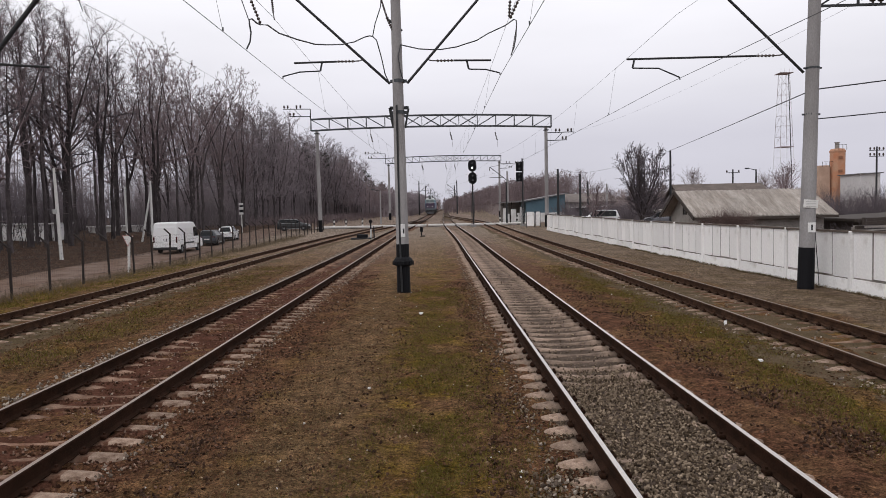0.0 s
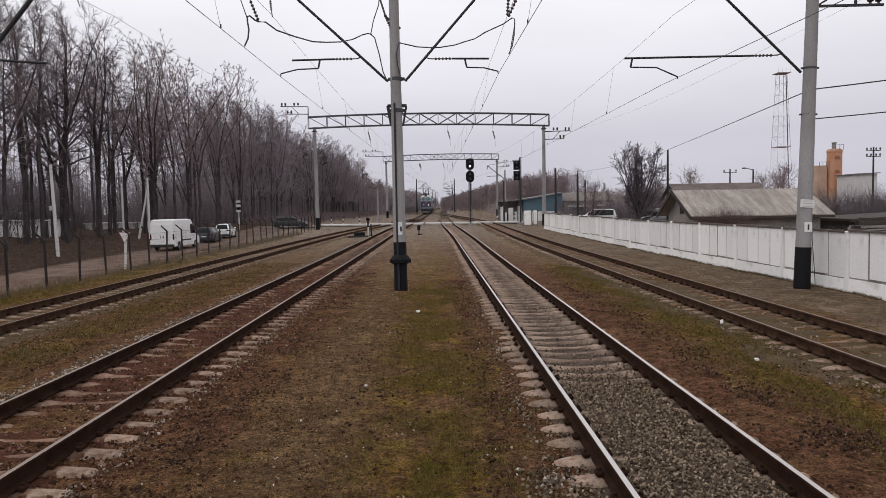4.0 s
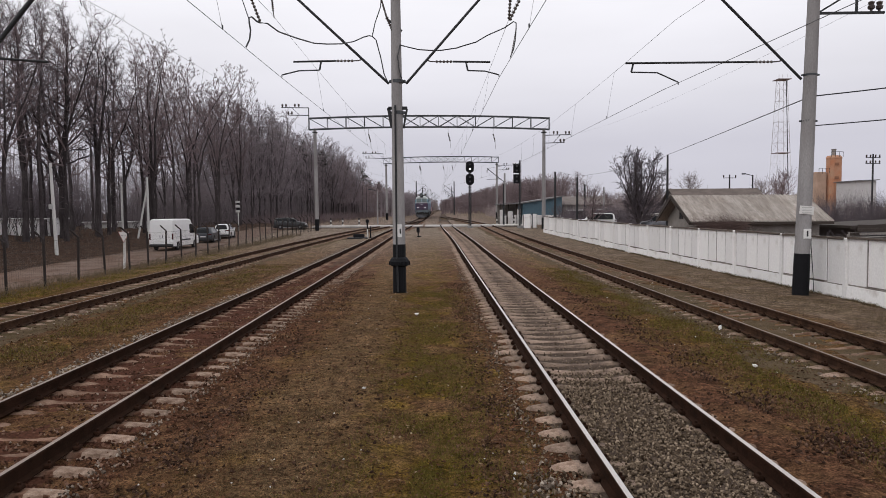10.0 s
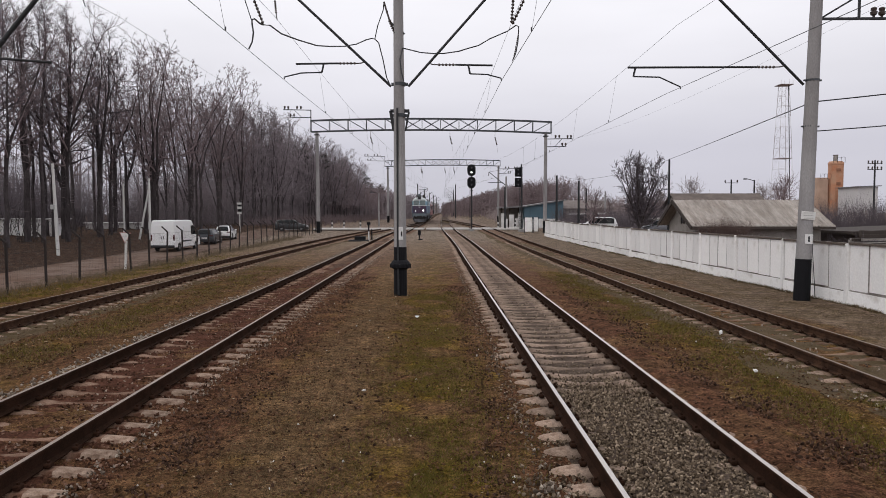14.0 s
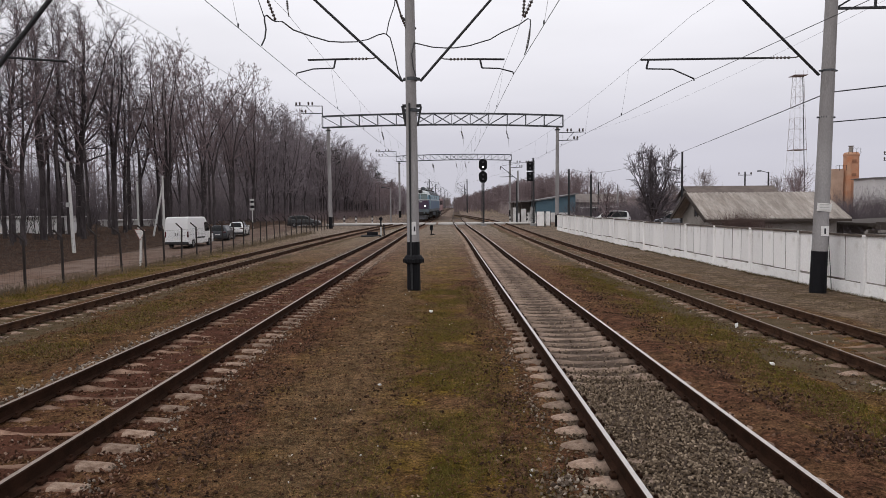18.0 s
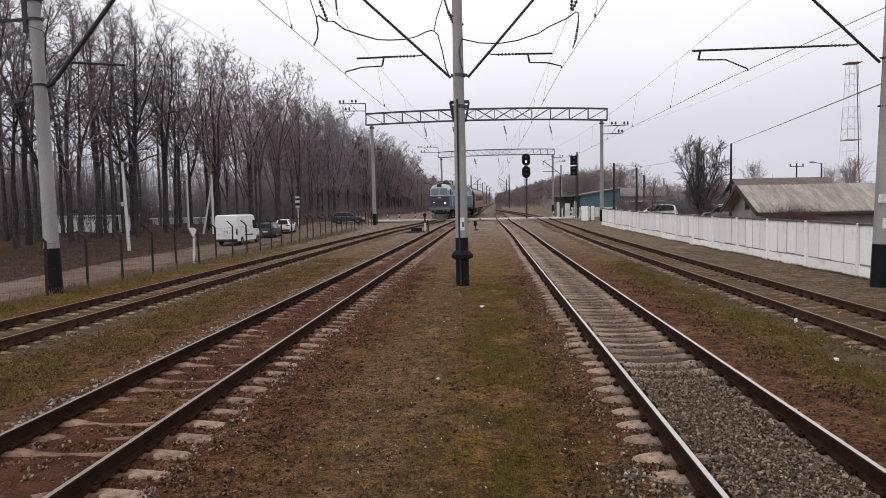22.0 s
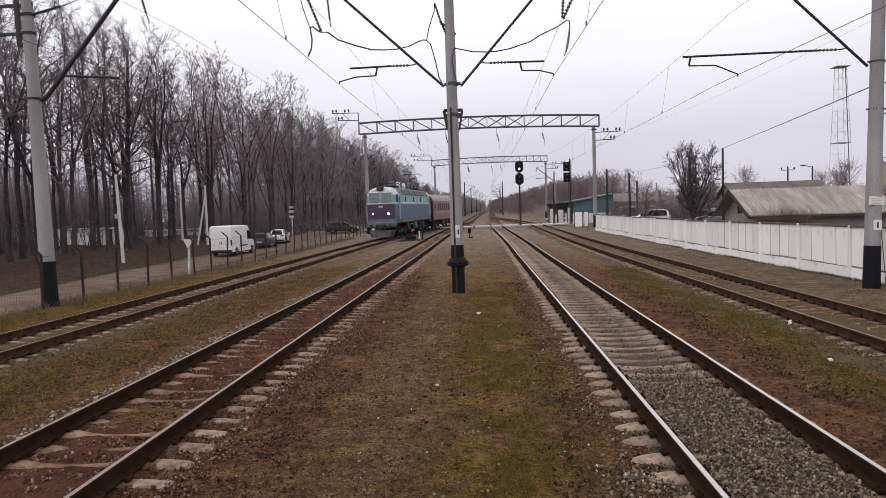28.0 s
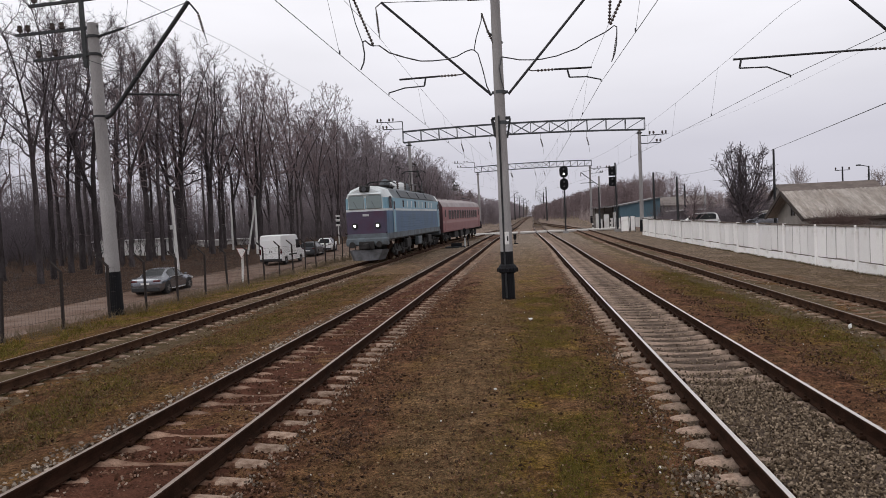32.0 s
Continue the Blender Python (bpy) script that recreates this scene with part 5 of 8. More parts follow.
def pine_tree(x, y, h, seed):
    """A far pine: a straight bole with drooping tiers of needled boughs."""
    rng = np.random.default_rng(seed)
    t = thing("pine_tree", "dark green-black pine rising over the bare wood", "tree", pose(x, y, lay(x, y)), "pines in the far wood")
    me = Mesh()
    me.tube([(0, 0, -0.4), (0, 0, h * 0.6), (0.1, 0, h)], [0.22, 0.14, 0.03], 6)
    part("trunk", me, BARK, t)
    me = Mesh()
    for k in range(30):
        u = rng.random()
        z = h * (0.74 + 0.24 * u)
        a = rng.uniform(0, 6.283)
        ln = (1.0 + 1.8 * (1 - u * u)) * rng.uniform(0.5, 1.1)
        p = np.array((0, 0, z))
        d = np.array((math.cos(a), math.sin(a), rng.uniform(-0.1, 0.5)))
        q = p + d * ln * rng.uniform(0.3, 1.0, (16, 1))
        spikes(me, q, q + rng.normal(0, 0.42, (16, 3)), 0.06)
        spikes(me, p[None], (p + d * ln)[None], 0.04)
    part("crown", me, PINE, t)


for k in range(14):
    pine_tree(-33 - 9 * wood.random(), 200 + 19 * k + wood.uniform(-6, 6), wood.uniform(19.8, 22.2), 300 + k)


def brush(name, label, count, place, hr, seed, m, spread=0.5, r=0.012, stems=5, side=3):
    """Bare undergrowth: clumps of thin bent stems with side twigs, joined."""
    rng = np.random.default_rng(seed)
    me = Mesh()
    xy = np.array([place(rng) for _ in range(count)])
    z = np.array([lay(x, y) - 0.05 for x, y in xy])
    h = np.repeat(rng.uniform(*hr, count), stems)[:, None]
    p0 = np.repeat(np.column_stack([xy, z]), stems, 0)
    n = len(p0)
    p0[:, :2] += rng.normal(0, 0.15, (n, 2))
    d = np.column_stack([rng.normal(0, spread, (n, 2)), np.ones(n)])
    d /= np.linalg.norm(d, axis=1, keepdims=True)
    p1 = p0 + d * h * 0.55
    e = d + rng.normal(0, 0.3, (n, 3))
    p2 = p1 + e / np.linalg.norm(e, axis=1, keepdims=True) * h * 0.5
    cones(me, p0, p1, p2, r, 0.7)
    for _ in range(side):
        q = p0 + (p1 - p0) * rng.uniform(0.45, 1.3, (n, 1))
        e = d + rng.normal(0, 0.6, (n, 3))
        spikes(me, q, q + e / np.linalg.norm(e, axis=1, keepdims=True) * h * rng.uniform(0.2, 0.42, (n, 1)), r * 0.6)
    return tagged(part(name, me, m), label, "undergrowth", kind="stuff")


BRUSH = mat("dead_brush", (0.110, 0.086, 0.078), 0.95, vary=0.3, scale=0.5, fine=5, bump=0)
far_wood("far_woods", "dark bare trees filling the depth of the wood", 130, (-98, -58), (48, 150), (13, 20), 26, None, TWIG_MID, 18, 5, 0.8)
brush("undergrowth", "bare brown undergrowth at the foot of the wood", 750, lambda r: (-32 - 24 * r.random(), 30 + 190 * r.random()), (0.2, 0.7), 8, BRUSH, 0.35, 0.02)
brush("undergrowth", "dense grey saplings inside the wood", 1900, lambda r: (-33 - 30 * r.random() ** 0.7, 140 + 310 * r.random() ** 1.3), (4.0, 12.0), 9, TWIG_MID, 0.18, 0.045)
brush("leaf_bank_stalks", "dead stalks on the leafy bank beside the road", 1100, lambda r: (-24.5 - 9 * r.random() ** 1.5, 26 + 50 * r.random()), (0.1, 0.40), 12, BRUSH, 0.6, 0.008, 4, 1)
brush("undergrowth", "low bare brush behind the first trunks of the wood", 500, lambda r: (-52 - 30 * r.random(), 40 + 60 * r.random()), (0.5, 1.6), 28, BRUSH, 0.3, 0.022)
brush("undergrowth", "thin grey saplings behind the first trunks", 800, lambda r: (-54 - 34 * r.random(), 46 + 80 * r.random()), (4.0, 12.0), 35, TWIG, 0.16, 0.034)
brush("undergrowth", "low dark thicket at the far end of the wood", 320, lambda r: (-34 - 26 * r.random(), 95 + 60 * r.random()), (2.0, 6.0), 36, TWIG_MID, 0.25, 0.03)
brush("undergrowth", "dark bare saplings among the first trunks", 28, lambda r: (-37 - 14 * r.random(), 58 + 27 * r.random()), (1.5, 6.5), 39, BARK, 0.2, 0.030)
brush("far_scrub", "hazy scrub at the end of the line", 450, lambda r: (-45 + 130 * r.random(), 400 + 70 * r.random()), (2.5, 7.0), 29, TWIG_PALE_HAZE, 0.25, 0.06, 4, 2)
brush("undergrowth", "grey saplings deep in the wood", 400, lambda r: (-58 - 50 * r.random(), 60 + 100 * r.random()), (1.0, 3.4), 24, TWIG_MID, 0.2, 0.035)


# ---- the road, its fence and the level crossing ----
ROAD = mat("packed_road", (0.188, 0.138, 0.116), 0.92, vary=0.25, scale=0.7, fine=16, bump=0.5, second=(0.125, 0.078, 0.056), world_co=True, spec=0.08)
DECK = mat("crossing_concrete", (0.52, 0.49, 0.47), 0.8, vary=0.2, scale=0.8, fine=20, bump=0.3, second=(0.40, 0.375, 0.36), world_co=True)
WHITE_POST = mat("white_post_paint", (0.60, 0.59, 0.575), 0.7, vary=0.15, scale=2, fine=30)
FENCE_STEEL = mat("rusty_fence_steel", (0.030, 0.022, 0.020), 0.8, 0.2, vary=0.4, scale=4, fine=40)


def road_x(y):
    return glide(y, [(10, -21.3), (35, -21.7), (62, -22.8), (85, -22.6), (100, -23)])


me = Mesh()
ys = steps((-120, 0, 10), (0, 98, 1.0))
for y in ys:
    c = sum(road_x(y + d) for d in (-8, 0, 8)) / 3
    for s in (-1, -0.5, 0, 0.5, 1):
        me.v.append((c + s * (3.0 + 0.35 * noise.noise(Vector((y * 0.4, s * 3, 2)))), y, road_z(y) + 0.0 + 0.02 * (1 - s * s) + 0.018 * noise.noise(Vector((s * 2, y * 0.8, 4)))))
me.f = [(j * 5 + i, j * 5 + i + 1, (j + 1) * 5 + i + 1, (j + 1) * 5 + i) for j in range(len(ys) - 1) for i in range(4)]
me.mi = [0] * len(me.f)
tagged(part("road", me, ROAD, smooth=True), "unpaved pinkish-grey service road beside the wood", "road", kind="structure")
me = Mesh()
xs = steps((-60, 40, 2))
for x in xs:
    for y in (97.5, 100, 103, 106):
        me.v.append((x, y, rise(y) + 0.0 + 0.01 * noise.noise(Vector((x * 0.4, y, 1)))))
me.f = [(i * 4 + k, (i + 1) * 4 + k, (i + 1) * 4 + k + 1, i * 4 + k + 1) for i in range(len(xs) - 1) for k in range(3)]
me.mi = [0] * len(me.f)
tagged(part("crossing_road", me, ROAD, smooth=True), "worn asphalt road over the level crossing", "road", kind="structure")
deck = thing("level_crossing", "pale concrete slab decking between and beside the rails", "level crossing", kind="structure")
slab = Mesh()
slab.box((0, 0, -0.1), (1.36, 1.92, 0.2), bevel=0.02)
slab = slab.data("slab", DECK)
for key in ("siding_west", "main_west", "main_east", "siding_east"):
    for k in range(3):
        y = 98.6 + 2.0 * k
        for dx in (0, -1.62, 1.62):
            part("slab", slab, None, deck, at=pose(track_x(key, y) + dx, y, rise(y) + 0.20 + random.uniform(-0.01, 0.01), 0, 0, 0))
wide = Mesh()
wide.box((0, 0, -0.1), (1.0, 5.9, 0.2), bevel=0.02)
wide = wide.data("slab", DECK)
x = -16.4
while x < 14.5:
    if all(abs(x - track_x(k, 101.6)) > 2.22 for k in TRACKS):
        part("slab", wide, None, deck, at=pose(x, 100.6, rise(100.6) + 0.20 + random.uniform(-0.015, 0.015)))
    x += 1.04

wf = thing("wire_fence", "dark steel post fence with wire netting and bent post tops", "fence", kind="structure")
fp = Mesh()
fp.box((0, 0, 0.80), (0.075, 0.075, 1.9), bevel=0.008)
fp.bar((0, 0, 1.73), (-0.32, 0, 2.02), 0.06)
fp = fp.data("post", FENCE_STEEL)
y, prev = 11.9, None
net = Mesh()
while y < 95:
    x = -14.45 - 0.01 * max(0, y - 34) + random.uniform(-0.05, 0.05)
    z = lay(x, y)
    part("post", fp, None, wf, at=pose(x, y, z, random.uniform(-1.5, 1.5), random.uniform(-2, 2), random.uniform(-6, 6)))
    if prev:
        for h in (0.35, 0.85, 1.35, 1.68):
            net.tube([(prev[0], prev[1], prev[2] + h), ((prev[0] + x) / 2, (prev[1] + y) / 2, (prev[2] + z) / 2 + h - 0.02), (x, y, z + h)], 0.004, 4, caps=False)
        for k in range(18):
            t = (k + 0.5) / 18
            a = Vector(prev).lerp(Vector((x, y, z)), t)
            net.tube([a + Vector((0, 0, 0.12)), a + Vector((0, 0, 1.68))], 0.0018, 3, caps=False)
    prev = (x, y, z)
    y += 2.38
part("netting", net, FENCE_STEEL, wf)["kind"] = "stuff"
brush("dry_grass", "dry brown grass stalks along the wire fence", 900, lambda r: (-14.5 + r.normal(0, 0.35), 14 + 60 * r.random()), (0.12, 0.5), 31,
      mat("dry_stalks", (0.14, 0.105, 0.065), 0.95, vary=0.3, bump=0), 0.4, 0.006)


def give_way_sign(x, y):
    s = thing("give_way_sign", "back of a triangular road sign on a white post", "road sign", pose(x, y, lay(x, y), 0, 2.5, -8))
    me = Mesh()
    me.tube([(0, 0, -0.2), (0, 0, 1.62)], 0.065, 10)
    part("post", me, WHITE_POST, s)
    me = Mesh()
    me.prism([(-0.29, 1.94), (-0.25, 1.97), (0.25, 1.97), (0.29, 1.94), (0.035, 1.46), (-0.035, 1.46)], -0.09, -0.075, "y")
    plate = part("plate", me, mat("sign_back", (0.62, 0.61, 0.60), 0.5, 0.2, vary=0.1), s, "weathered triangular plate")
    me = Mesh()
    for a, b in (((-0.30, 1.965), (0.30, 1.965)), ((0.30, 1.965), (0, 1.43)), ((0, 1.43), (-0.30, 1.965))):
        me.bar((a[0], -0.096, a[1]), (b[0], -0.096, b[1]), 0.012, 0.022)
    part("rim", me, mat("sign_rim", (0.35, 0.16, 0.14), 0.5, vary=0.2), plate)
    me = Mesh()
    me.box((0, -0.05, 1.58), (0.2, 0.06, 0.05), bevel=0.008)
    part("clamp", me, STEEL, s)


give_way_sign(-15.75, 35.8)


def wooden_post(x, y, h, label, lean=(0, 0), strut=None, box_z=None):
    s = thing("utility_pole", label, "utility pole", pose(x, y, lay(x, y), lean[0], lean[1], 0), "white poles beside the road")
    me = Mesh()
    me.tube([(0, 0, -0.4), (0, 0, h * 0.5), (0, 0, h)], [0.135, 0.12, 0.095], 10)
    part("shaft", me, WHITE_POST, s)
    me = Mesh()
    me.bar((-0.35, 0, h - 0.35), (0.35, 0, h - 0.35), 0.07)
    part("cross_arm", me, STEEL, s)
    for d in (-0.3, 0.3):
        me = Mesh()
        pin_insulator(me, (d, 0, h - 0.32), 0.9)
        part("pin_insulator", me, PORCELAIN, s)
    if strut:
        me = Mesh()
        me.tube([(strut, 0, -0.3), (0, 0, h * 0.86)], [0.11, 0.09], 10)
        part("strut", me, WHITE_POST, s, "slanting white strut")
    if box_z:
        me = Mesh()
        me.box((-0.12, -0.12, box_z), (0.28, 0.2, 0.34), bevel=0.02)
        part("junction_box", me, mat("grey_box", (0.42, 0.42, 0.41), 0.6, vary=0.1), s)


wooden_post(-28.0, 52.4, 6.8, "slim white concrete pole with a junction box at the roadside", (0, -2), None, 3.6)
wooden_post(-29.7, 73.5, 6.4, "white A-shaped pole with a slanting strut", (0, 0), -1.2)
wooden_post(-37, 84, 6.0, "short pale pole at the edge of the wood")


# ---- vehicles ----
TYRE = mat("tyre_rubber", (0.018, 0.018, 0.019), 0.85, vary=0.2, fine=80)
RIM = mat("wheel_rim", (0.32, 0.32, 0.33), 0.35, 0.7, vary=0.15)
AUTO_GLASS = mat("dark_auto_glass", (0.012, 0.014, 0.016), 0.12, vary=0.05, bump=0, spec=0.2)
TRIM_BLACK = mat("black_plastic", (0.022, 0.022, 0.024), 0.6, vary=0.15)
TAIL = mat("tail_lamp", (0.065, 0.008, 0.010), 0.25, vary=0.1, bump=0)
HEAD = mat("clear_lamp", (0.60, 0.61, 0.62), 0.15, vary=0.05, bump=0, spec=0.7)
PLATE = MATS["plate_white"]


def wheel(car, x, y, r, w=0.21):
    me = Mesh()
    s = 1 if x > 0 else -1
    n = 20
    prof = [(-w / 2, r * 0.62), (-w / 2, r * 0.92), (-w / 2 + 0.03, r), (w / 2 - 0.03, r), (w / 2, r * 0.92), (w / 2, r * 0.62)]
    rings = [[(a, math.cos(k * 2 * math.pi / n) * b, math.sin(k * 2 * math.pi / n) * b) for k in range(n)] for a, b in prof]
    me.loft(rings, caps=False)
    wh = part("wheel", me, TYRE, car, at=pose(x, y, r))
    me = Mesh()
    me.tube([(-w * 0.4, 0, 0), (s * w * 0.42, 0, 0)], r * 0.62, 16)
    for k in range(5):
        a = k * 2 * math.pi / 5
        me.bar((s * w * 0.46, 0, 0), (s * w * 0.46, math.cos(a) * r * 0.58, math.sin(a) * r * 0.58), 0.05, 0.06)
    part("rim", me, RIM, wh)


def shell(outline, half, tuck=0.0, z_mid=None, rows=((1.0, 0.90), (0.93, 0.985), (0.80, 1.0))):
    """A car body: side outline swept across the width, drawn in towards its flanks."""
    me = Mesh()
    cy = sum(p[0] for p in outline) / len(outline)
    cz = z_mid if z_mid is not None else sum(p[1] for p in outline) / len(outline)
    rings = []
    seq = [(-h, k) for h, k in rows] + [(h, k) for h, k in rows[::-1]]
    for h, k in seq:
        ring = []
        for (y, z) in outline:
            up = max(0, z - cz)
            ring.append((h * half * (1 - tuck * up), cy + (y - cy) * (0.97 + 0.03 * k), cz + (z - cz) * (k if z > cz else 0.97 + 0.03 * k)))
        rings.append(ring)
    return me.loft(rings)


def saloon(name, label, at, paint, L=4.6, W=1.80, H=1.45, hatch=False, group=""):
    """A car that points along +y: body, glasshouse, windows, lamps, bumpers, mirrors and wheels."""
    c = thing(name, label, "car", at, group)
    b, f = -L / 2, L / 2
    belt, r = H * 0.645, 0.33
    wf_, wr = f - 0.88, b + 0.92
    # stations along the car: share of length, half width, belt height, top height, half width of the top
    if hatch:
        st = [(-1.0, 0.74, 0.52, 0.54, 0.70), (-0.985, 0.92, 0.62, 0.64, 0.80), (-0.93, 0.97, 0.64, 0.86, 0.70), (-0.86, 0.98, 0.645, 0.95, 0.66), (-0.72, 1.0, 0.645, 0.985, 0.66), (-0.3, 1.0, 0.645, 1.0, 0.66), (0.05, 1.0, 0.64, 0.99, 0.66),
              (0.20, 1.0, 0.635, 0.95, 0.67), (0.36, 0.99, 0.63, 0.80, 0.72), (0.50, 0.985, 0.63, 0.67, 0.76), (0.80, 0.95, 0.57, 0.60, 0.74), (0.95, 0.86, 0.49, 0.52, 0.66), (1.0, 0.72, 0.40, 0.42, 0.55)]
        rear, side, front = (1, 3), (3, 8), (7, 9)
    else:
        st = [(-1.0, 0.78, 0.52, 0.54, 0.70), (-0.985, 0.92, 0.64, 0.66, 0.80), (-0.86, 0.97, 0.655, 0.69, 0.80), (-0.66, 0.99, 0.655, 0.73, 0.78), (-0.50, 1.0, 0.65, 0.86, 0.70), (-0.34, 1.0, 0.65, 0.96, 0.66), (-0.08, 1.0, 0.645, 1.0, 0.65),
              (0.12, 1.0, 0.64, 0.985, 0.65), (0.22, 1.0, 0.635, 0.94, 0.66), (0.36, 0.99, 0.63, 0.80, 0.72), (0.50, 0.985, 0.625, 0.665, 0.76), (0.80, 0.95, 0.57, 0.60, 0.74), (0.95, 0.86, 0.49, 0.52, 0.66), (1.0, 0.72, 0.40, 0.42, 0.55)]
        rear, side, front = (3, 5), (4, 9), (8, 10)
    rings = []
    for ys, w, bz, tz, tw in st:
        w, tw, y = w * W / 2, tw * W / 2, ys * L / 2
        bz, tz = bz * H, tz * H
        half = [(0, 0.20), (w * 0.90, 0.20), (w * 0.985, 0.34), (w, min(0.62, bz - 0.08)), (w * 0.97, bz), (tw + (w * 0.97 - tw) * 0.12, tz - 0.05), (tw * 0.86, tz - 0.012), (0, tz)]
        rings.append([(x, y, z) for x, z in half] + [(-x, y, z) for x, z in half[-2:0:-1]])
    n = len(rings[0])
    groups = {"body": [], "windscreen": [], "rear_window": [], "side_window": [], "side_window_2": []}
    for i in range(len(rings) - 1):
        for k in range(n):
            j = (k + 1) % n
            q = [rings[i][k], rings[i][j], rings[i + 1][j], rings[i + 1][k]]
            band = k if k < 7 else 13 - k
            name_ = "body"
            if band == 4 and side[0] <= i < side[1]:
                name_ = "side_window" if k < 7 else "side_window_2"
            elif band == 6 and rear[0] <= i < rear[1]:
                name_ = "rear_window"
            elif band == 6 and front[0] <= i < front[1]:
                name_ = "windscreen"
            groups[name_].append(q)
    for name_, quads in groups.items():
        me = Mesh()
        index = {}
        for q in quads:
            for p in q:
                if p not in index:
                    index[p] = len(me.v)
                    me.v.append(p)
            me.f.append(tuple(index[p] for p in q))
            me.mi.append(0)
        if name_ == "body":
            for ring, flip in ((rings[0], True), (rings[-1], False)):
                me.f.append(tuple(index[p] for p in (ring[::-1] if flip else ring)))
                me.mi.append(0)
        part(name_.replace("_2", ""), me, paint if name_ == "body" else AUTO_GLASS, c, smooth=name_ == "body")
    for s in (-1, 1):
        me = Mesh()
        me.bar((s * W / 2 * 0.965, -0.06, belt - 0.02), (s * W / 2 * 0.70, -0.10, H - 0.06), 0.07, 0.04)
        part("pillar", me, TRIM_BLACK, c)
        me = Mesh()
        me.box((s * W / 2 * 0.99, 0.02, 0.27), (0.03, L * 0.42, 0.05), bevel=0.01)
        part("sill_strip", me, HEAD, c, "bright sill strip")
        me = Mesh()
        me.bar((s * W / 2 * 0.985, st[side[0]][0] * L / 2 + 0.1, belt + 0.006), (s * W / 2 * 0.985, st[side[1]][0] * L / 2 - 0.15, belt - 0.006), 0.022)
        part("window_trim", me, HEAD, c, "bright strip under the side windows")
        for y in (wf_, wr):
            me = Mesh()
            me.tube([(s * (W / 2 - 0.3), y, 0.37), (s * (W / 2 + 0.004), y, 0.37)], 0.365, 22)
            part("wheel_arch", me, TRIM_BLACK, c)
        me = Mesh()
        me.box((s * (W / 2 + 0.08), f - 1.55, belt + 0.06), (0.2, 0.1, 0.13), bevel=0.03)
        part("wing_mirror", me, paint, c)
        me = Mesh()
        me.box((s * (W / 2 - 0.27), b + 0.06, belt - 0.14), (0.40, 0.14, 0.12), bevel=0.03)
        part("tail_lamp", me, TAIL, c)
        me = Mesh()
        me.box((s * (W / 2 - 0.28), f - 0.14, 0.66), (0.42, 0.2, 0.14), bevel=0.03)
        part("headlight", me, HEAD, c)
        me = Mesh()
        me.box((s * (W / 2 + 0.0), (b + f) / 2 + 0.3, belt - 0.13), (0.02, 0.18, 0.03), bevel=0.006)
        part("door_handle", me, TRIM_BLACK, c)
        for y in (wf_, wr):
            wheel(c, s * (W / 2 - 0.085), y, r)
    me = Mesh()
    me.box((0, b + 0.03, 0.33), (W * 0.88, 0.15, 0.22), bevel=0.03)
    part("rear_bumper", me, TRIM_BLACK, c)
    me = Mesh()
    me.box((0, f - 0.02, 0.36), (W * 0.8, 0.12, 0.2), bevel=0.03)
    part("front_grille", me, TRIM_BLACK, c)
    me = Mesh()
    me.box((0, b - 0.022, 0.66 if not hatch else 0.6), (0.5, 0.012, 0.11))
    part("number_plate", me, PLATE, c)
    me = Mesh()
    me.box((0, (b + f) / 2, 0.27), (W * 0.82, L * 0.9, 0.12), bevel=0.02)
    part("underbody", me, TRIM_BLACK, c)
    return c


WHITE_CAR = mat("white_car_paint", (0.78, 0.78, 0.785), 0.3, vary=0.04, bump=0.02, spec=0.6)
DARK_CAR = mat("dark_car_paint", (0.035, 0.040, 0.050), 0.28, vary=0.06, bump=0.02, spec=0.6)
BLACK_CAR = mat("black_car_paint", (0.018, 0.020, 0.023), 0.28, vary=0.06, bump=0.02, spec=0.6)
SILVER_CAR = mat("silver_car_paint", (0.24, 0.245, 0.265), 0.2, 0.8, vary=0.05, bump=0.02, spec=0.6)


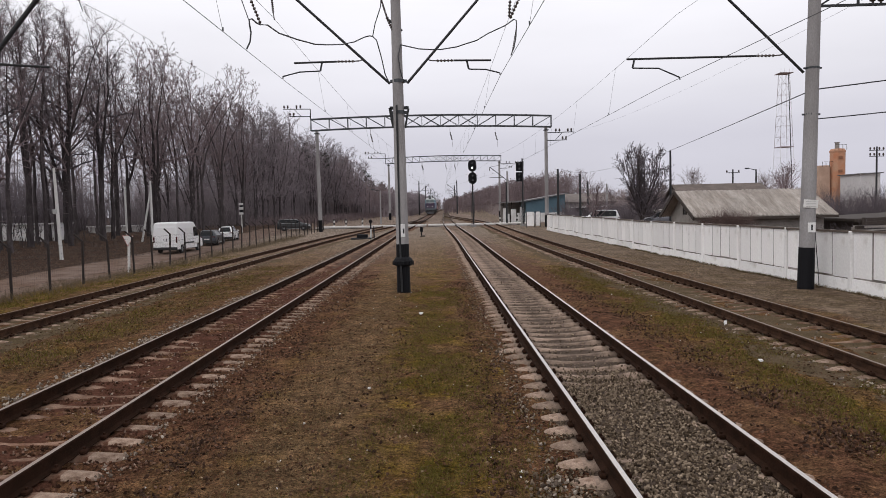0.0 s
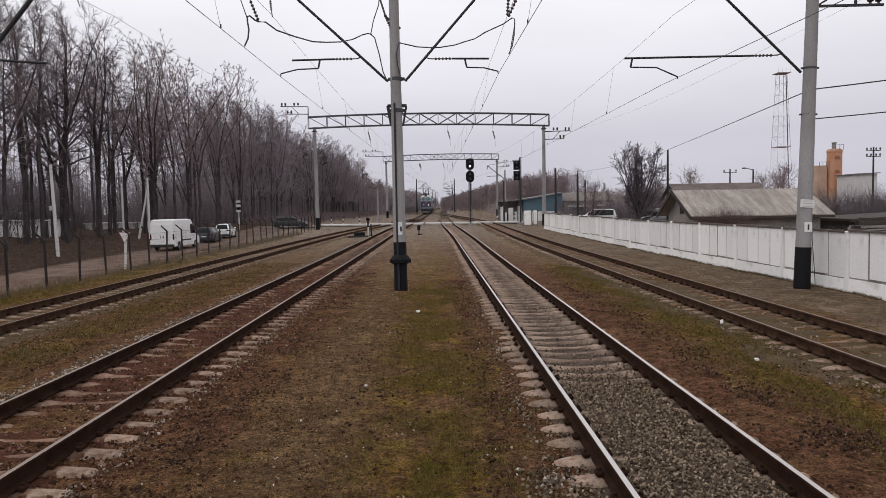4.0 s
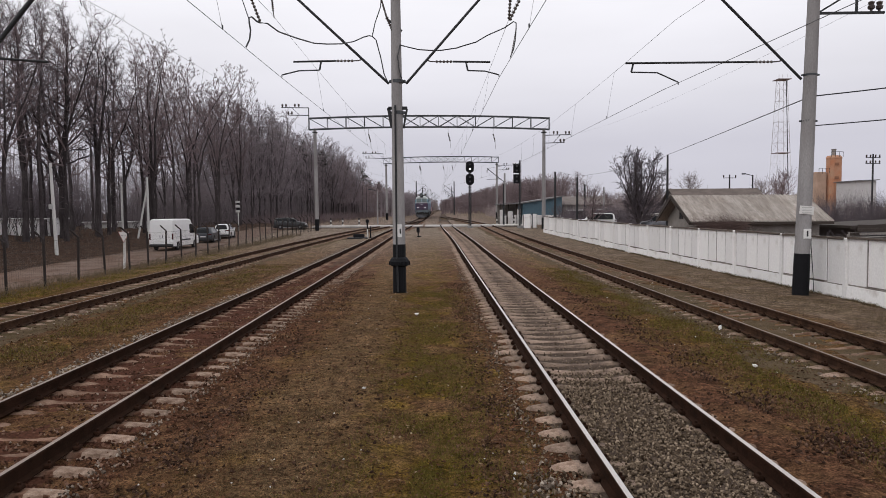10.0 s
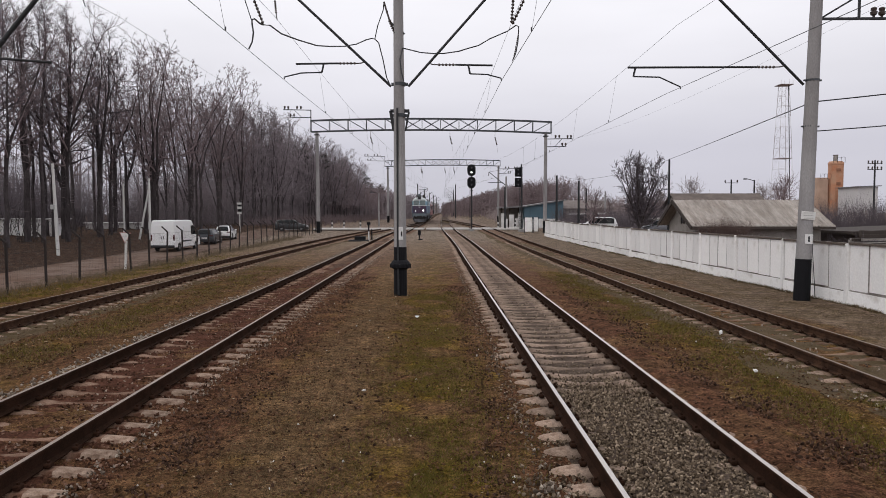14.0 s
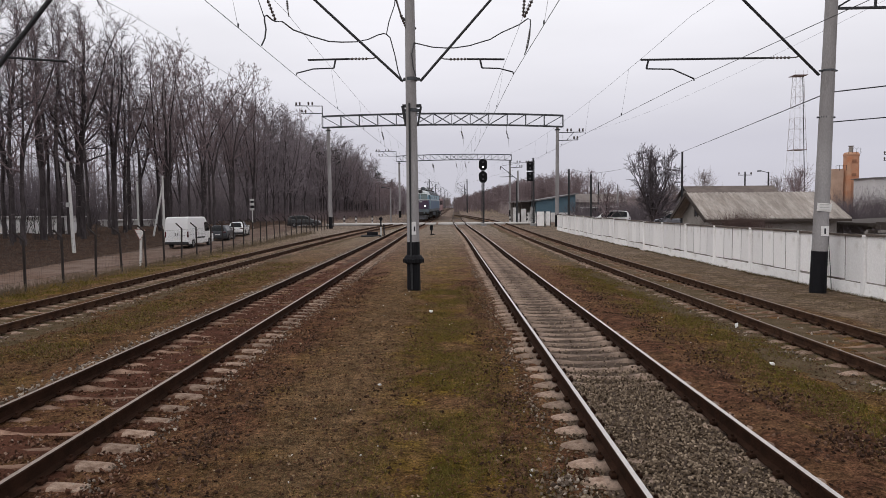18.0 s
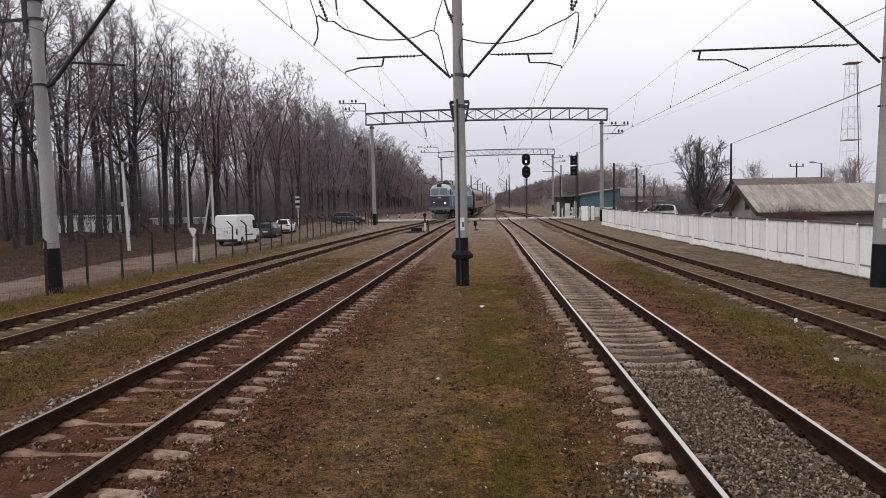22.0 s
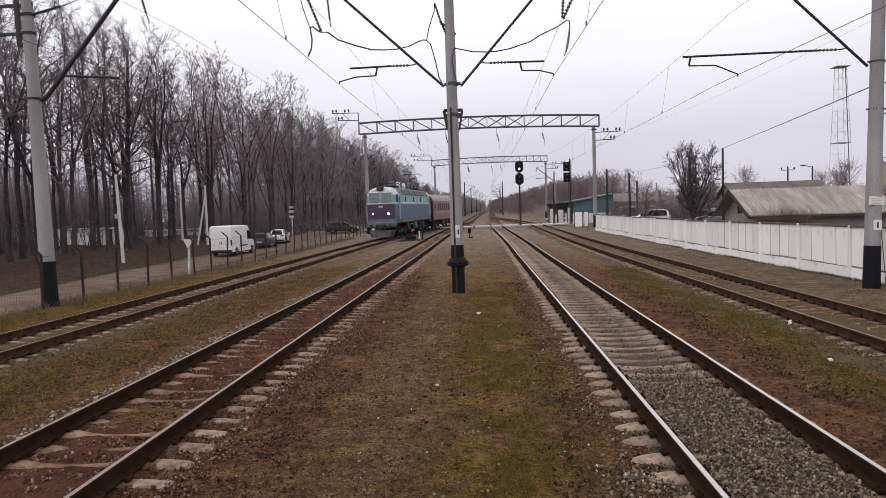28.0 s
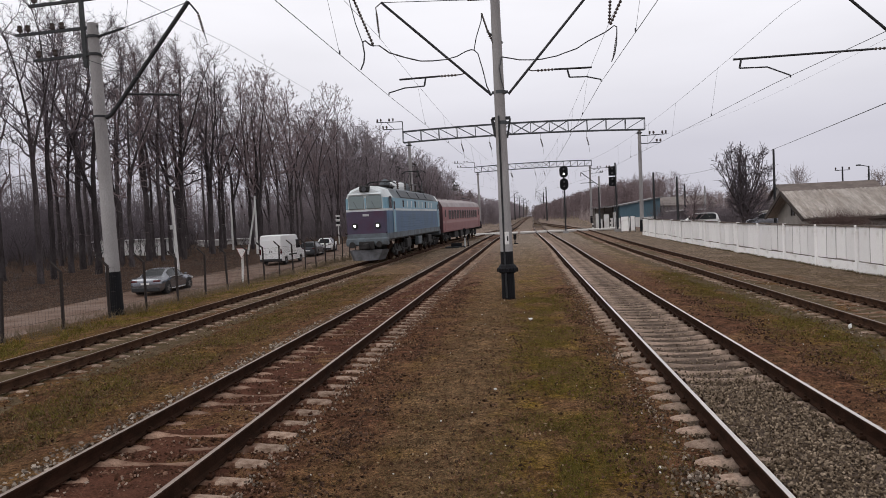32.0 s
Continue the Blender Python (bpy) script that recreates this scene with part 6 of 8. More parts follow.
def panel_van(at):
    v = thing("panel_van", "white panel van parked at the roadside, seen from behind", "van", at)
    L, W, H = 5.8, 2.0, 2.58
    b, f = -L / 2, L / 2
    s0 = 0.34
    def arch(y):
        return [(y - 0.42, s0), (y - 0.38, s0 + 0.26), (y - 0.2, s0 + 0.40), (y + 0.2, s0 + 0.40), (y + 0.38, s0 + 0.26), (y + 0.42, s0)]
    wr, wf_ = b + 1.05, f - 0.95
    body = [(b + 0.05, s0), *arch(wr), *arch(wf_), (f - 0.04, s0 + 0.02), (f, 0.75), (f - 0.10, 1.02), (f - 0.75, 1.28), (f - 1.45, 2.2), (f - 1.75, H - 0.05), (f - 2.1, H), (b + 0.3, H), (b + 0.06, H - 0.08), (b, 1.4), (b, 0.6)]
    part("body", shell(body, W / 2, 0.045, 1.0, ((1.0, 0.94), (0.95, 0.99), (0.82, 1.0))), WHITE_CAR, v)
    for s in (-1, 1):
        me = Mesh()
        me.prism([(f - 0.85, 1.32), (f - 1.45, 2.08), (f - 2.1, 2.08), (f - 2.1, 1.32)], s * W / 2 * 0.965 - 0.02, s * W / 2 * 0.965 + 0.02, "x")
        part("door_window", me, AUTO_GLASS, v)
        me = Mesh()
        me.box((s * (W / 2 + 0.14), f - 1.0, 1.45), (0.2, 0.14, 0.36), bevel=0.04)
        part("wing_mirror", me, TRIM_BLACK, v)
        me = Mesh()
        me.box((s * (W / 2 - 0.08), b - 0.005, 1.15), (0.13, 0.06, 0.5), bevel=0.02)
        part("tail_lamp", me, TAIL, v)
        me = Mesh()
        me.box((s * W * 0.24, b - 0.012, 1.32), (W * 0.44, 0.03, 1.7), bevel=0.012)
        d = part("rear_door", me, WHITE_CAR, v)
        me = Mesh()
        me.box((s * 0.1, b - 0.04, 1.15), (0.05, 0.04, 0.22), bevel=0.01)
        part("handle", me, TRIM_BLACK, d)
        me = Mesh()
        me.box((s * (W / 2 + 0.005), -0.2, 0.82), (0.03, 2.0, 0.12), bevel=0.01)
        part("side_moulding", me, TRIM_BLACK, v)
        me = Mesh()
        me.box((s * (W / 2 - 0.01), -0.35, 1.6), (0.03, 1.2, 0.9), bevel=0.012)
        part("side_panel_pressing", me, WHITE_CAR, v)
        for y in (wf_, wr):
            wheel(v, s * (W / 2 - 0.12), y, 0.34, 0.22)
    me = Mesh()
    me.box((0, b - 0.03, 0.44), (W * 0.96, 0.16, 0.2), bevel=0.03)
    part("rear_bumper", me, TRIM_BLACK, v)
    me = Mesh()
    me.prism([(f - 0.72, 1.32), (f - 1.42, 2.14), (f - 1.47, 2.12), (f - 0.78, 1.30)], -W * 0.42, W * 0.42, "x")
    part("windscreen", me, AUTO_GLASS, v)
    me = Mesh()
    me.box((0, b - 0.035, 0.78), (0.5, 0.012, 0.11))
    part("number_plate", me, PLATE, v)
    me = Mesh()
    me.box((0, 0, 0.36), (W * 0.8, L * 0.9, 0.16), bevel=0.02)
    part("underbody", me, TRIM_BLACK, v)


def on_road(x, y, turn):
    return pose(x, y, road_z(y) + 0.015, 0, 0, turn)


panel_van(on_road(-22.25, 60.6, -1))
saloon("parked_car", "dark blue car parked in front of the van", on_road(-22.3, 69.6, 5), DARK_CAR, 4.3, 1.75, 1.48, True, "parked cars by the road")
saloon("parked_car", "small white hatchback parked on the service road", on_road(-22.6, 76.2, 6), WHITE_CAR, 3.9, 1.70, 1.52, True, "parked cars by the road")
saloon("parked_car", "black estate car waiting at the level crossing", on_road(-19.4, 95.4, -84), BLACK_CAR, 4.4, 1.80, 1.55, True, "parked cars by the road")
saloon("parked_car", "tall white car in the yard behind the concrete fence", pose(18.4, 80, 0.23, 0, 0, 72), WHITE_CAR, 4.7, 1.85, 2.0, True, "parked cars by the road")
saloon("parked_car", "grey car in the yard beside the bare tree", pose(24.6, 77, 0.21, 0, 0, 80), SILVER_CAR, 4.5, 1.80, 1.75, True, "parked cars by the road")
saloon("parked_car", "white car further along the yard", pose(29.6, 79, 0.22, 0, 0, 95), WHITE_CAR, 4.4, 1.78, 1.8, True, "parked cars by the road")
SILVER = saloon("silver_saloon", "silver-grey saloon car driving along the service road", on_road(-20.4, 22, 0), SILVER_CAR, 4.75, 1.84, 1.46)


def pale_shed(x0, x1, y, h, label, m=None):
    b = thing("far_shed", label, "building")
    me = Mesh()
    me.box(((x0 + x1) / 2, y + 2, h / 2 - 0.2), (x1 - x0, 4, h + 0.4), bevel=0.03)
    part("wall", me, m or PALE_WALL, b)
    me = Mesh()
    me.box(((x0 + x1) / 2, y + 2, h + 0.08), (x1 - x0 + 0.5, 4.5, 0.14), bevel=0.02)
    part("roof", me, MATS["pale_far_wall"], b)


WALL_BRIGHT = mat("bright_limewash", (0.80, 0.79, 0.80), 0.85, vary=0.08, scale=0.8, fine=12, second=(0.66, 0.64, 0.64))
PALE_WALL = mat("pale_far_wall", (0.55, 0.53, 0.53), 0.9, vary=0.12, scale=0.6, fine=10)
pale_shed(-53, -43.5, 80, 2.0, "low white shed glimpsed through the trunks", WALL_BRIGHT)
pale_shed(-69, -60, 96, 2.0, "low white shed deep behind the trunks")
pale_shed(-49.5, -41.0, 100, 1.3, "long beige wall behind the parked van")


# ---- signals and lineside equipment ----
LAMP_LENS = mat("dark_signal_lens", (0.02, 0.02, 0.022), 0.15, vary=0.05, bump=0, spec=0.8)
LIT_WHITE = mat("lit_white_lamp", (1.0, 0.96, 0.90), 0.3, vary=0.0, bump=0, glow=3.0)


def mast_signal(x, y, h, heads, label, square=False, lit=False):
    z = rise(y)
    s = thing("railway_signal", label, "railway signal", pose(x, y, z), "signals at the crossing")
    me = Mesh()
    me.tube([(0, 0, -0.3), (0, 0, h)], 0.10, 12)
    part("mast", me, STEEL, s)
    me = Mesh()
    for dx in (-0.2, 0.2):
        me.bar((dx, 0.28, 0.2), (dx, 0.28, h - 0.3), 0.04)
    for k in range(int(h / 0.5)):
        me.bar((-0.2, 0.28, 0.4 + 0.5 * k), (0.2, 0.28, 0.4 + 0.5 * k), 0.03)
    part("ladder", me, STEEL, s)
    for i, hz in enumerate(heads):
        me = Mesh()
        if square:
            me.box((-0.45, -0.12, hz), (0.85, 0.10, 1.2), bevel=0.03)
        else:
            ring = [(0.56 * math.cos(a), 0.52 * math.sin(a) + 0.26 * (1 if math.sin(a) > 0 else -1)) for a in [k * 2 * math.pi / 28 for k in range(28)]]
            me.prism([(a, hz + b) for a, b in ring], -0.16, -0.10, "y")
        bd = part("backboard", me, TAR, s)
        for k, dz in enumerate((-0.3, 0.3)):
            cx = -0.45 if square else 0
            me = Mesh()
            me.tube([(cx, -0.14, hz + dz), (cx, -0.42, hz + dz)], [0.15, 0.17], 14)
            part("hood", me, TAR, bd)
            me = Mesh()
            me.tube([(cx, -0.43, hz + dz), (cx, -0.445, hz + dz)], 0.12, 14)
            part("lens", me, LIT_WHITE if lit and i == 0 and k == 0 else LAMP_LENS, bd)
        me = Mesh()
        me.box((-0.2 if square else 0, 0.02, hz), (0.45, 0.25, 0.9), bevel=0.03)
        part("lamp_case", me, STEEL, s)
    me = Mesh()
    me.box((0, 0, 0.02), (0.7, 0.7, 0.5), bevel=0.04)
    part("footing", me, CONCRETE, s)
    return s


mast_signal(4.85, 94.4, 8.9, (8.1, 6.45), "tall black two-headed colour-light signal beside the main track", lit=True)
mast_signal(11.3, 92.3, 8.8, (7.75, 6.4), "black mast signal with two square backboards near the fence end", square=True)


def dwarf_signal(x, y):
    s = thing("dwarf_signal", "low black shunting signal between the tracks", "railway signal", pose(x, y, rise(y) - 0.02))
    me = Mesh()
    me.tube([(0, 0, 0.0), (0, 0, 0.42)], 0.05, 10)
    part("stem", me, TAR, s)
    me = Mesh()
    me.box((0, 0, 0.66), (0.30, 0.22, 0.50), bevel=0.05)
    hd = part("head", me, TAR, s)
    for dz in (-0.13, 0.13):
        me = Mesh()
        me.tube([(0, -0.1, 0.66 + dz), (0, -0.26, 0.66 + dz)], [0.09, 0.1], 12)
        part("hood", me, TAR, hd)
    me = Mesh()
    me.box((0.1, 0, -0.0), (0.42, 0.35, 0.16), bevel=0.03)
    part("footing", me, TAR, s)


dwarf_signal(-1.55, 68.5)


def point_machine(x, y):
    s = thing("point_machine", "black point motor with a white-banded lever stand", "point machine", pose(x, y, rise(y) - 0.02))
    me = Mesh()
    me.box((-0.45, 0, 0.26), (1.0, 0.6, 0.36), bevel=0.06)
    part("motor_case", me, TAR, s)
    me = Mesh()
    me.box((-0.55, 0, 0.05), (1.9, 0.9, 0.14), bevel=0.02)
    part("bed_plate", me, STEEL, s)
    me = Mesh()
    me.tube([(0.35, 0, 0.0), (0.35, 0, 0.9)], 0.07, 10)
    part("stand", me, WHITE_POST, s)
    me = Mesh()
    me.tube([(0.35, 0, 0.9), (0.35, 0, 1.5)], 0.07, 10)
    part("stand_top", me, TAR, s)
    me = Mesh()
    me.tube([(0.35, -0.14, 1.62), (0.35, 0.14, 1.62)], 0.17, 16)
    part("target_lamp", me, TAR, s)
    me = Mesh()
    me.tube([(0.65, 0, 0.0), (0.62, 0, 1.15)], 0.06, 8)
    part("lever", me, TAR, s)
    me = Mesh()
    me.bar((0.35, 0, 0.12), (1.0, 0.2, 0.10), 0.05)
    part("throw_rod", me, RUST, s)


point_machine(-6.55, 65.5)

STRIPE = mat("dark_stripe", (0.045, 0.035, 0.035), 0.6, vary=0.2)


def crossing_bollard(x, y):
    s = thing("marker_post", "short dark and white striped marker post at the crossing", "marker post", pose(x, y, rise(y)), "marker posts at the crossing")
    for k in range(4):
        me = Mesh()
        me.tube([(0, 0, 0.3 * k), (0, 0, 0.3 * k + 0.3)], 0.11, 10)
        part("band", me, WHITE_POST if k % 2 == 0 else STRIPE, s)


for x in (-17.6, -15.7, -13.9, -11.4, 9.6, 12.2):
    crossing_bollard(x, 107.2)


def road_light_stand(x, y):
    s = thing("road_signal", "small road signal with three white plates before the crossing", "road signal", pose(x, y, rise(y)))
    me = Mesh()
    me.tube([(0, 0, -0.2), (0, 0, 3.7)], 0.07, 10)
    part("post", me, WHITE_POST, s)
    for z, r in ((3.36, 0.17), (2.78, 0.20)):
        me = Mesh()
        me.tube([(0, -0.10, z), (0, 0.10, z)], r, 16)
        part("lamp_head", me, TAR, s)
    for z, h in ((3.66, 0.26), (3.10, 0.34), (2.44, 0.28)):
        me = Mesh()
        me.box((0, -0.13, z), (0.58, 0.04, h), bevel=0.015)
        part("plate", me, WHITE_POST, s)


road_light_stand(-25.5, 92)


# ---- far masts along the line ----
def far_mast(x, y, side, h=10.5):
    z = rise(y)
    m = thing("catenary_mast", "distant concrete mast with a bracket over the track", "mast", pose(x, y, z), "masts along the line")
    me = Mesh()
    me.tube([(0, 0, -0.3), (0, 0, h)], [0.23, 0.15], 10)
    part("shaft", me, POLE_CONCRETE if y < 200 else STEEL, m)
    me = Mesh()
    me.tube([(0, 0, 6.9), (side * 3.0, 0, 9.3)], 0.06, 6)
    me.tube([(0, 0, 9.8), (side * 3.0, 0, 9.3)], 0.025, 5)
    part("bracket_tube", me, STEEL, m)
    me = Mesh()
    me.tube([(side * 0.6, 0, 7.5), (side * 3.1, 0, 7.45)], 0.05, 6)
    part("steady_arm", me, STEEL, m)
    me = Mesh()
    insulator(me, (side * 3.0, 0, 9.3), (side * 3.05, 0, 8.6), 0.09, 5)
    part("bracket_insulator", me, PORCELAIN, m)


for i, y in enumerate((218, 278, 338, 398, 458)):
    far_mast(track_x("main_west", y) - 3.6, y, 1)
    far_mast(track_x("main_east", y) + 3.6, y + 4, -1)
far_mast(12.3, 122, -1, 8.5)

# ---- overhead wires ----
def catenary(key, off=0.0, carry=0.1):
    ys = [-32, 23.1, 88, 153, 218, 278, 338, 398]
    low = -0.45 if key == "siding_east" else 0.0
    zz = [(5.95 + low, 9.0 + low / 2), (6.98 + low, 9.0 + low / 2), (7.0, 9.15), (7.2, 9.0), (6.9, 8.6), (6.9, 8.6), (6.9, 8.6), (6.9, 8.6)]
    st = [0.28, -0.28]
    cw, mw = [], []
    for i, y in enumerate(ys):
        x = track_x(key, y) + off
        cw.append((x + st[i % 2], y, rise(y) + zz[i][0]))
        mw.append((x + (carry if y < 60 else 0.1), y, rise(y) + zz[i][1]))
    w = thing("overhead_line", "contact and carrier wires with thin droppers above a track", "overhead wire", kind="structure")
    cable("contact_wire", cw, 0.008, 0.02, 6, parent=w)
    cable("carrier_wire", mw, 0.006, 0.6, 12, parent=w)
    me = Mesh()
    for i in range(len(ys) - 3):
        a, b, c, d = Vector(cw[i]), Vector(cw[i + 1]), Vector(mw[i]), Vector(mw[i + 1])
        for t in (0.12, 0.25, 0.38, 0.5, 0.62) if key == "siding_east" else (0.12, 0.25, 0.38, 0.5, 0.62, 0.75, 0.88):
            p, q = a.lerp(b, t), c.lerp(d, t) - Vector((0, 0, 0.6 * 4 * t * (1 - t)))
            me.tube([p, q], 0.005, 3, caps=False)
            me.tube([p, p + Vector((0, 0, 0.09))], 0.02, 5)
    part("droppers", me, WIRE, w)["kind"] = "stuff"


catenary("main_east", 0.0)
catenary("main_west", 0.3, -0.55)
catenary("siding_east", 0.4)
catenary("siding_west", 0.3)
cable("feeder_wire", [(-16.2, -30, 9.2), (-16.3, 22.1, 9.3), (-18.0, 88, 13.4), (-13, 153, 13.2)], 0.007, 0.6, label="feeder wire along the roadside masts")
cable("feeder_wire", [(-15.6, -30, 8.3), (-15.7, 22.1, 8.3), (-17.2, 88, 12.0), (-12.6, 153, 12.0)], 0.007, 0.6, label="feeder wire along the roadside masts")
cable("feeder_wire", [(13.5, -30, 8.9), (13.55, 21.6, 8.95), (16.5, 88, 11.9), (16, 153, 12)], 0.004, 0.7, label="feeder wire along the fence masts")
cable("service_wire", [(11.4, 21.6, 5.98), (25.2, 76, 8.45)], 0.018, 0.02, label="service cable from the mast to a village pole")
cable("service_wire", [(25.2, 76, 8.4), (15.9, 76, 6.3)], 0.012, 0.3, label="thin cable between two village poles")
cable("service_wire", [(15.9, 76, 6.3), (13.3, 75, 6.7)], 0.012, 0.1, label="thin cable between two village poles")
cable("service_wire", [(11.6, 21.6, 6.05), (26, 15, 7.6)], 0.02, 0.2, label="service cable from the mast across the fence")
cable("service_wire", [(11.6, 21.6, 5.15), (26, 14, 6.4)], 0.018, 0.2, label="service cable from the mast across the fence")


# ---- beyond the white fence ----
SHED_ROOF = mat("dull_sheet_roof", (0.20, 0.20, 0.21), 0.7, 0.1, vary=0.2, scale=0.8, fine=12, second=(0.14, 0.135, 0.135))
ROOF_SLATE = mat("asbestos_slate", (0.36, 0.32, 0.29), 0.9, vary=0.28, scale=1.1, fine=7, bump=0.2, second=(0.24, 0.205, 0.18), stretch=(2.2, 0.5, 0.5), tint=0.14)
WALL_GREY = mat("grey_render", (0.30, 0.275, 0.255), 0.9, vary=0.15, scale=1.5, fine=30, second=(0.22, 0.20, 0.185))
WALL_WHITE = mat("white_render", (0.66, 0.65, 0.645), 0.85, vary=0.08, scale=1.2, fine=30, second=(0.55, 0.53, 0.52))
DARK_WOOD = mat("dark_boards", (0.050, 0.038, 0.032), 0.85, vary=0.3, scale=2, fine=20)
BLUE_SHEET = mat("blue_sheet_metal", (0.075, 0.132, 0.170), 0.5, 0.1, vary=0.12, scale=1.0, fine=12)
# both tower oranges are paled: haze of distance is put into the colour
ORANGE = mat("orange_plaster", (0.46, 0.270, 0.175), 0.8, vary=0.15, scale=0.5, fine=14, second=(0.46, 0.19, 0.10))
ORANGE_PALE = mat("pale_orange_plaster", (0.48, 0.33, 0.25), 0.8, vary=0.15, scale=0.6, fine=14, second=(0.40, 0.27, 0.20))
DARK_ORANGE = mat("dark_orange_panel", (0.26, 0.12, 0.07), 0.8, vary=0.2)
PANE = glassy("window_pane", (0.035, 0.04, 0.046), 0.08)


def slate_roof(parent, x0, x1, yf, yr, ze, zr, yb, zb):
    """Corrugated slate in three courses on the near slope, plain on the far slope."""
    for row in range(3):
        a, b = row / 3, (row + 1) / 3 + 0.02
        step = (x1 - x0) / 8
        for col in range(8):
            me = Mesh()
            xs = [x0 + step * col + step * i / 12 for i in range(13)]
            dz = random.uniform(-0.012, 0.012)
            for x in xs:
                w = 0.03 * math.sin((x - x0) / 0.28 * 2 * math.pi)
                for t in (a, b):
                    me.v.append((x, yf + (yr - yf) * t, ze + (zr - ze) * t + w + dz + 0.02 * (1 - row) * (1 if t == a else 0) + 0.03))
            me.f = [(2 * i, 2 * i + 2, 2 * i + 3, 2 * i + 1) for i in range(12)]
            me.mi = [0] * 12
            part("slate_sheet", me, ROOF_SLATE, parent)
    me = Mesh()
    me.prism([(yf, ze - 0.05), (yr, zr - 0.05), (yb, zb - 0.05), (yb, zb + 0.03), (yr, zr + 0.02), (yf, ze + 0.01)], x0, x1, "x")
    part("roof_deck", me, ROOF_SLATE, parent)


house = thing("village_house", "low grey house with corrugated slate roof behind the white fence", "house")
me = Mesh()
me.prism([(44.0, -0.5), (44.0, 1.90), (46.9, 3.34), (49.4, 2.0), (49.4, -0.5)], 16.5, 24.3, "x")
part("wall", me, WALL_GREY, house)
slate_roof(house, 15.9, 24.9, 43.4, 46.9, 1.80, 3.48, 49.9, 1.86)
for (a, b), (c, d) in (((43.35, 1.74), (46.9, 3.45)), ((46.9, 3.45), (49.95, 1.81))):
    me = Mesh()
    me.bar((15.85, a, b), (15.85, c, d), 0.06, 0.24)
    part("barge_board", me, DARK_WOOD, house)
me = Mesh()
me.box((16.48, 46.6, 2.25), (0.06, 0.45, 0.5), bevel=0.01)
w = part("gable_window", me, PANE, house)
me = Mesh()
for dy in (-0.25, 0.25):
    me.box((16.46, 46.6 + dy, 2.25), (0.08, 0.06, 0.58))
part("window_frame", me, DARK_WOOD, w)
me = Mesh()
me.box((20.4, 43.42, 1.72), (9.0, 0.06, 0.16), bevel=0.01)
part("eaves_board", me, DARK_WOOD, house)


def shed(name, label, x0, x1, y0, y1, h0, h1, wall, roofm, z=0.0, windows=(), category="building", gable=False):
    b = thing(name, label, category)
    me = Mesh()
    if gable:
        ym = (y0 + y1) / 2
        me.prism([(y0, z - 0.5), (y0, z + h0), (ym, z + h1), (y1, z + h0), (y1, z - 0.5)], x0, x1, "x")
        part("wall", me, wall, b)
        me = Mesh()
        me.prism([(y0 - 0.4, z + h0 - 0.15), (ym, z + h1 + 0.02), (y1 + 0.4, z + h0 - 0.15), (y1 + 0.4, z + h0 - 0.02), (ym, z + h1 + 0.16), (y0 - 0.4, z + h0 - 0.02)], x0 - 0.4, x1 + 0.4, "x")
    else:
        me.prism([(x0, z - 0.5), (x1, z - 0.5), (x1, z + h1), (x0, z + h0)], y0, y1, "y")
        part("wall", me, wall, b)
        me = Mesh()
        me.prism([(x0 - 0.4, z + h0), (x1 + 0.4, z + h1 + 0.06), (x1 + 0.4, z + h1 + 0.22), (x0 - 0.4, z + h0 + 0.16)], y0 - 0.5, y1 + 0.4, "y")
    part("roof", me, roofm, b)
    for (wx, wz, ww, wh) in windows:
        me = Mesh()
        me.box((wx, y0 - 0.03, z + wz), (ww, 0.08, wh), bevel=0.01)
        win = part("window", me, PANE, b)
        me = Mesh()
        for s in (-1, 1):
            me.box((wx + s * ww / 2, y0 - 0.06, z + wz), (0.08, 0.1, wh + 0.1))
            me.box((wx, y0 - 0.06, z + wz + s * wh / 2), (ww, 0.1, 0.08))
        part("window_frame", me, WHITE_POST, win)
    return b


lean = thing("open_lean_to", "open lean-to with a sagging sheet roof and pale partitions", "shelter")
for x in (10.3, 11.6, 12.9):
    me = Mesh()
    me.tube([(x, 109.2, 0.2), (x, 109.2, 3.6 + 0.02 * (x - 10))], 0.07, 8)
    part("post", me, DARK_WOOD, lean)
me = Mesh()
me.prism([(9.8, 3.50), (13.9, 3.68), (13.9, 3.84), (9.8, 3.64)], 108.6, 113.4, "y")
part("roof", me, SHED_ROOF, lean, "dull sheet roof")
me = Mesh()
me.prism([(10.2, 0.3), (13.5, 0.3), (13.5, 3.6), (10.2, 3.45)], 113.0, 113.3, "y")
part("back_wall", me, WALL_GREY, lean)
for x, w, h in ((10.45, 0.45, 2.3), (11.05, 0.35, 1.4), (11.85, 0.75, 2.1), (12.6, 0.4, 1.5), (13.2, 0.6, 2.4)):
    me = Mesh()
    me.box((x, 108.9, 0.4 + h / 2), (w, 0.12, h), bevel=0.02)
    part("partition", me, WALL_WHITE, lean, "whitewashed partition")
for x, h in ((11.25, 1.2), (12.4, 0.9)):
    me = Mesh()
    me.box((x, 109.9, 0.4 + h / 2), (0.5, 0.6, h), bevel=0.05)
    part("stored_crate", me, DARK_WOOD, lean)
blue = shed("blue_store", "blue sheet-metal store with a white lower wall", 13.7, 19.7, 108, 120, 3.15, 4.15, BLUE_SHEET, SHED_ROOF, rise(110))
me = Mesh()
me.box((16.55, 107.9, rise(110) + 0.55), (6.0, 0.14, 1.7), bevel=0.02)
part("lower_wall", me, WALL_WHITE, blue, "white-painted lower wall")
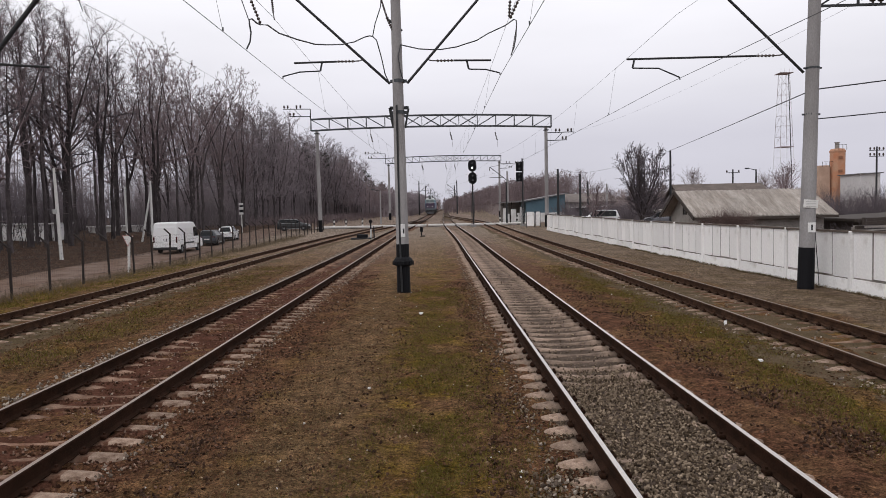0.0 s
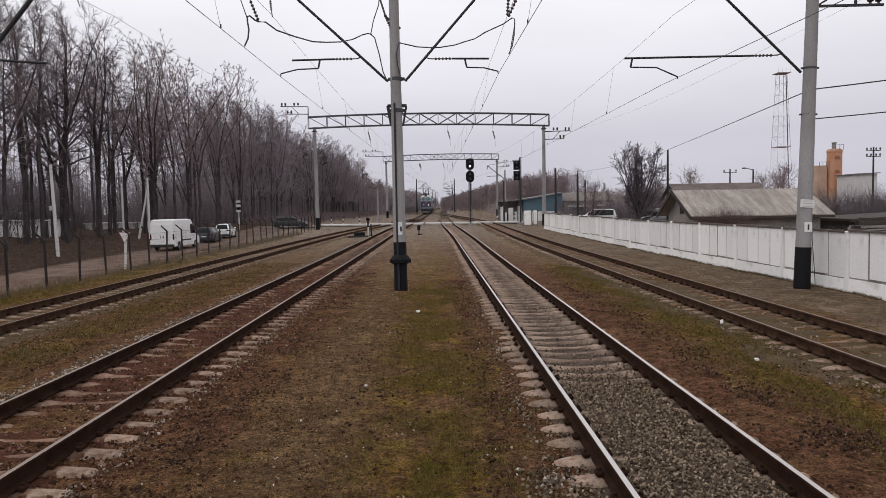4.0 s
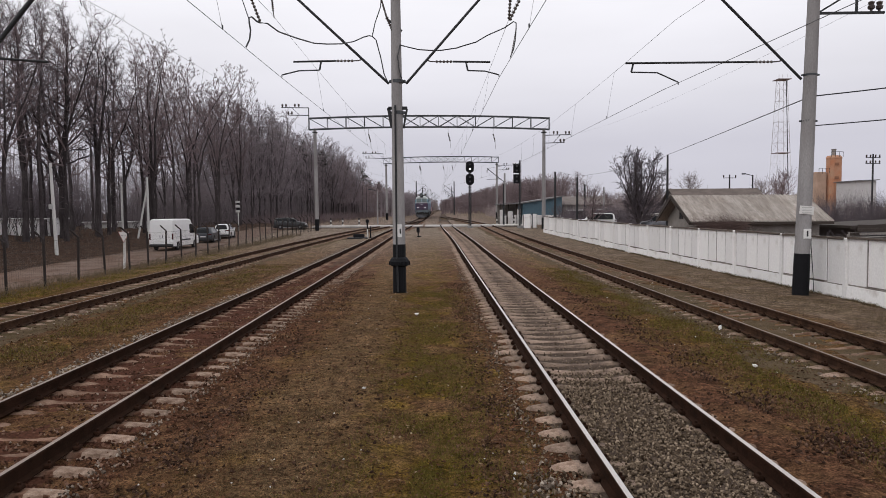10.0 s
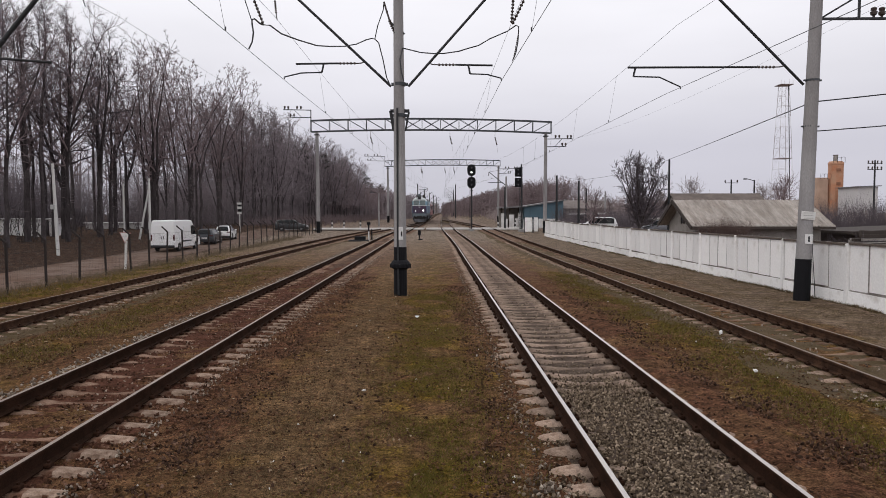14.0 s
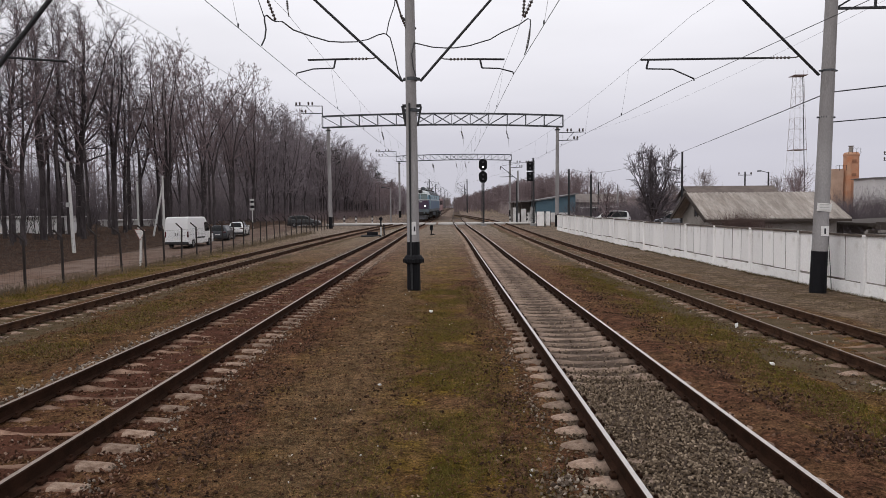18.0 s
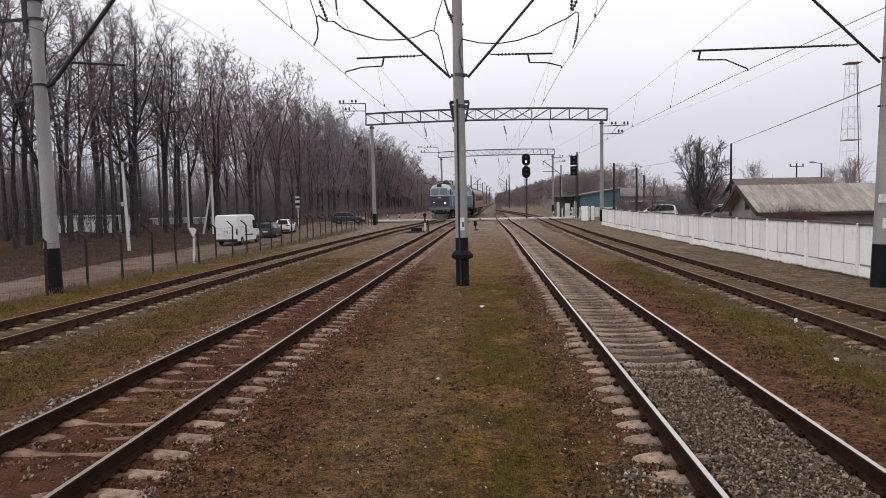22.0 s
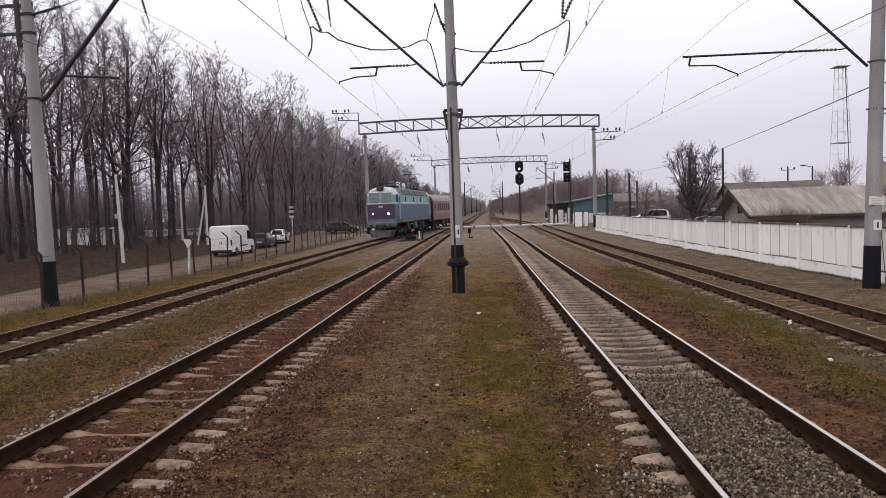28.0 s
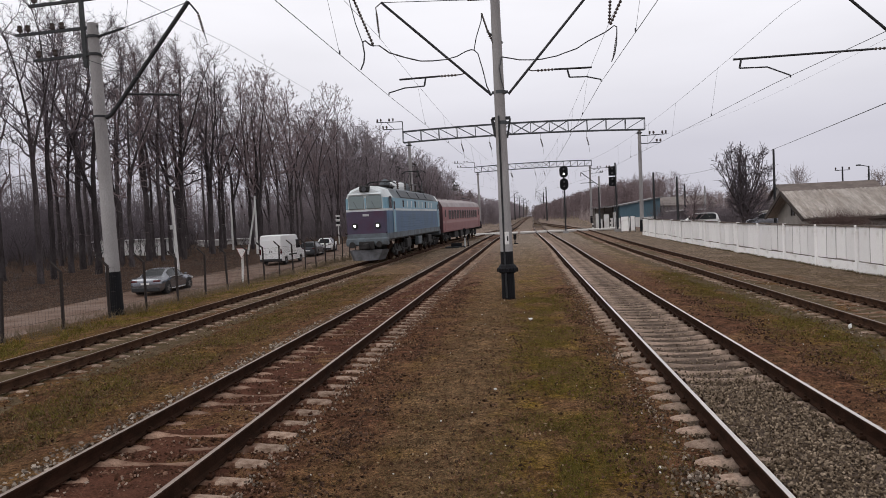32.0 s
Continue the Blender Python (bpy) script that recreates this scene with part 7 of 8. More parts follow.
for k in range(8):
    me = Mesh()
    me.box((13.85 + 0.77 * k, 107.96, rise(110) + 2.2), (0.05, 0.06, 1.5))
    part("sheet_rib", me, BLUE_SHEET, blue)
shed("grey_shed", "long grey shed with a shallow slate roof", 20.6, 28.4, 112, 122, 3.0, 4.2, WALL_GREY, mat("shed_roof", (0.19, 0.16, 0.148), 0.9, vary=0.2, scale=1.0, fine=9, second=(0.13, 0.11, 0.10)), rise(112), ((23.6, 1.5, 0.9, 0.9), (25.6, 1.5, 0.9, 0.9)), gable=True)
shed("low_garage", "low dark garage with a pale flat roof beyond the fence", 18.6, 21.8, 92, 96, 2.15, 2.15, DARK_WOOD, WALL_WHITE, rise(96))
shed("yard_store", "low dark store with a pale sheet roof in the yard", 24.0, 27.0, 79, 82, 1.75, 1.9, DARK_WOOD, WALL_GREY, 0.1)
shed("yard_store", "low grey store beside the bare tree", 28.0, 33.0, 80, 84, 1.9, 1.8, WALL_GREY, DARK_WOOD, 0.1)
shed("village_house", "long brown-roofed house further back in the village", 29.8, 40.3, 84, 92, 2.9, 5.0, WALL_GREY, mat("brown_roof", (0.15, 0.12, 0.108), 0.9, vary=0.2, scale=1.0, fine=9, second=(0.10, 0.08, 0.07)), 0, ((33, 1.6, 1.0, 1.2), (37, 1.6, 1.0, 1.2)), "house", gable=True)
shed("dark_outbuilding", "dark timber outbuilding behind the white fence", 26.5, 36, 44, 50, 1.55, 1.9, DARK_WOOD, DARK_WOOD, -0.2)
# the next house gets the pale wall so that its colour carries the haze
shed("flat_roofed_house", "pale flat-roofed house beside the orange tower", 84.6, 88.6, 140, 147, 7.9, 8.0, PALE_WALL, SHED_ROOF, 0, (), "house")

tower = thing("water_tower", "orange plastered tower with a railed top", "tower")
me = Mesh()
cx, cy, wd = 85.7, 150, 1.30
rings = []
for z, k in ((-0.5, 1.0), (12.9, 1.0), (13.1, 1.05), (13.35, 1.05), (13.75, 0.86)):
    rings.append([(cx + wd * k * a, cy + wd * k * b, z) for a, b in ((-1, -0.55), (-0.55, -1), (0.55, -1), (1, -0.55), (1, 0.55), (0.55, 1), (-0.55, 1), (-1, 0.55))])
me.loft(rings)
part("shaft", me, ORANGE, tower)
me = Mesh()
me.box((82.9, 151, 4.9), (2.4, 2.4, 10.8), bevel=0.08)
part("side_block", me, ORANGE_PALE, tower, "paler plastered side block")
for x0, x1, z0, z1 in ((84.4, 86.9, 13.75, 14.55), (81.8, 84.0, 10.3, 11.0)):
    for k in range(4):
        x = x0 + (x1 - x0) * k / 3
        me = Mesh()
        me.bar((x, 148.7, z0 - 0.4), (x, 148.7, z1), 0.06)
        part("railing_post", me, STEEL, tower)
    me = Mesh()
    me.bar((x0, 148.7, z1), (x1, 148.7, z1), 0.06)
    part("railing", me, STEEL, tower)
me = Mesh()
me.tube([(85.6, 150, 13.6), (85.6, 150, 15.0)], 0.42, 10)
me.tube([(85.6, 150, 15.0), (85.6, 150, 15.15)], 0.55, 10)
part("vent_stack", me, WALL_GREY, tower)
for dz in (11.9, 9.0):
    me = Mesh()
    me.box((85.5, 148.49, dz), (0.9, 0.08, 0.55), bevel=0.02)
    part("vent_panel", me, DARK_ORANGE, tower)

LATTICE_W = mat("lattice_paint", (0.80, 0.79, 0.82), 0.6, 0.0, vary=0.15)
LATTICE_R = mat("lattice_red", (0.33, 0.275, 0.285), 0.6, 0.1, vary=0.15)


def lattice_tower(x, y, h, w0, w1):
    t = thing("lattice_tower", "tall slender red and white lattice mast on the horizon", "lattice tower", pose(x, y, 0))
    n = 13
    def corner(i, k):
        w = w0 + (w1 - w0) * i / n
        return Vector(((k in (1, 2)) * w - w / 2, (k in (2, 3)) * w - w / 2, h * i / n))
    for i in range(n):
        m = LATTICE_R if i in (6, 7, 8, 10, 11, 12) else LATTICE_W
        for k in range(4):
            me = Mesh()
            me.bar(corner(i, k), corner(i + 1, k), 0.11)
            part("leg", me, m, t)
            me = Mesh()
            me.bar(corner(i, k), corner(i + 1, (k + 1) % 4), 0.04)
            me.bar(corner(i + 1, k), corner(i + 1, (k + 1) % 4), 0.055)
            part("brace", me, m, t)
    me = Mesh()
    me.box((0, 0, h), (4.6, 4.6, 0.22))
    pl = part("platform", me, LATTICE_R, t)
    for dx in (-2.1, -0.8, 0.8, 2.1):
        me = Mesh()
        me.tube([(dx, -2.1, h), (dx, -2.1, h + 1.6)], 0.09, 6)
        part("antenna", me, LATTICE_W, pl)
    me = Mesh()
    me.box((0, 0, h * 6 / 13), (4.7, 4.7, 0.25))
    part("lower_platform", me, LATTICE_R, t)
    me = Mesh()
    me.tube([(3.3, 0, 0), (1.6, 0, h)], 0.16, 6)
    part("cable_run", me, STEEL, t)


def timber_stack(x, y, n, seed):
    rng = random.Random(seed)
    st = thing("timber_stack", "dark weathered beams and planks stacked behind the white fence", "timber stack", pose(x, y, 0))
    for k in range(n):
        me = Mesh()
        z = 0.12 + 0.2 * (k // 3)
        a = rng.uniform(-0.15, 0.15)
        me.bar((-3.2 + rng.uniform(-0.4, 0.4), (k % 3) * 0.4, z + a), (3.2 + rng.uniform(-0.8, 0.8), (k % 3) * 0.4 + rng.uniform(-0.1, 0.1), z + rng.uniform(-0.05, 0.05)), rng.uniform(0.10, 0.22), rng.uniform(0.10, 0.18))
        part("beam", me, DARK_WOOD if rng.random() < 0.7 else WALL_GREY, st)


timber_stack(25.0, 36, 24, 5)
timber_stack(21.5, 31, 21, 6)
brush("garden_shrubs", "dark bare brambles over the stacked timber", 150, lambda r: (20 + 11 * r.random(), 33 + 8 * r.random()), (1.0, 2.3), 47, TWIG, 0.5, 0.010)
lattice_tower(123.6, 250, 48, 6.2, 2.6)


def village_pole(x, y, h, label, arms=True, lamp=False, m=None, second=False):
    p = thing("utility_pole", label, "utility pole", pose(x, y, rise(y) * 0.5), "poles in the village")
    me = Mesh()
    me.tube([(0, 0, -0.3), (0, 0, h)], [0.15, 0.10], 9)
    part("shaft", me, m or STEEL, p)
    for za in ((h - 0.5, h - 1.3) if second else (h - 0.5,)) if arms else ():
        me = Mesh()
        me.bar((-1.0, 0, za), (1.0, 0, za), 0.09)
        part("cross_arm", me, STEEL, p)
        for dx in (-0.9, 0.9, -0.35, 0.35) if second else (-0.9, 0.9):
            me = Mesh()
            pin_insulator(me, (dx, 0, za + 0.04), 1.4)
            part("pin_insulator", me, PORCELAIN, p)
    if lamp:
        me = Mesh()
        me.bar((0, 0, h - 0.1), (-1.2, 0, h + 0.2), 0.08)
        part("lamp_arm", me, STEEL, p)
        me = Mesh()
        me.box((-1.3, 0, h + 0.16), (0.55, 0.28, 0.18), bevel=0.04)
        part("lamp_head", me, GALV, p)


village_pole(-9.6, 120, 5.9, "grey street lamp pole beyond the crossing", False, True, POLE_CONCRETE)
village_pole(12.96, 75, 6.6, "dark slim pole behind the fence end", False)
village_pole(15.52, 76, 6.1, "dark wooden pole in the yard", False)
village_pole(19.35, 90, 5.7, "thin dark pole further back in the yard", False)
village_pole(23.0, 95, 5.5, "white-footed pole beside the garage", False, m=POLE_CONCRETE)
village_pole(9.92, 100, 6.2, "thin dark post beside the crossing", False)
village_pole(25.3, 76, 8.4, "tall dark pole beside the bare tree", False)
village_pole(44.3, 105, 7.5, "village pole with a cross arm", True)
village_pole(45.5, 100, 7.2, "village pole with a street light", False, True)
village_pole(59.6, 95, 9.7, "village pole with two cross arms beside the tower", True, second=True)

a, b = tree_meshes(92, 7.6, 0.19, 0.14, 2.6, 10, 13, 9, 13, 0.010, 0.0, wide=0.46, low=(66, 16), lift=0.05)
YARD_TREE = (a.data("trunk", BARK, True), b.data("crown", TWIG))
a, b = tree_meshes(91, 7.8, 0.16, 0.20, 4.4, 1, 40, 7, 6, 0.012, 0.0, low=(68, 10), lift=0.05)
BUSHY = (a.data("trunk", BARK, True), b.data("crown", TWIG_BROWN))
plant("yard_tree", YARD_TREE, "broad rounded bare tree in the yard behind the fence", 21.9, 75, 1.0, 30, "", tall=1.12)
BUSHY_PALE = (BUSHY[0], b.data("crown", TWIG_PALE_HAZE))
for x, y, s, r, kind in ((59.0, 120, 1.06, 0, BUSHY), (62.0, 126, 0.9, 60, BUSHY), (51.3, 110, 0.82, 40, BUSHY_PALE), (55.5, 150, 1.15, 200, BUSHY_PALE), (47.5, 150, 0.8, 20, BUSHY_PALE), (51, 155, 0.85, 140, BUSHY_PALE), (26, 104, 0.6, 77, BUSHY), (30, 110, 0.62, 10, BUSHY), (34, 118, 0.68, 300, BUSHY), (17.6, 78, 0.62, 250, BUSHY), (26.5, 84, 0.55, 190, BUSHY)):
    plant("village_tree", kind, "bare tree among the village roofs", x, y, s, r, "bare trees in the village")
brush("garden_shrubs", "bare reddish garden shrubs behind the fence", 260, lambda r: (17.3 + r.normal(0, 0.55), 41 + 1.6 * r.random()), (1.5, 2.9), 17, mat("shrub_twigs", (0.10, 0.065, 0.058), 0.95, vary=0.2, bump=0), 0.35, 0.007)
brush("garden_shrubs", "dark bare hedge across the yard behind the parked cars", 420, lambda r: (15.5 + 18 * r.random(), 83 + 10 * r.random()), (1.6, 4.2), 57, TWIG, 0.35, 0.018)
brush("garden_shrubs", "tall grey shrubs in front of the orange tower", 420, lambda r: (33.0 + 16 * r.random(), 60 + 8 * r.random()), (2.2, 4.8), 27, TWIG, 0.40, 0.014)
brush("far_scrub", "grey-brown scrub along the line past the crossing", 1500, lambda r: (14 + 75 * r.random(), 122 + 80 * r.random()), (1.5, 4.5), 18, TWIG_PALE_HAZE, 0.3, 0.03)
brush("far_scrub", "grey-brown scrub at the foot of the far wood", 900, lambda r: (-33 + 12 * r.random() ** 2, 118 + 260 * r.random()), (0.8, 2.6), 19, TWIG_FAR, 0.25, 0.025)

for k, (x0, w) in enumerate(((11.0, 0.95), (12.35, 0.55))):
    g = thing("gate_panel", "white sheet panel at the end of the concrete fence", "gate", pose(x0 + w / 2, 86.5 + 1.5 * k, rise(87)), "gate panels at the crossing")
    me = Mesh()
    me.box((0, 0, 1.0), (w, 0.08, 1.75), bevel=0.015)
    part("sheet", me, WHITEWASH, g)
    for d in (-1, 1):
        me = Mesh()
        me.box((d * w / 2, 0, 0.95), (0.07, 0.12, 2.0), bevel=0.01)
        part("post", me, STEEL, g)


# ---- the train ----
LOCO_BLUE = mat("loco_blue", (0.058, 0.118, 0.215), 0.5, vary=0.14, scale=0.8, fine=14, bump=0.05, second=(0.055, 0.105, 0.165), spec=0.5)
LOCO_PALE = mat("loco_pale_blue", (0.17, 0.325, 0.42), 0.5, vary=0.12, scale=0.8, fine=14, bump=0.05, second=(0.185, 0.295, 0.35), spec=0.5)
LOCO_WHITE = mat("loco_white", (0.58, 0.62, 0.63), 0.45, vary=0.08, scale=1.0, fine=14, bump=0.05, second=(0.48, 0.50, 0.51))
LOCO_MAROON = mat("loco_maroon", (0.058, 0.050, 0.088), 0.5, vary=0.12, scale=1.0, fine=14, bump=0.05, second=(0.065, 0.032, 0.062))
LOCO_GREY = mat("loco_skirt_grey", (0.120, 0.145, 0.165), 0.6, vary=0.25, scale=1.5, fine=16, second=(0.065, 0.07, 0.075))
PILOT_GREY = mat("dirty_pilot_grey", (0.100, 0.100, 0.112), 0.7, vary=0.3, scale=2, fine=16, second=(0.042, 0.040, 0.040))
GEAR = mat("greasy_running_gear", (0.022, 0.020, 0.020), 0.75, vary=0.4, scale=2, fine=18)
COACH_RED = mat("coach_red", (0.265, 0.112, 0.112), 0.5, vary=0.12, scale=0.7, fine=12, bump=0.05, second=(0.215, 0.088, 0.090))
COACH_BAND = mat("coach_pale_band", (0.33, 0.19, 0.18), 0.5, vary=0.12, scale=0.7, fine=12, bump=0.05)
COACH_ROOF = mat("coach_roof", (0.34, 0.30, 0.30), 0.7, vary=0.2, scale=0.8, fine=10, second=(0.26, 0.22, 0.22))
COACH_DARK = mat("coach_end_dark", (0.055, 0.022, 0.026), 0.7, vary=0.3, scale=1, fine=12)
LIT = mat("lit_headlamp", (1.0, 0.97, 0.92), 0.3, vary=0.0, bump=0, glow=9.0)
DARK_VENT = mat("dark_roof_window", (0.035, 0.042, 0.048), 0.5, vary=0.3, scale=1.2, fine=10, bump=0.1, spec=0.2)
CHROME = mat("dull_chrome", (0.55, 0.55, 0.56), 0.3, 0.8, vary=0.1, bump=0)
STEEL_BALL = mat("pale_equipment", (0.55, 0.56, 0.57), 0.45, vary=0.15)


def swept(rings, mats_of):
    """A body lofted over mirrored half outlines; the ends are closed in bands. mats_of(ring, band) gives the slot."""
    me = Mesh()
    full = []
    for y, half in rings:
        full.append([(x, y, z) for x, z in half] + [(-x, y, z) for x, z in half[::-1]])
    n = len(full[0])
    m = len(rings[0][1])
    for r in full:
        me.v.extend(r)
    for i in range(len(full) - 1):
        for k in range(n - 1):
            me.f.append((i * n + k, i * n + k + 1, (i + 1) * n + k + 1, (i + 1) * n + k))
            b = k if k < m else n - 2 - k
            me.mi.append(mats_of(i, min(b, m - 2)))
    for i, flip in ((0, False), (len(full) - 1, True)):
        for k in range(m - 1):
            q = (i * n + k, i * n + k + 1, i * n + n - 2 - k, i * n + n - 1 - k)
            me.f.append(q[::-1] if flip else q)
            me.mi.append(mats_of(-1 if i == 0 else len(full), k))
    return me


def bogie(parent, y, axles, base, r):
    me = Mesh()
    for s in (-1, 1):
        me.box((s * 1.08, y, 0.82), (0.16, base + 1.3, 0.34), bevel=0.04)
        for k in range(axles):
            yy = y - base / 2 + base * k / (axles - 1)
            me.box((s * 1.14, yy, 0.66), (0.26, 0.36, 0.36), bevel=0.05)
            for d in (-0.36, 0.36):
                me.tube([(s * 1.16, yy + d, 0.82), (s * 1.16, yy + d, 1.2)], 0.11, 8)
    me.box((0, y, 0.9), (2.0, 0.6, 0.4), bevel=0.05)
    bg = part("bogie", me, GEAR, parent)
    for k in range(axles):
        yy = y - base / 2 + base * k / (axles - 1)
        me = Mesh()
        for s in (-1, 1):
            me.tube([(s * 0.73, yy, r + 0.18), (s * 0.86, yy, r + 0.18)], r, 24)
            me.tube([(s * 0.70, yy, r + 0.18), (s * 0.73, yy, r + 0.18)], r + 0.028, 24)
        me.tube([(-0.8, yy, r + 0.18), (0.8, yy, r + 0.18)], 0.09, 10)
        part("wheelset", me, RUST, bg)


def locomotive():
    lo = thing("electric_locomotive", "blue electric locomotive with a dark violet front and lit headlamps", "locomotive")
    H = 11.0
    def half(w, top=0.0):
        return [(1.28 * w, 1.52), (1.475 * w, 1.62), (1.475 * w, 1.98), (1.475 * w, 3.36), (1.475 * w, 3.50), (1.455 * w, 4.18), (1.12 * w, 4.72 - top), (0.55 * w, 4.93 - top), (0, 4.98 - top)]
    sec = [(-H, half(0.83, 0.20)), (-H + 0.14, half(0.895, 0.10)), (-H + 0.5, half(0.945, 0.03)), (-H + 1.7, half(0.995)), (-7.6, half(1)), (-4, half(1)), (0, half(1)), (4, half(1)), (7.6, half(1)), (H - 1.7, half(0.995)), (H - 0.5, half(0.945, 0.03)), (H - 0.14, half(0.895, 0.10)), (H, half(0.83, 0.20))]
    last = len(sec) - 1
    def slot(i, k):
        nose = i < 1 or i >= last - 1
        if k <= 1:
            return 5
        if k == 2:
            return 2 if nose else 0
        if k == 3:
            return 3
        if k == 4:
            return 1
        return 3 if (i < 3 or i >= last - 3) else 4
    part("body", swept(sec, slot), [LOCO_BLUE, LOCO_PALE, LOCO_MAROON, LOCO_WHITE, LOCO_GREY, LOCO_GREY], lo)
    for s in (-1, 1):
        # both cab fronts
        for dx in (-0.58, 0.58):
            me = Mesh()
            me.box((dx * 1.0, s * (H - 0.02), 3.92), (1.10, 0.12, 0.92), bevel=0.06)
            fr = part("windscreen_frame", me, LOCO_WHITE, lo)
            me = Mesh()
            me.box((dx * 1.0, s * (H + 0.035), 3.92), (1.00, 0.06, 0.82), bevel=0.06)
            part("windscreen", me, mat("loco_glass", (0.16, 0.205, 0.205), 0.12, vary=0.1, bump=0, spec=0.9) if "loco_glass" not in MATS else MATS["loco_glass"], fr)
            me = Mesh()
            me.bar((dx - 0.1, s * (H + 0.07), 3.5), (dx + 0.15, s * (H + 0.07), 3.95), 0.02)
            part("wiper", me, GEAR, fr)
            me = Mesh()
            me.tube([(dx * 1.28, s * (H - 0.06), 2.47), (dx * 1.28, s * (H + 0.07), 2.47)], [0.21, 0.19], 18)
            hl = part("headlamp_bezel", me, GEAR, lo)
            me = Mesh()
            me.tube([(dx * 1.28, s * (H + 0.072), 2.47), (dx * 1.28, s * (H + 0.085), 2.47)], 0.092 if dx * s < 0 else 0.062, 16)
            part("headlamp", me, LIT if s > 0 else HEAD, hl)
            me = Mesh()
            me.tube([(dx * 1.5, s * (H - 0.05), 1.32), (dx * 1.5, s * (H + 0.36), 1.32)], 0.10, 10)
            me.tube([(dx * 1.5, s * (H + 0.36), 1.32), (dx * 1.5, s * (H + 0.42), 1.32)], 0.19, 16)
            part("buffer", me, GEAR, lo)
        me = Mesh()
        me.box((0, s * (H - 0.12), 4.74), (0.66, 0.5, 0.40), bevel=0.08)
        sp_ = part("roof_headlamp_case", me, GEAR, lo)
        me = Mesh()
        me.tube([(0, s * (H + 0.2), 4.72), (0, s * (H + 0.22), 4.72)], 0.15, 14)
        part("roof_headlamp", me, LAMP_LENS, sp_)
        me = Mesh()
        me.prism([(s * (H - 0.35), 4.40), (s * (H + 0.12), 4.40), (s * (H + 0.05), 4.48), (s * (H - 0.35), 4.52)], -1.10, 1.10, "x")
        part("roof_brow", me, LOCO_WHITE, lo)
        me = Mesh()
        me.box((0, s * (H + 0.0), 3.12), (0.42, 0.06, 0.14), bevel=0.02)
        part("nose_badge", me, CHROME, lo, "plain pale nose badge")
        me = Mesh()
        me.box((0, s * (H - 0.12), 2.0), (2.6, 0.16, 0.13), bevel=0.03)
        part("nose_stripe", me, GEAR, lo)
        me = Mesh()
        me.box((0, s * (H - 0.15), 1.48), (2.75, 0.45, 0.50), bevel=0.08)
        part("buffer_beam", me, LOCO_GREY, lo)
        me = Mesh()
        me.box((0, s * (H + 0.2), 1.22), (0.36, 0.7, 0.34), bevel=0.05)
        part("coupler", me, GEAR, lo)
        me = Mesh()
        me.box((0, s * (H + 0.08), 1.26), (1.0, 0.12, 0.5), bevel=0.04)
        part("coupler_pocket", me, GEAR, lo)
        me = Mesh()
        ys_ = s * (H - 0.25)
        me.loft([[(-1.05, ys_, 0.36), (-1.32, ys_ - s * 0.25, 0.98), (1.32, ys_ - s * 0.25, 0.98), (1.05, ys_, 0.36)], [(-0.72, ys_ + s * 0.5, 0.34), (-1.02, ys_ + s * 0.38, 0.98), (1.02, ys_ + s * 0.38, 0.98), (0.72, ys_ + s * 0.5, 0.34)]])
        part("pilot", me, PILOT_GREY, lo)
        # cab sides
        for x in (-1, 1):
            me = Mesh()
            me.box((x * 1.435, s * (H - 0.85), 3.88), (0.06, 0.62, 0.74), bevel=0.02)
            part("cab_side_window", me, PANE, lo)
            me = Mesh()
            me.box((x * 1.475, s * (H - 1.75), 2.98), (0.03, 0.72, 2.0), bevel=0.012)
            d = part("cab_door", me, LOCO_PALE, lo)
            me = Mesh()
            me.box((x * 1.48, s * (H - 1.75), 3.7), (0.03, 0.42, 0.5), bevel=0.01)
            part("door_window", me, PANE, d)
            me = Mesh()
            me.bar((x * 1.53, s * (H - 1.33), 2.0), (x * 1.53, s * (H - 1.33), 3.4), 0.03)
            part("handrail", me, CHROME, lo)
    for x in (-1, 1):
        for k in range(4):
            y = 5.4 - 3.6 * k
            me = Mesh()
            a, b = (x * 1.448, 4.23), (x * 1.15, 4.69)
            me.loft([[(a[0], y - 1.55, a[1]), (b[0], y - 1.55, b[1]), (b[0] * 1.03, y - 1.55, b[1] + 0.03), (a[0] * 1.02, y - 1.55, a[1] + 0.03)], [(a[0], y + 1.55, a[1]), (b[0], y + 1.55, b[1]), (b[0] * 1.03, y + 1.55, b[1] + 0.03), (a[0] * 1.02, y + 1.55, a[1] + 0.03)]])
            part("roof_window", me, DARK_VENT, lo)
        for k in range(9):
            me = Mesh()
            me.box((x * 1.468, 6.2 - 1.5 * k, 3.82), (0.035, 0.42 if k % 3 == 0 else 0.30, 0.46), bevel=0.02)
            part("side_window", me, PANE if k % 3 == 0 else LOCO_WHITE, lo)
        for k in range(7):
            me = Mesh()
            me.box((x * 1.476, 0, 2.12 + 0.17 * k), (0.022, 14.6, 0.03), bevel=0.008)
            part("body_rib", me, LOCO_BLUE, lo)
        for k in range(3):
            me = Mesh()
            me.box((x * 1.30, 4.5 - 4.5 * k, 1.15), (0.3, 1.5, 0.62), bevel=0.05)
            part("underframe_box", me, LOCO_GREY if k == 1 else GEAR, lo)
    for y in (5.7, -5.7):
        bogie(lo, y, 3, 4.6, 0.62)
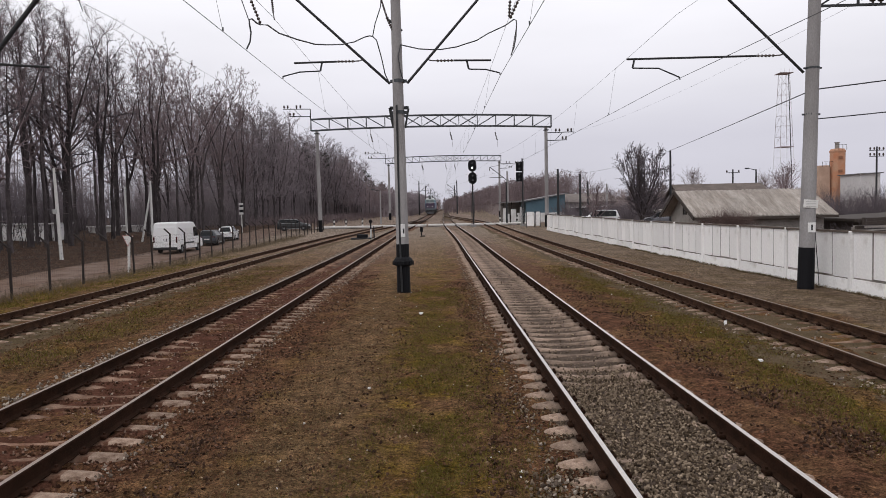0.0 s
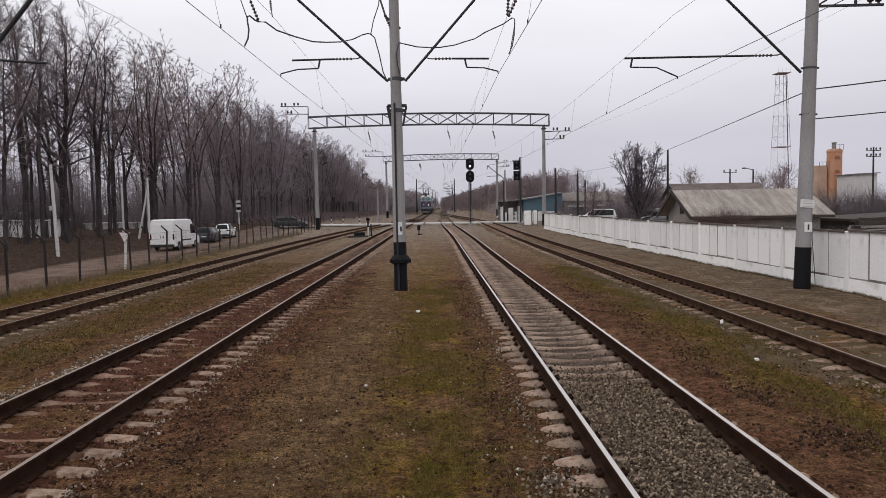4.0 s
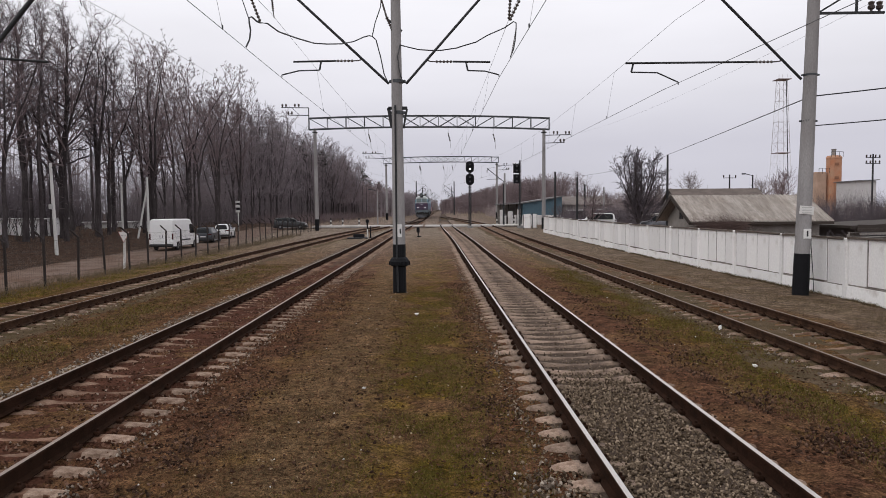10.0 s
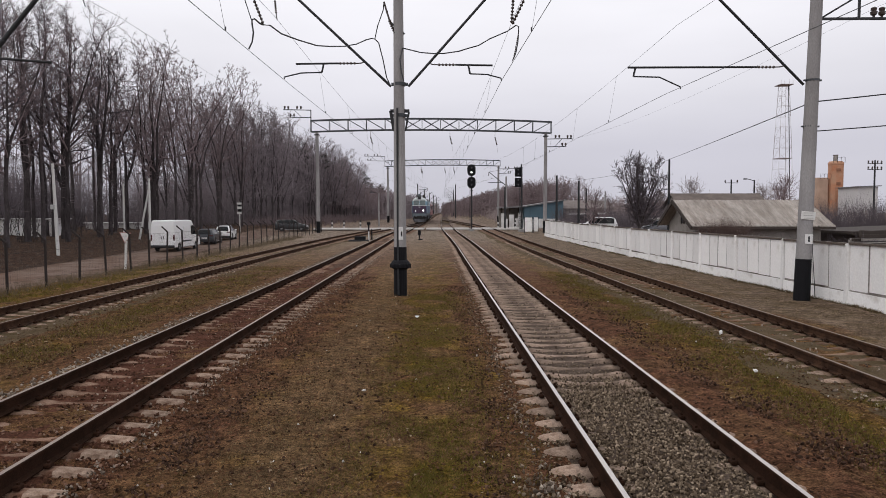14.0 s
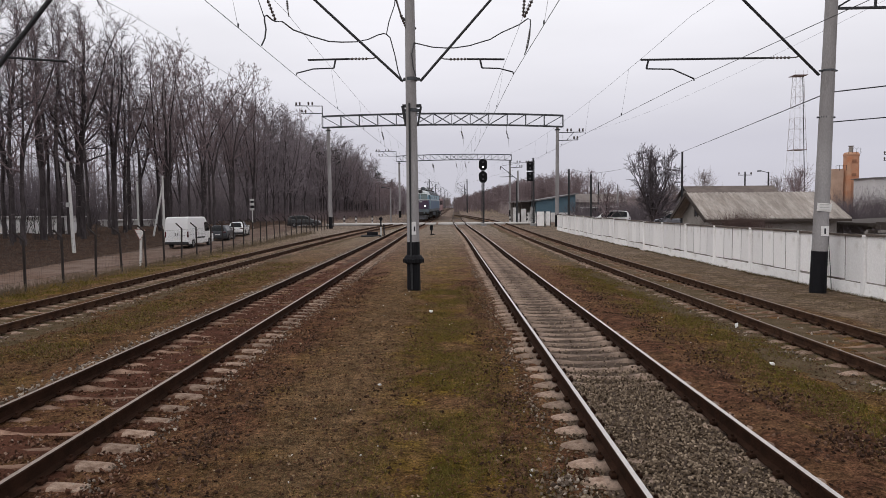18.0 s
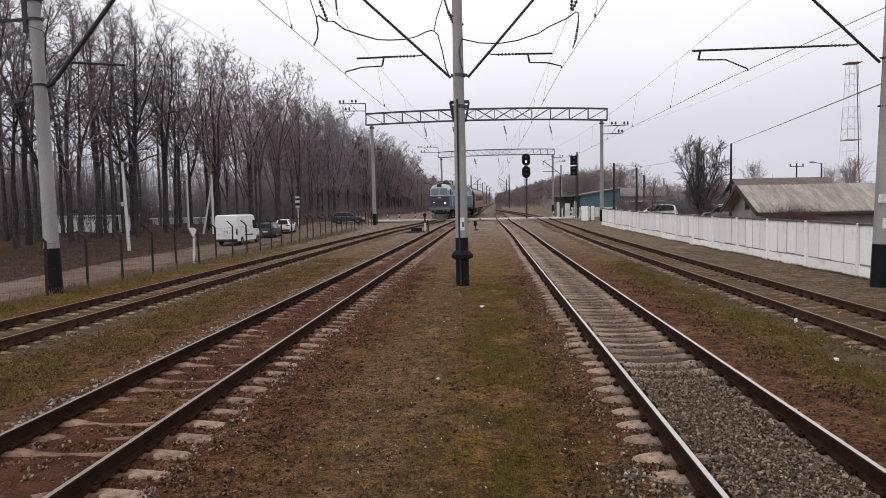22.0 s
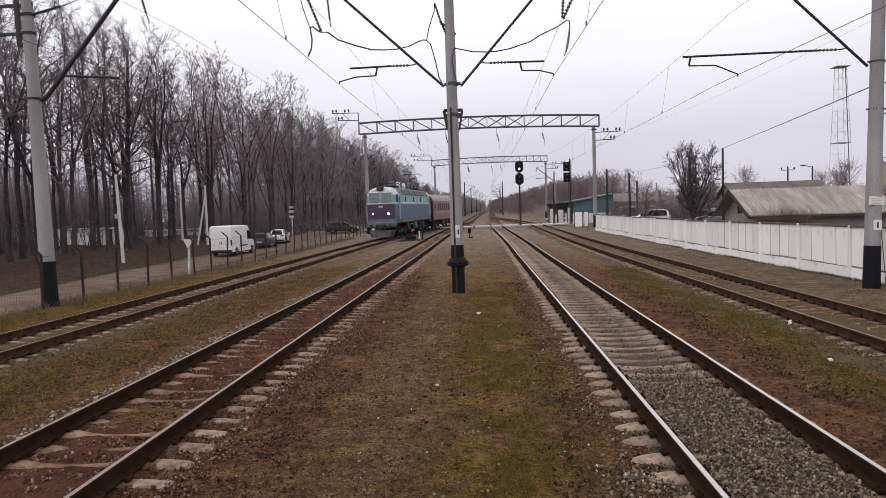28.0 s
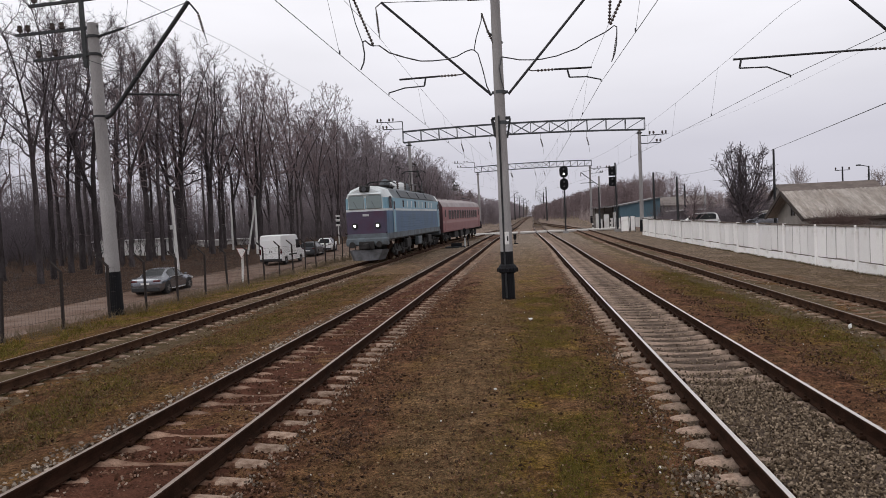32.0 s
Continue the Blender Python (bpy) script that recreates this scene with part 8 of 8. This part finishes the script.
    # roof gear
    for y in (6.3, -6.3):
        me = Mesh()
        me.box((0, y, 5.05), (1.5, 1.9, 0.14), bevel=0.03)
        for x in (-0.6, 0.6):
            for d in (-0.7, 0.7):
                me.tube([(x, y + d, 4.85), (x, y + d, 5.05)], 0.07, 8)
        pb = part("pantograph_base", me, GEAR, lo)
        up = y < 0
        top, knee = (6.75, 5.9) if up else (5.35, 5.22)
        for x in (-0.55, 0.55):
            for s2 in (-1, 1):
                me = Mesh()
                me.tube([(x, y + s2 * 0.2, 5.12), (x * 0.9, y + s2 * (0.9 if up else 1.25), knee), (x * 0.6, y, top)], 0.03, 6)
                part("pantograph_arm", me, STEEL, pb)
        me = Mesh()
        for d in (-0.15, 0.15):
            me.tube([(-1.05, y + d, top - 0.15), (-0.75, y + d, top + 0.03), (0.75, y + d, top + 0.03), (1.05, y + d, top - 0.15)], 0.03, 6)
        part("collector_head", me, STEEL, pb)
    for y, m, r in ((3.8, LOCO_GREY, 0.38), (1.0, STEEL_BALL, 0.42), (-1.6, STEEL_BALL, 0.40), (-3.4, LOCO_GREY, 0.38)):
        me = Mesh()
        me.tube([(0.3, y, 4.85), (0.3, y, 5.05), (0.3, y, 5.3), (0.3, y, 5.55), (0.3, y, 5.68)], [r * 0.7, r, r * 1.08, r * 0.8, r * 0.3], 14)
        part("roof_reservoir", me, m, lo)
        me = Mesh()
        insulator(me, (-0.5, y - 0.6, 4.9), (-0.5, y - 0.6, 5.5), 0.11, 4)
        part("roof_insulator", me, PORCELAIN, lo)
    me = Mesh()
    me.tube([(-0.5, 6, 5.55), (-0.5, 0, 5.5), (-0.5, -6, 5.55)], 0.03, 6)
    part("roof_busbar", me, STEEL, lo)
    return lo


def coach():
    co = thing("passenger_coach", "dark red passenger coach with a pale band along the windows", "railway coach")
    H = 12.0
    def half(w):
        return [(1.3 * w, 1.30), (1.53 * w, 1.38), (1.53 * w, 2.18), (1.53 * w, 2.42), (1.53 * w, 3.42), (1.52 * w, 3.72), (1.30 * w, 4.12), (0.75 * w, 4.42), (0, 4.52)]
    sec = [(-H, half(0.97)), (-H + 0.1, half(1)), (-6, half(1)), (0, half(1)), (6, half(1)), (H - 0.1, half(1)), (H, half(0.97))]
    part("body", swept(sec, lambda i, k: 3 if i in (-1, 7) else (2 if k >= 5 else (1 if k == 2 else 0))), [COACH_RED, COACH_BAND, COACH_ROOF, COACH_DARK], co)
    for x in (-1, 1):
        for k in range(12):
            y = 8.6 - 1.56 * k
            me = Mesh()
            me.box((x * 1.532, y, 2.98), (0.03, 1.06, 0.86), bevel=0.02)
            fr = part("window_frame", me, COACH_DARK, co)
            me = Mesh()
            me.box((x * 1.548, y, 2.98), (0.02, 0.94, 0.74), bevel=0.015)
            part("pane", me, PANE, fr)
        for y in (10.9, -10.9):
            me = Mesh()
            me.box((x * 1.532, y, 2.55), (0.03, 0.85, 2.1), bevel=0.015)
            d = part("door", me, COACH_RED, co)
            me = Mesh()
            me.box((x * 1.55, y, 3.1), (0.02, 0.5, 0.7), bevel=0.01)
            part("door_window", me, PANE, d)
        for k in range(9):
            me = Mesh()
            me.box((x * 1.532, 0, 1.5 + 0.075 * k), (0.02, 20.6, 0.025), bevel=0.006)
            part("body_rib", me, COACH_RED, co)
        for k, (y, ln) in enumerate(((4.5, 2.2), (1.2, 1.6), (-2.6, 2.8))):
            me = Mesh()
            me.box((x * 1.05, y, 0.98), (0.7, ln, 0.62), bevel=0.06)
            part("underframe_box", me, GEAR, co)
    for s in (-1, 1):
        me = Mesh()
        me.box((0, s * (H + 0.22), 2.75), (1.25, 0.44, 2.35), bevel=0.1)
        part("gangway_bellows", me, GEAR, co)
        me = Mesh()
        me.box((0, s * (H + 0.4), 1.2), (0.34, 0.8, 0.3), bevel=0.05)
        part("coupler", me, GEAR, co)
        me = Mesh()
        me.box((0, s * (H - 0.1), 1.22), (2.9, 0.3, 0.28), bevel=0.04)
        part("end_sill", me, GEAR, co)
    for y in (-8.5, 8.5):
        bogie(co, y, 2, 2.4, 0.475)
    for k in range(6):
        me = Mesh()
        me.box((0.35, 8.5 - 3.4 * k, 4.53), (0.5, 0.5, 0.22), bevel=0.06)
        part("roof_vent", me, COACH_ROOF, co)
    return co


LOCO = locomotive()
COACH = coach()


def stretch_parts(vehicle, m):
    """Brings a vehicle's meshes to its true width and height."""
    for ob in vehicle.children_recursive:
        ob.data.transform(m)


stretch_parts(LOCO, Matrix.Diagonal((1.02, 1, 1.045, 1)))
stretch_parts(COACH, Matrix.Diagonal((1.0, 1, 1.05, 1)))


# ---- motion ----
FRONT = [(0, 207.0), (3, 190.8), (6, 175.3), (9, 160.3), (12, 145.7), (14.5, 133.6), (17, 121.6), (21, 102.2), (22.5, 94.8), (24, 87.3), (25.5, 79.7), (27.5, 69.2), (29, 60.9), (30.5, 52.5), (32, 43.8)]


def route(y):
    """The train leaves the main track over the points and runs into the siding."""
    x = track_x("siding_west" if y < 134 else "main_west", y)
    return Vector((x, y, rise(y)))


def on_rails(y, reach):
    """Pose of a vehicle, facing the camera, whose bogies stand at y - reach and y + reach."""
    a, b = route(y - reach), route(y + reach)
    d = a - b
    m = d.to_track_quat("Y", "Z").to_matrix().to_4x4()
    return Matrix.Translation((a + b) / 2) @ m


def motions():
    """All that moves: the train and the car on the road."""
    fit_y = np.polyfit([t for t, _ in FRONT], [y for _, y in FRONT], 3)
    ts = [k * 0.5 for k in range(65)]
    walk(LOCO, [(t, on_rails(float(np.polyval(fit_y, t)) + 11.05, 5.6)) for t in ts])
    walk(COACH, [(t, on_rails(float(np.polyval(fit_y, t)) + 22.1 + 0.95 + 12.0, 8.5)) for t in ts])
    car = [(0, -21.4, -92, 0), (27, -21.3, 17.2, 0), (29, -21.3, 26.1, 0), (29.5, -21.3, 28.4, 0), (30, -21.4, 31.0, 1), (31, -21.6, 34.8, 2), (32, -22.1, 39.2, 4)]
    walk(SILVER, [(t, pose(x, y, road_z(y) + 0.015, 0, 0, a)) for t, x, y, a in car])


motions()
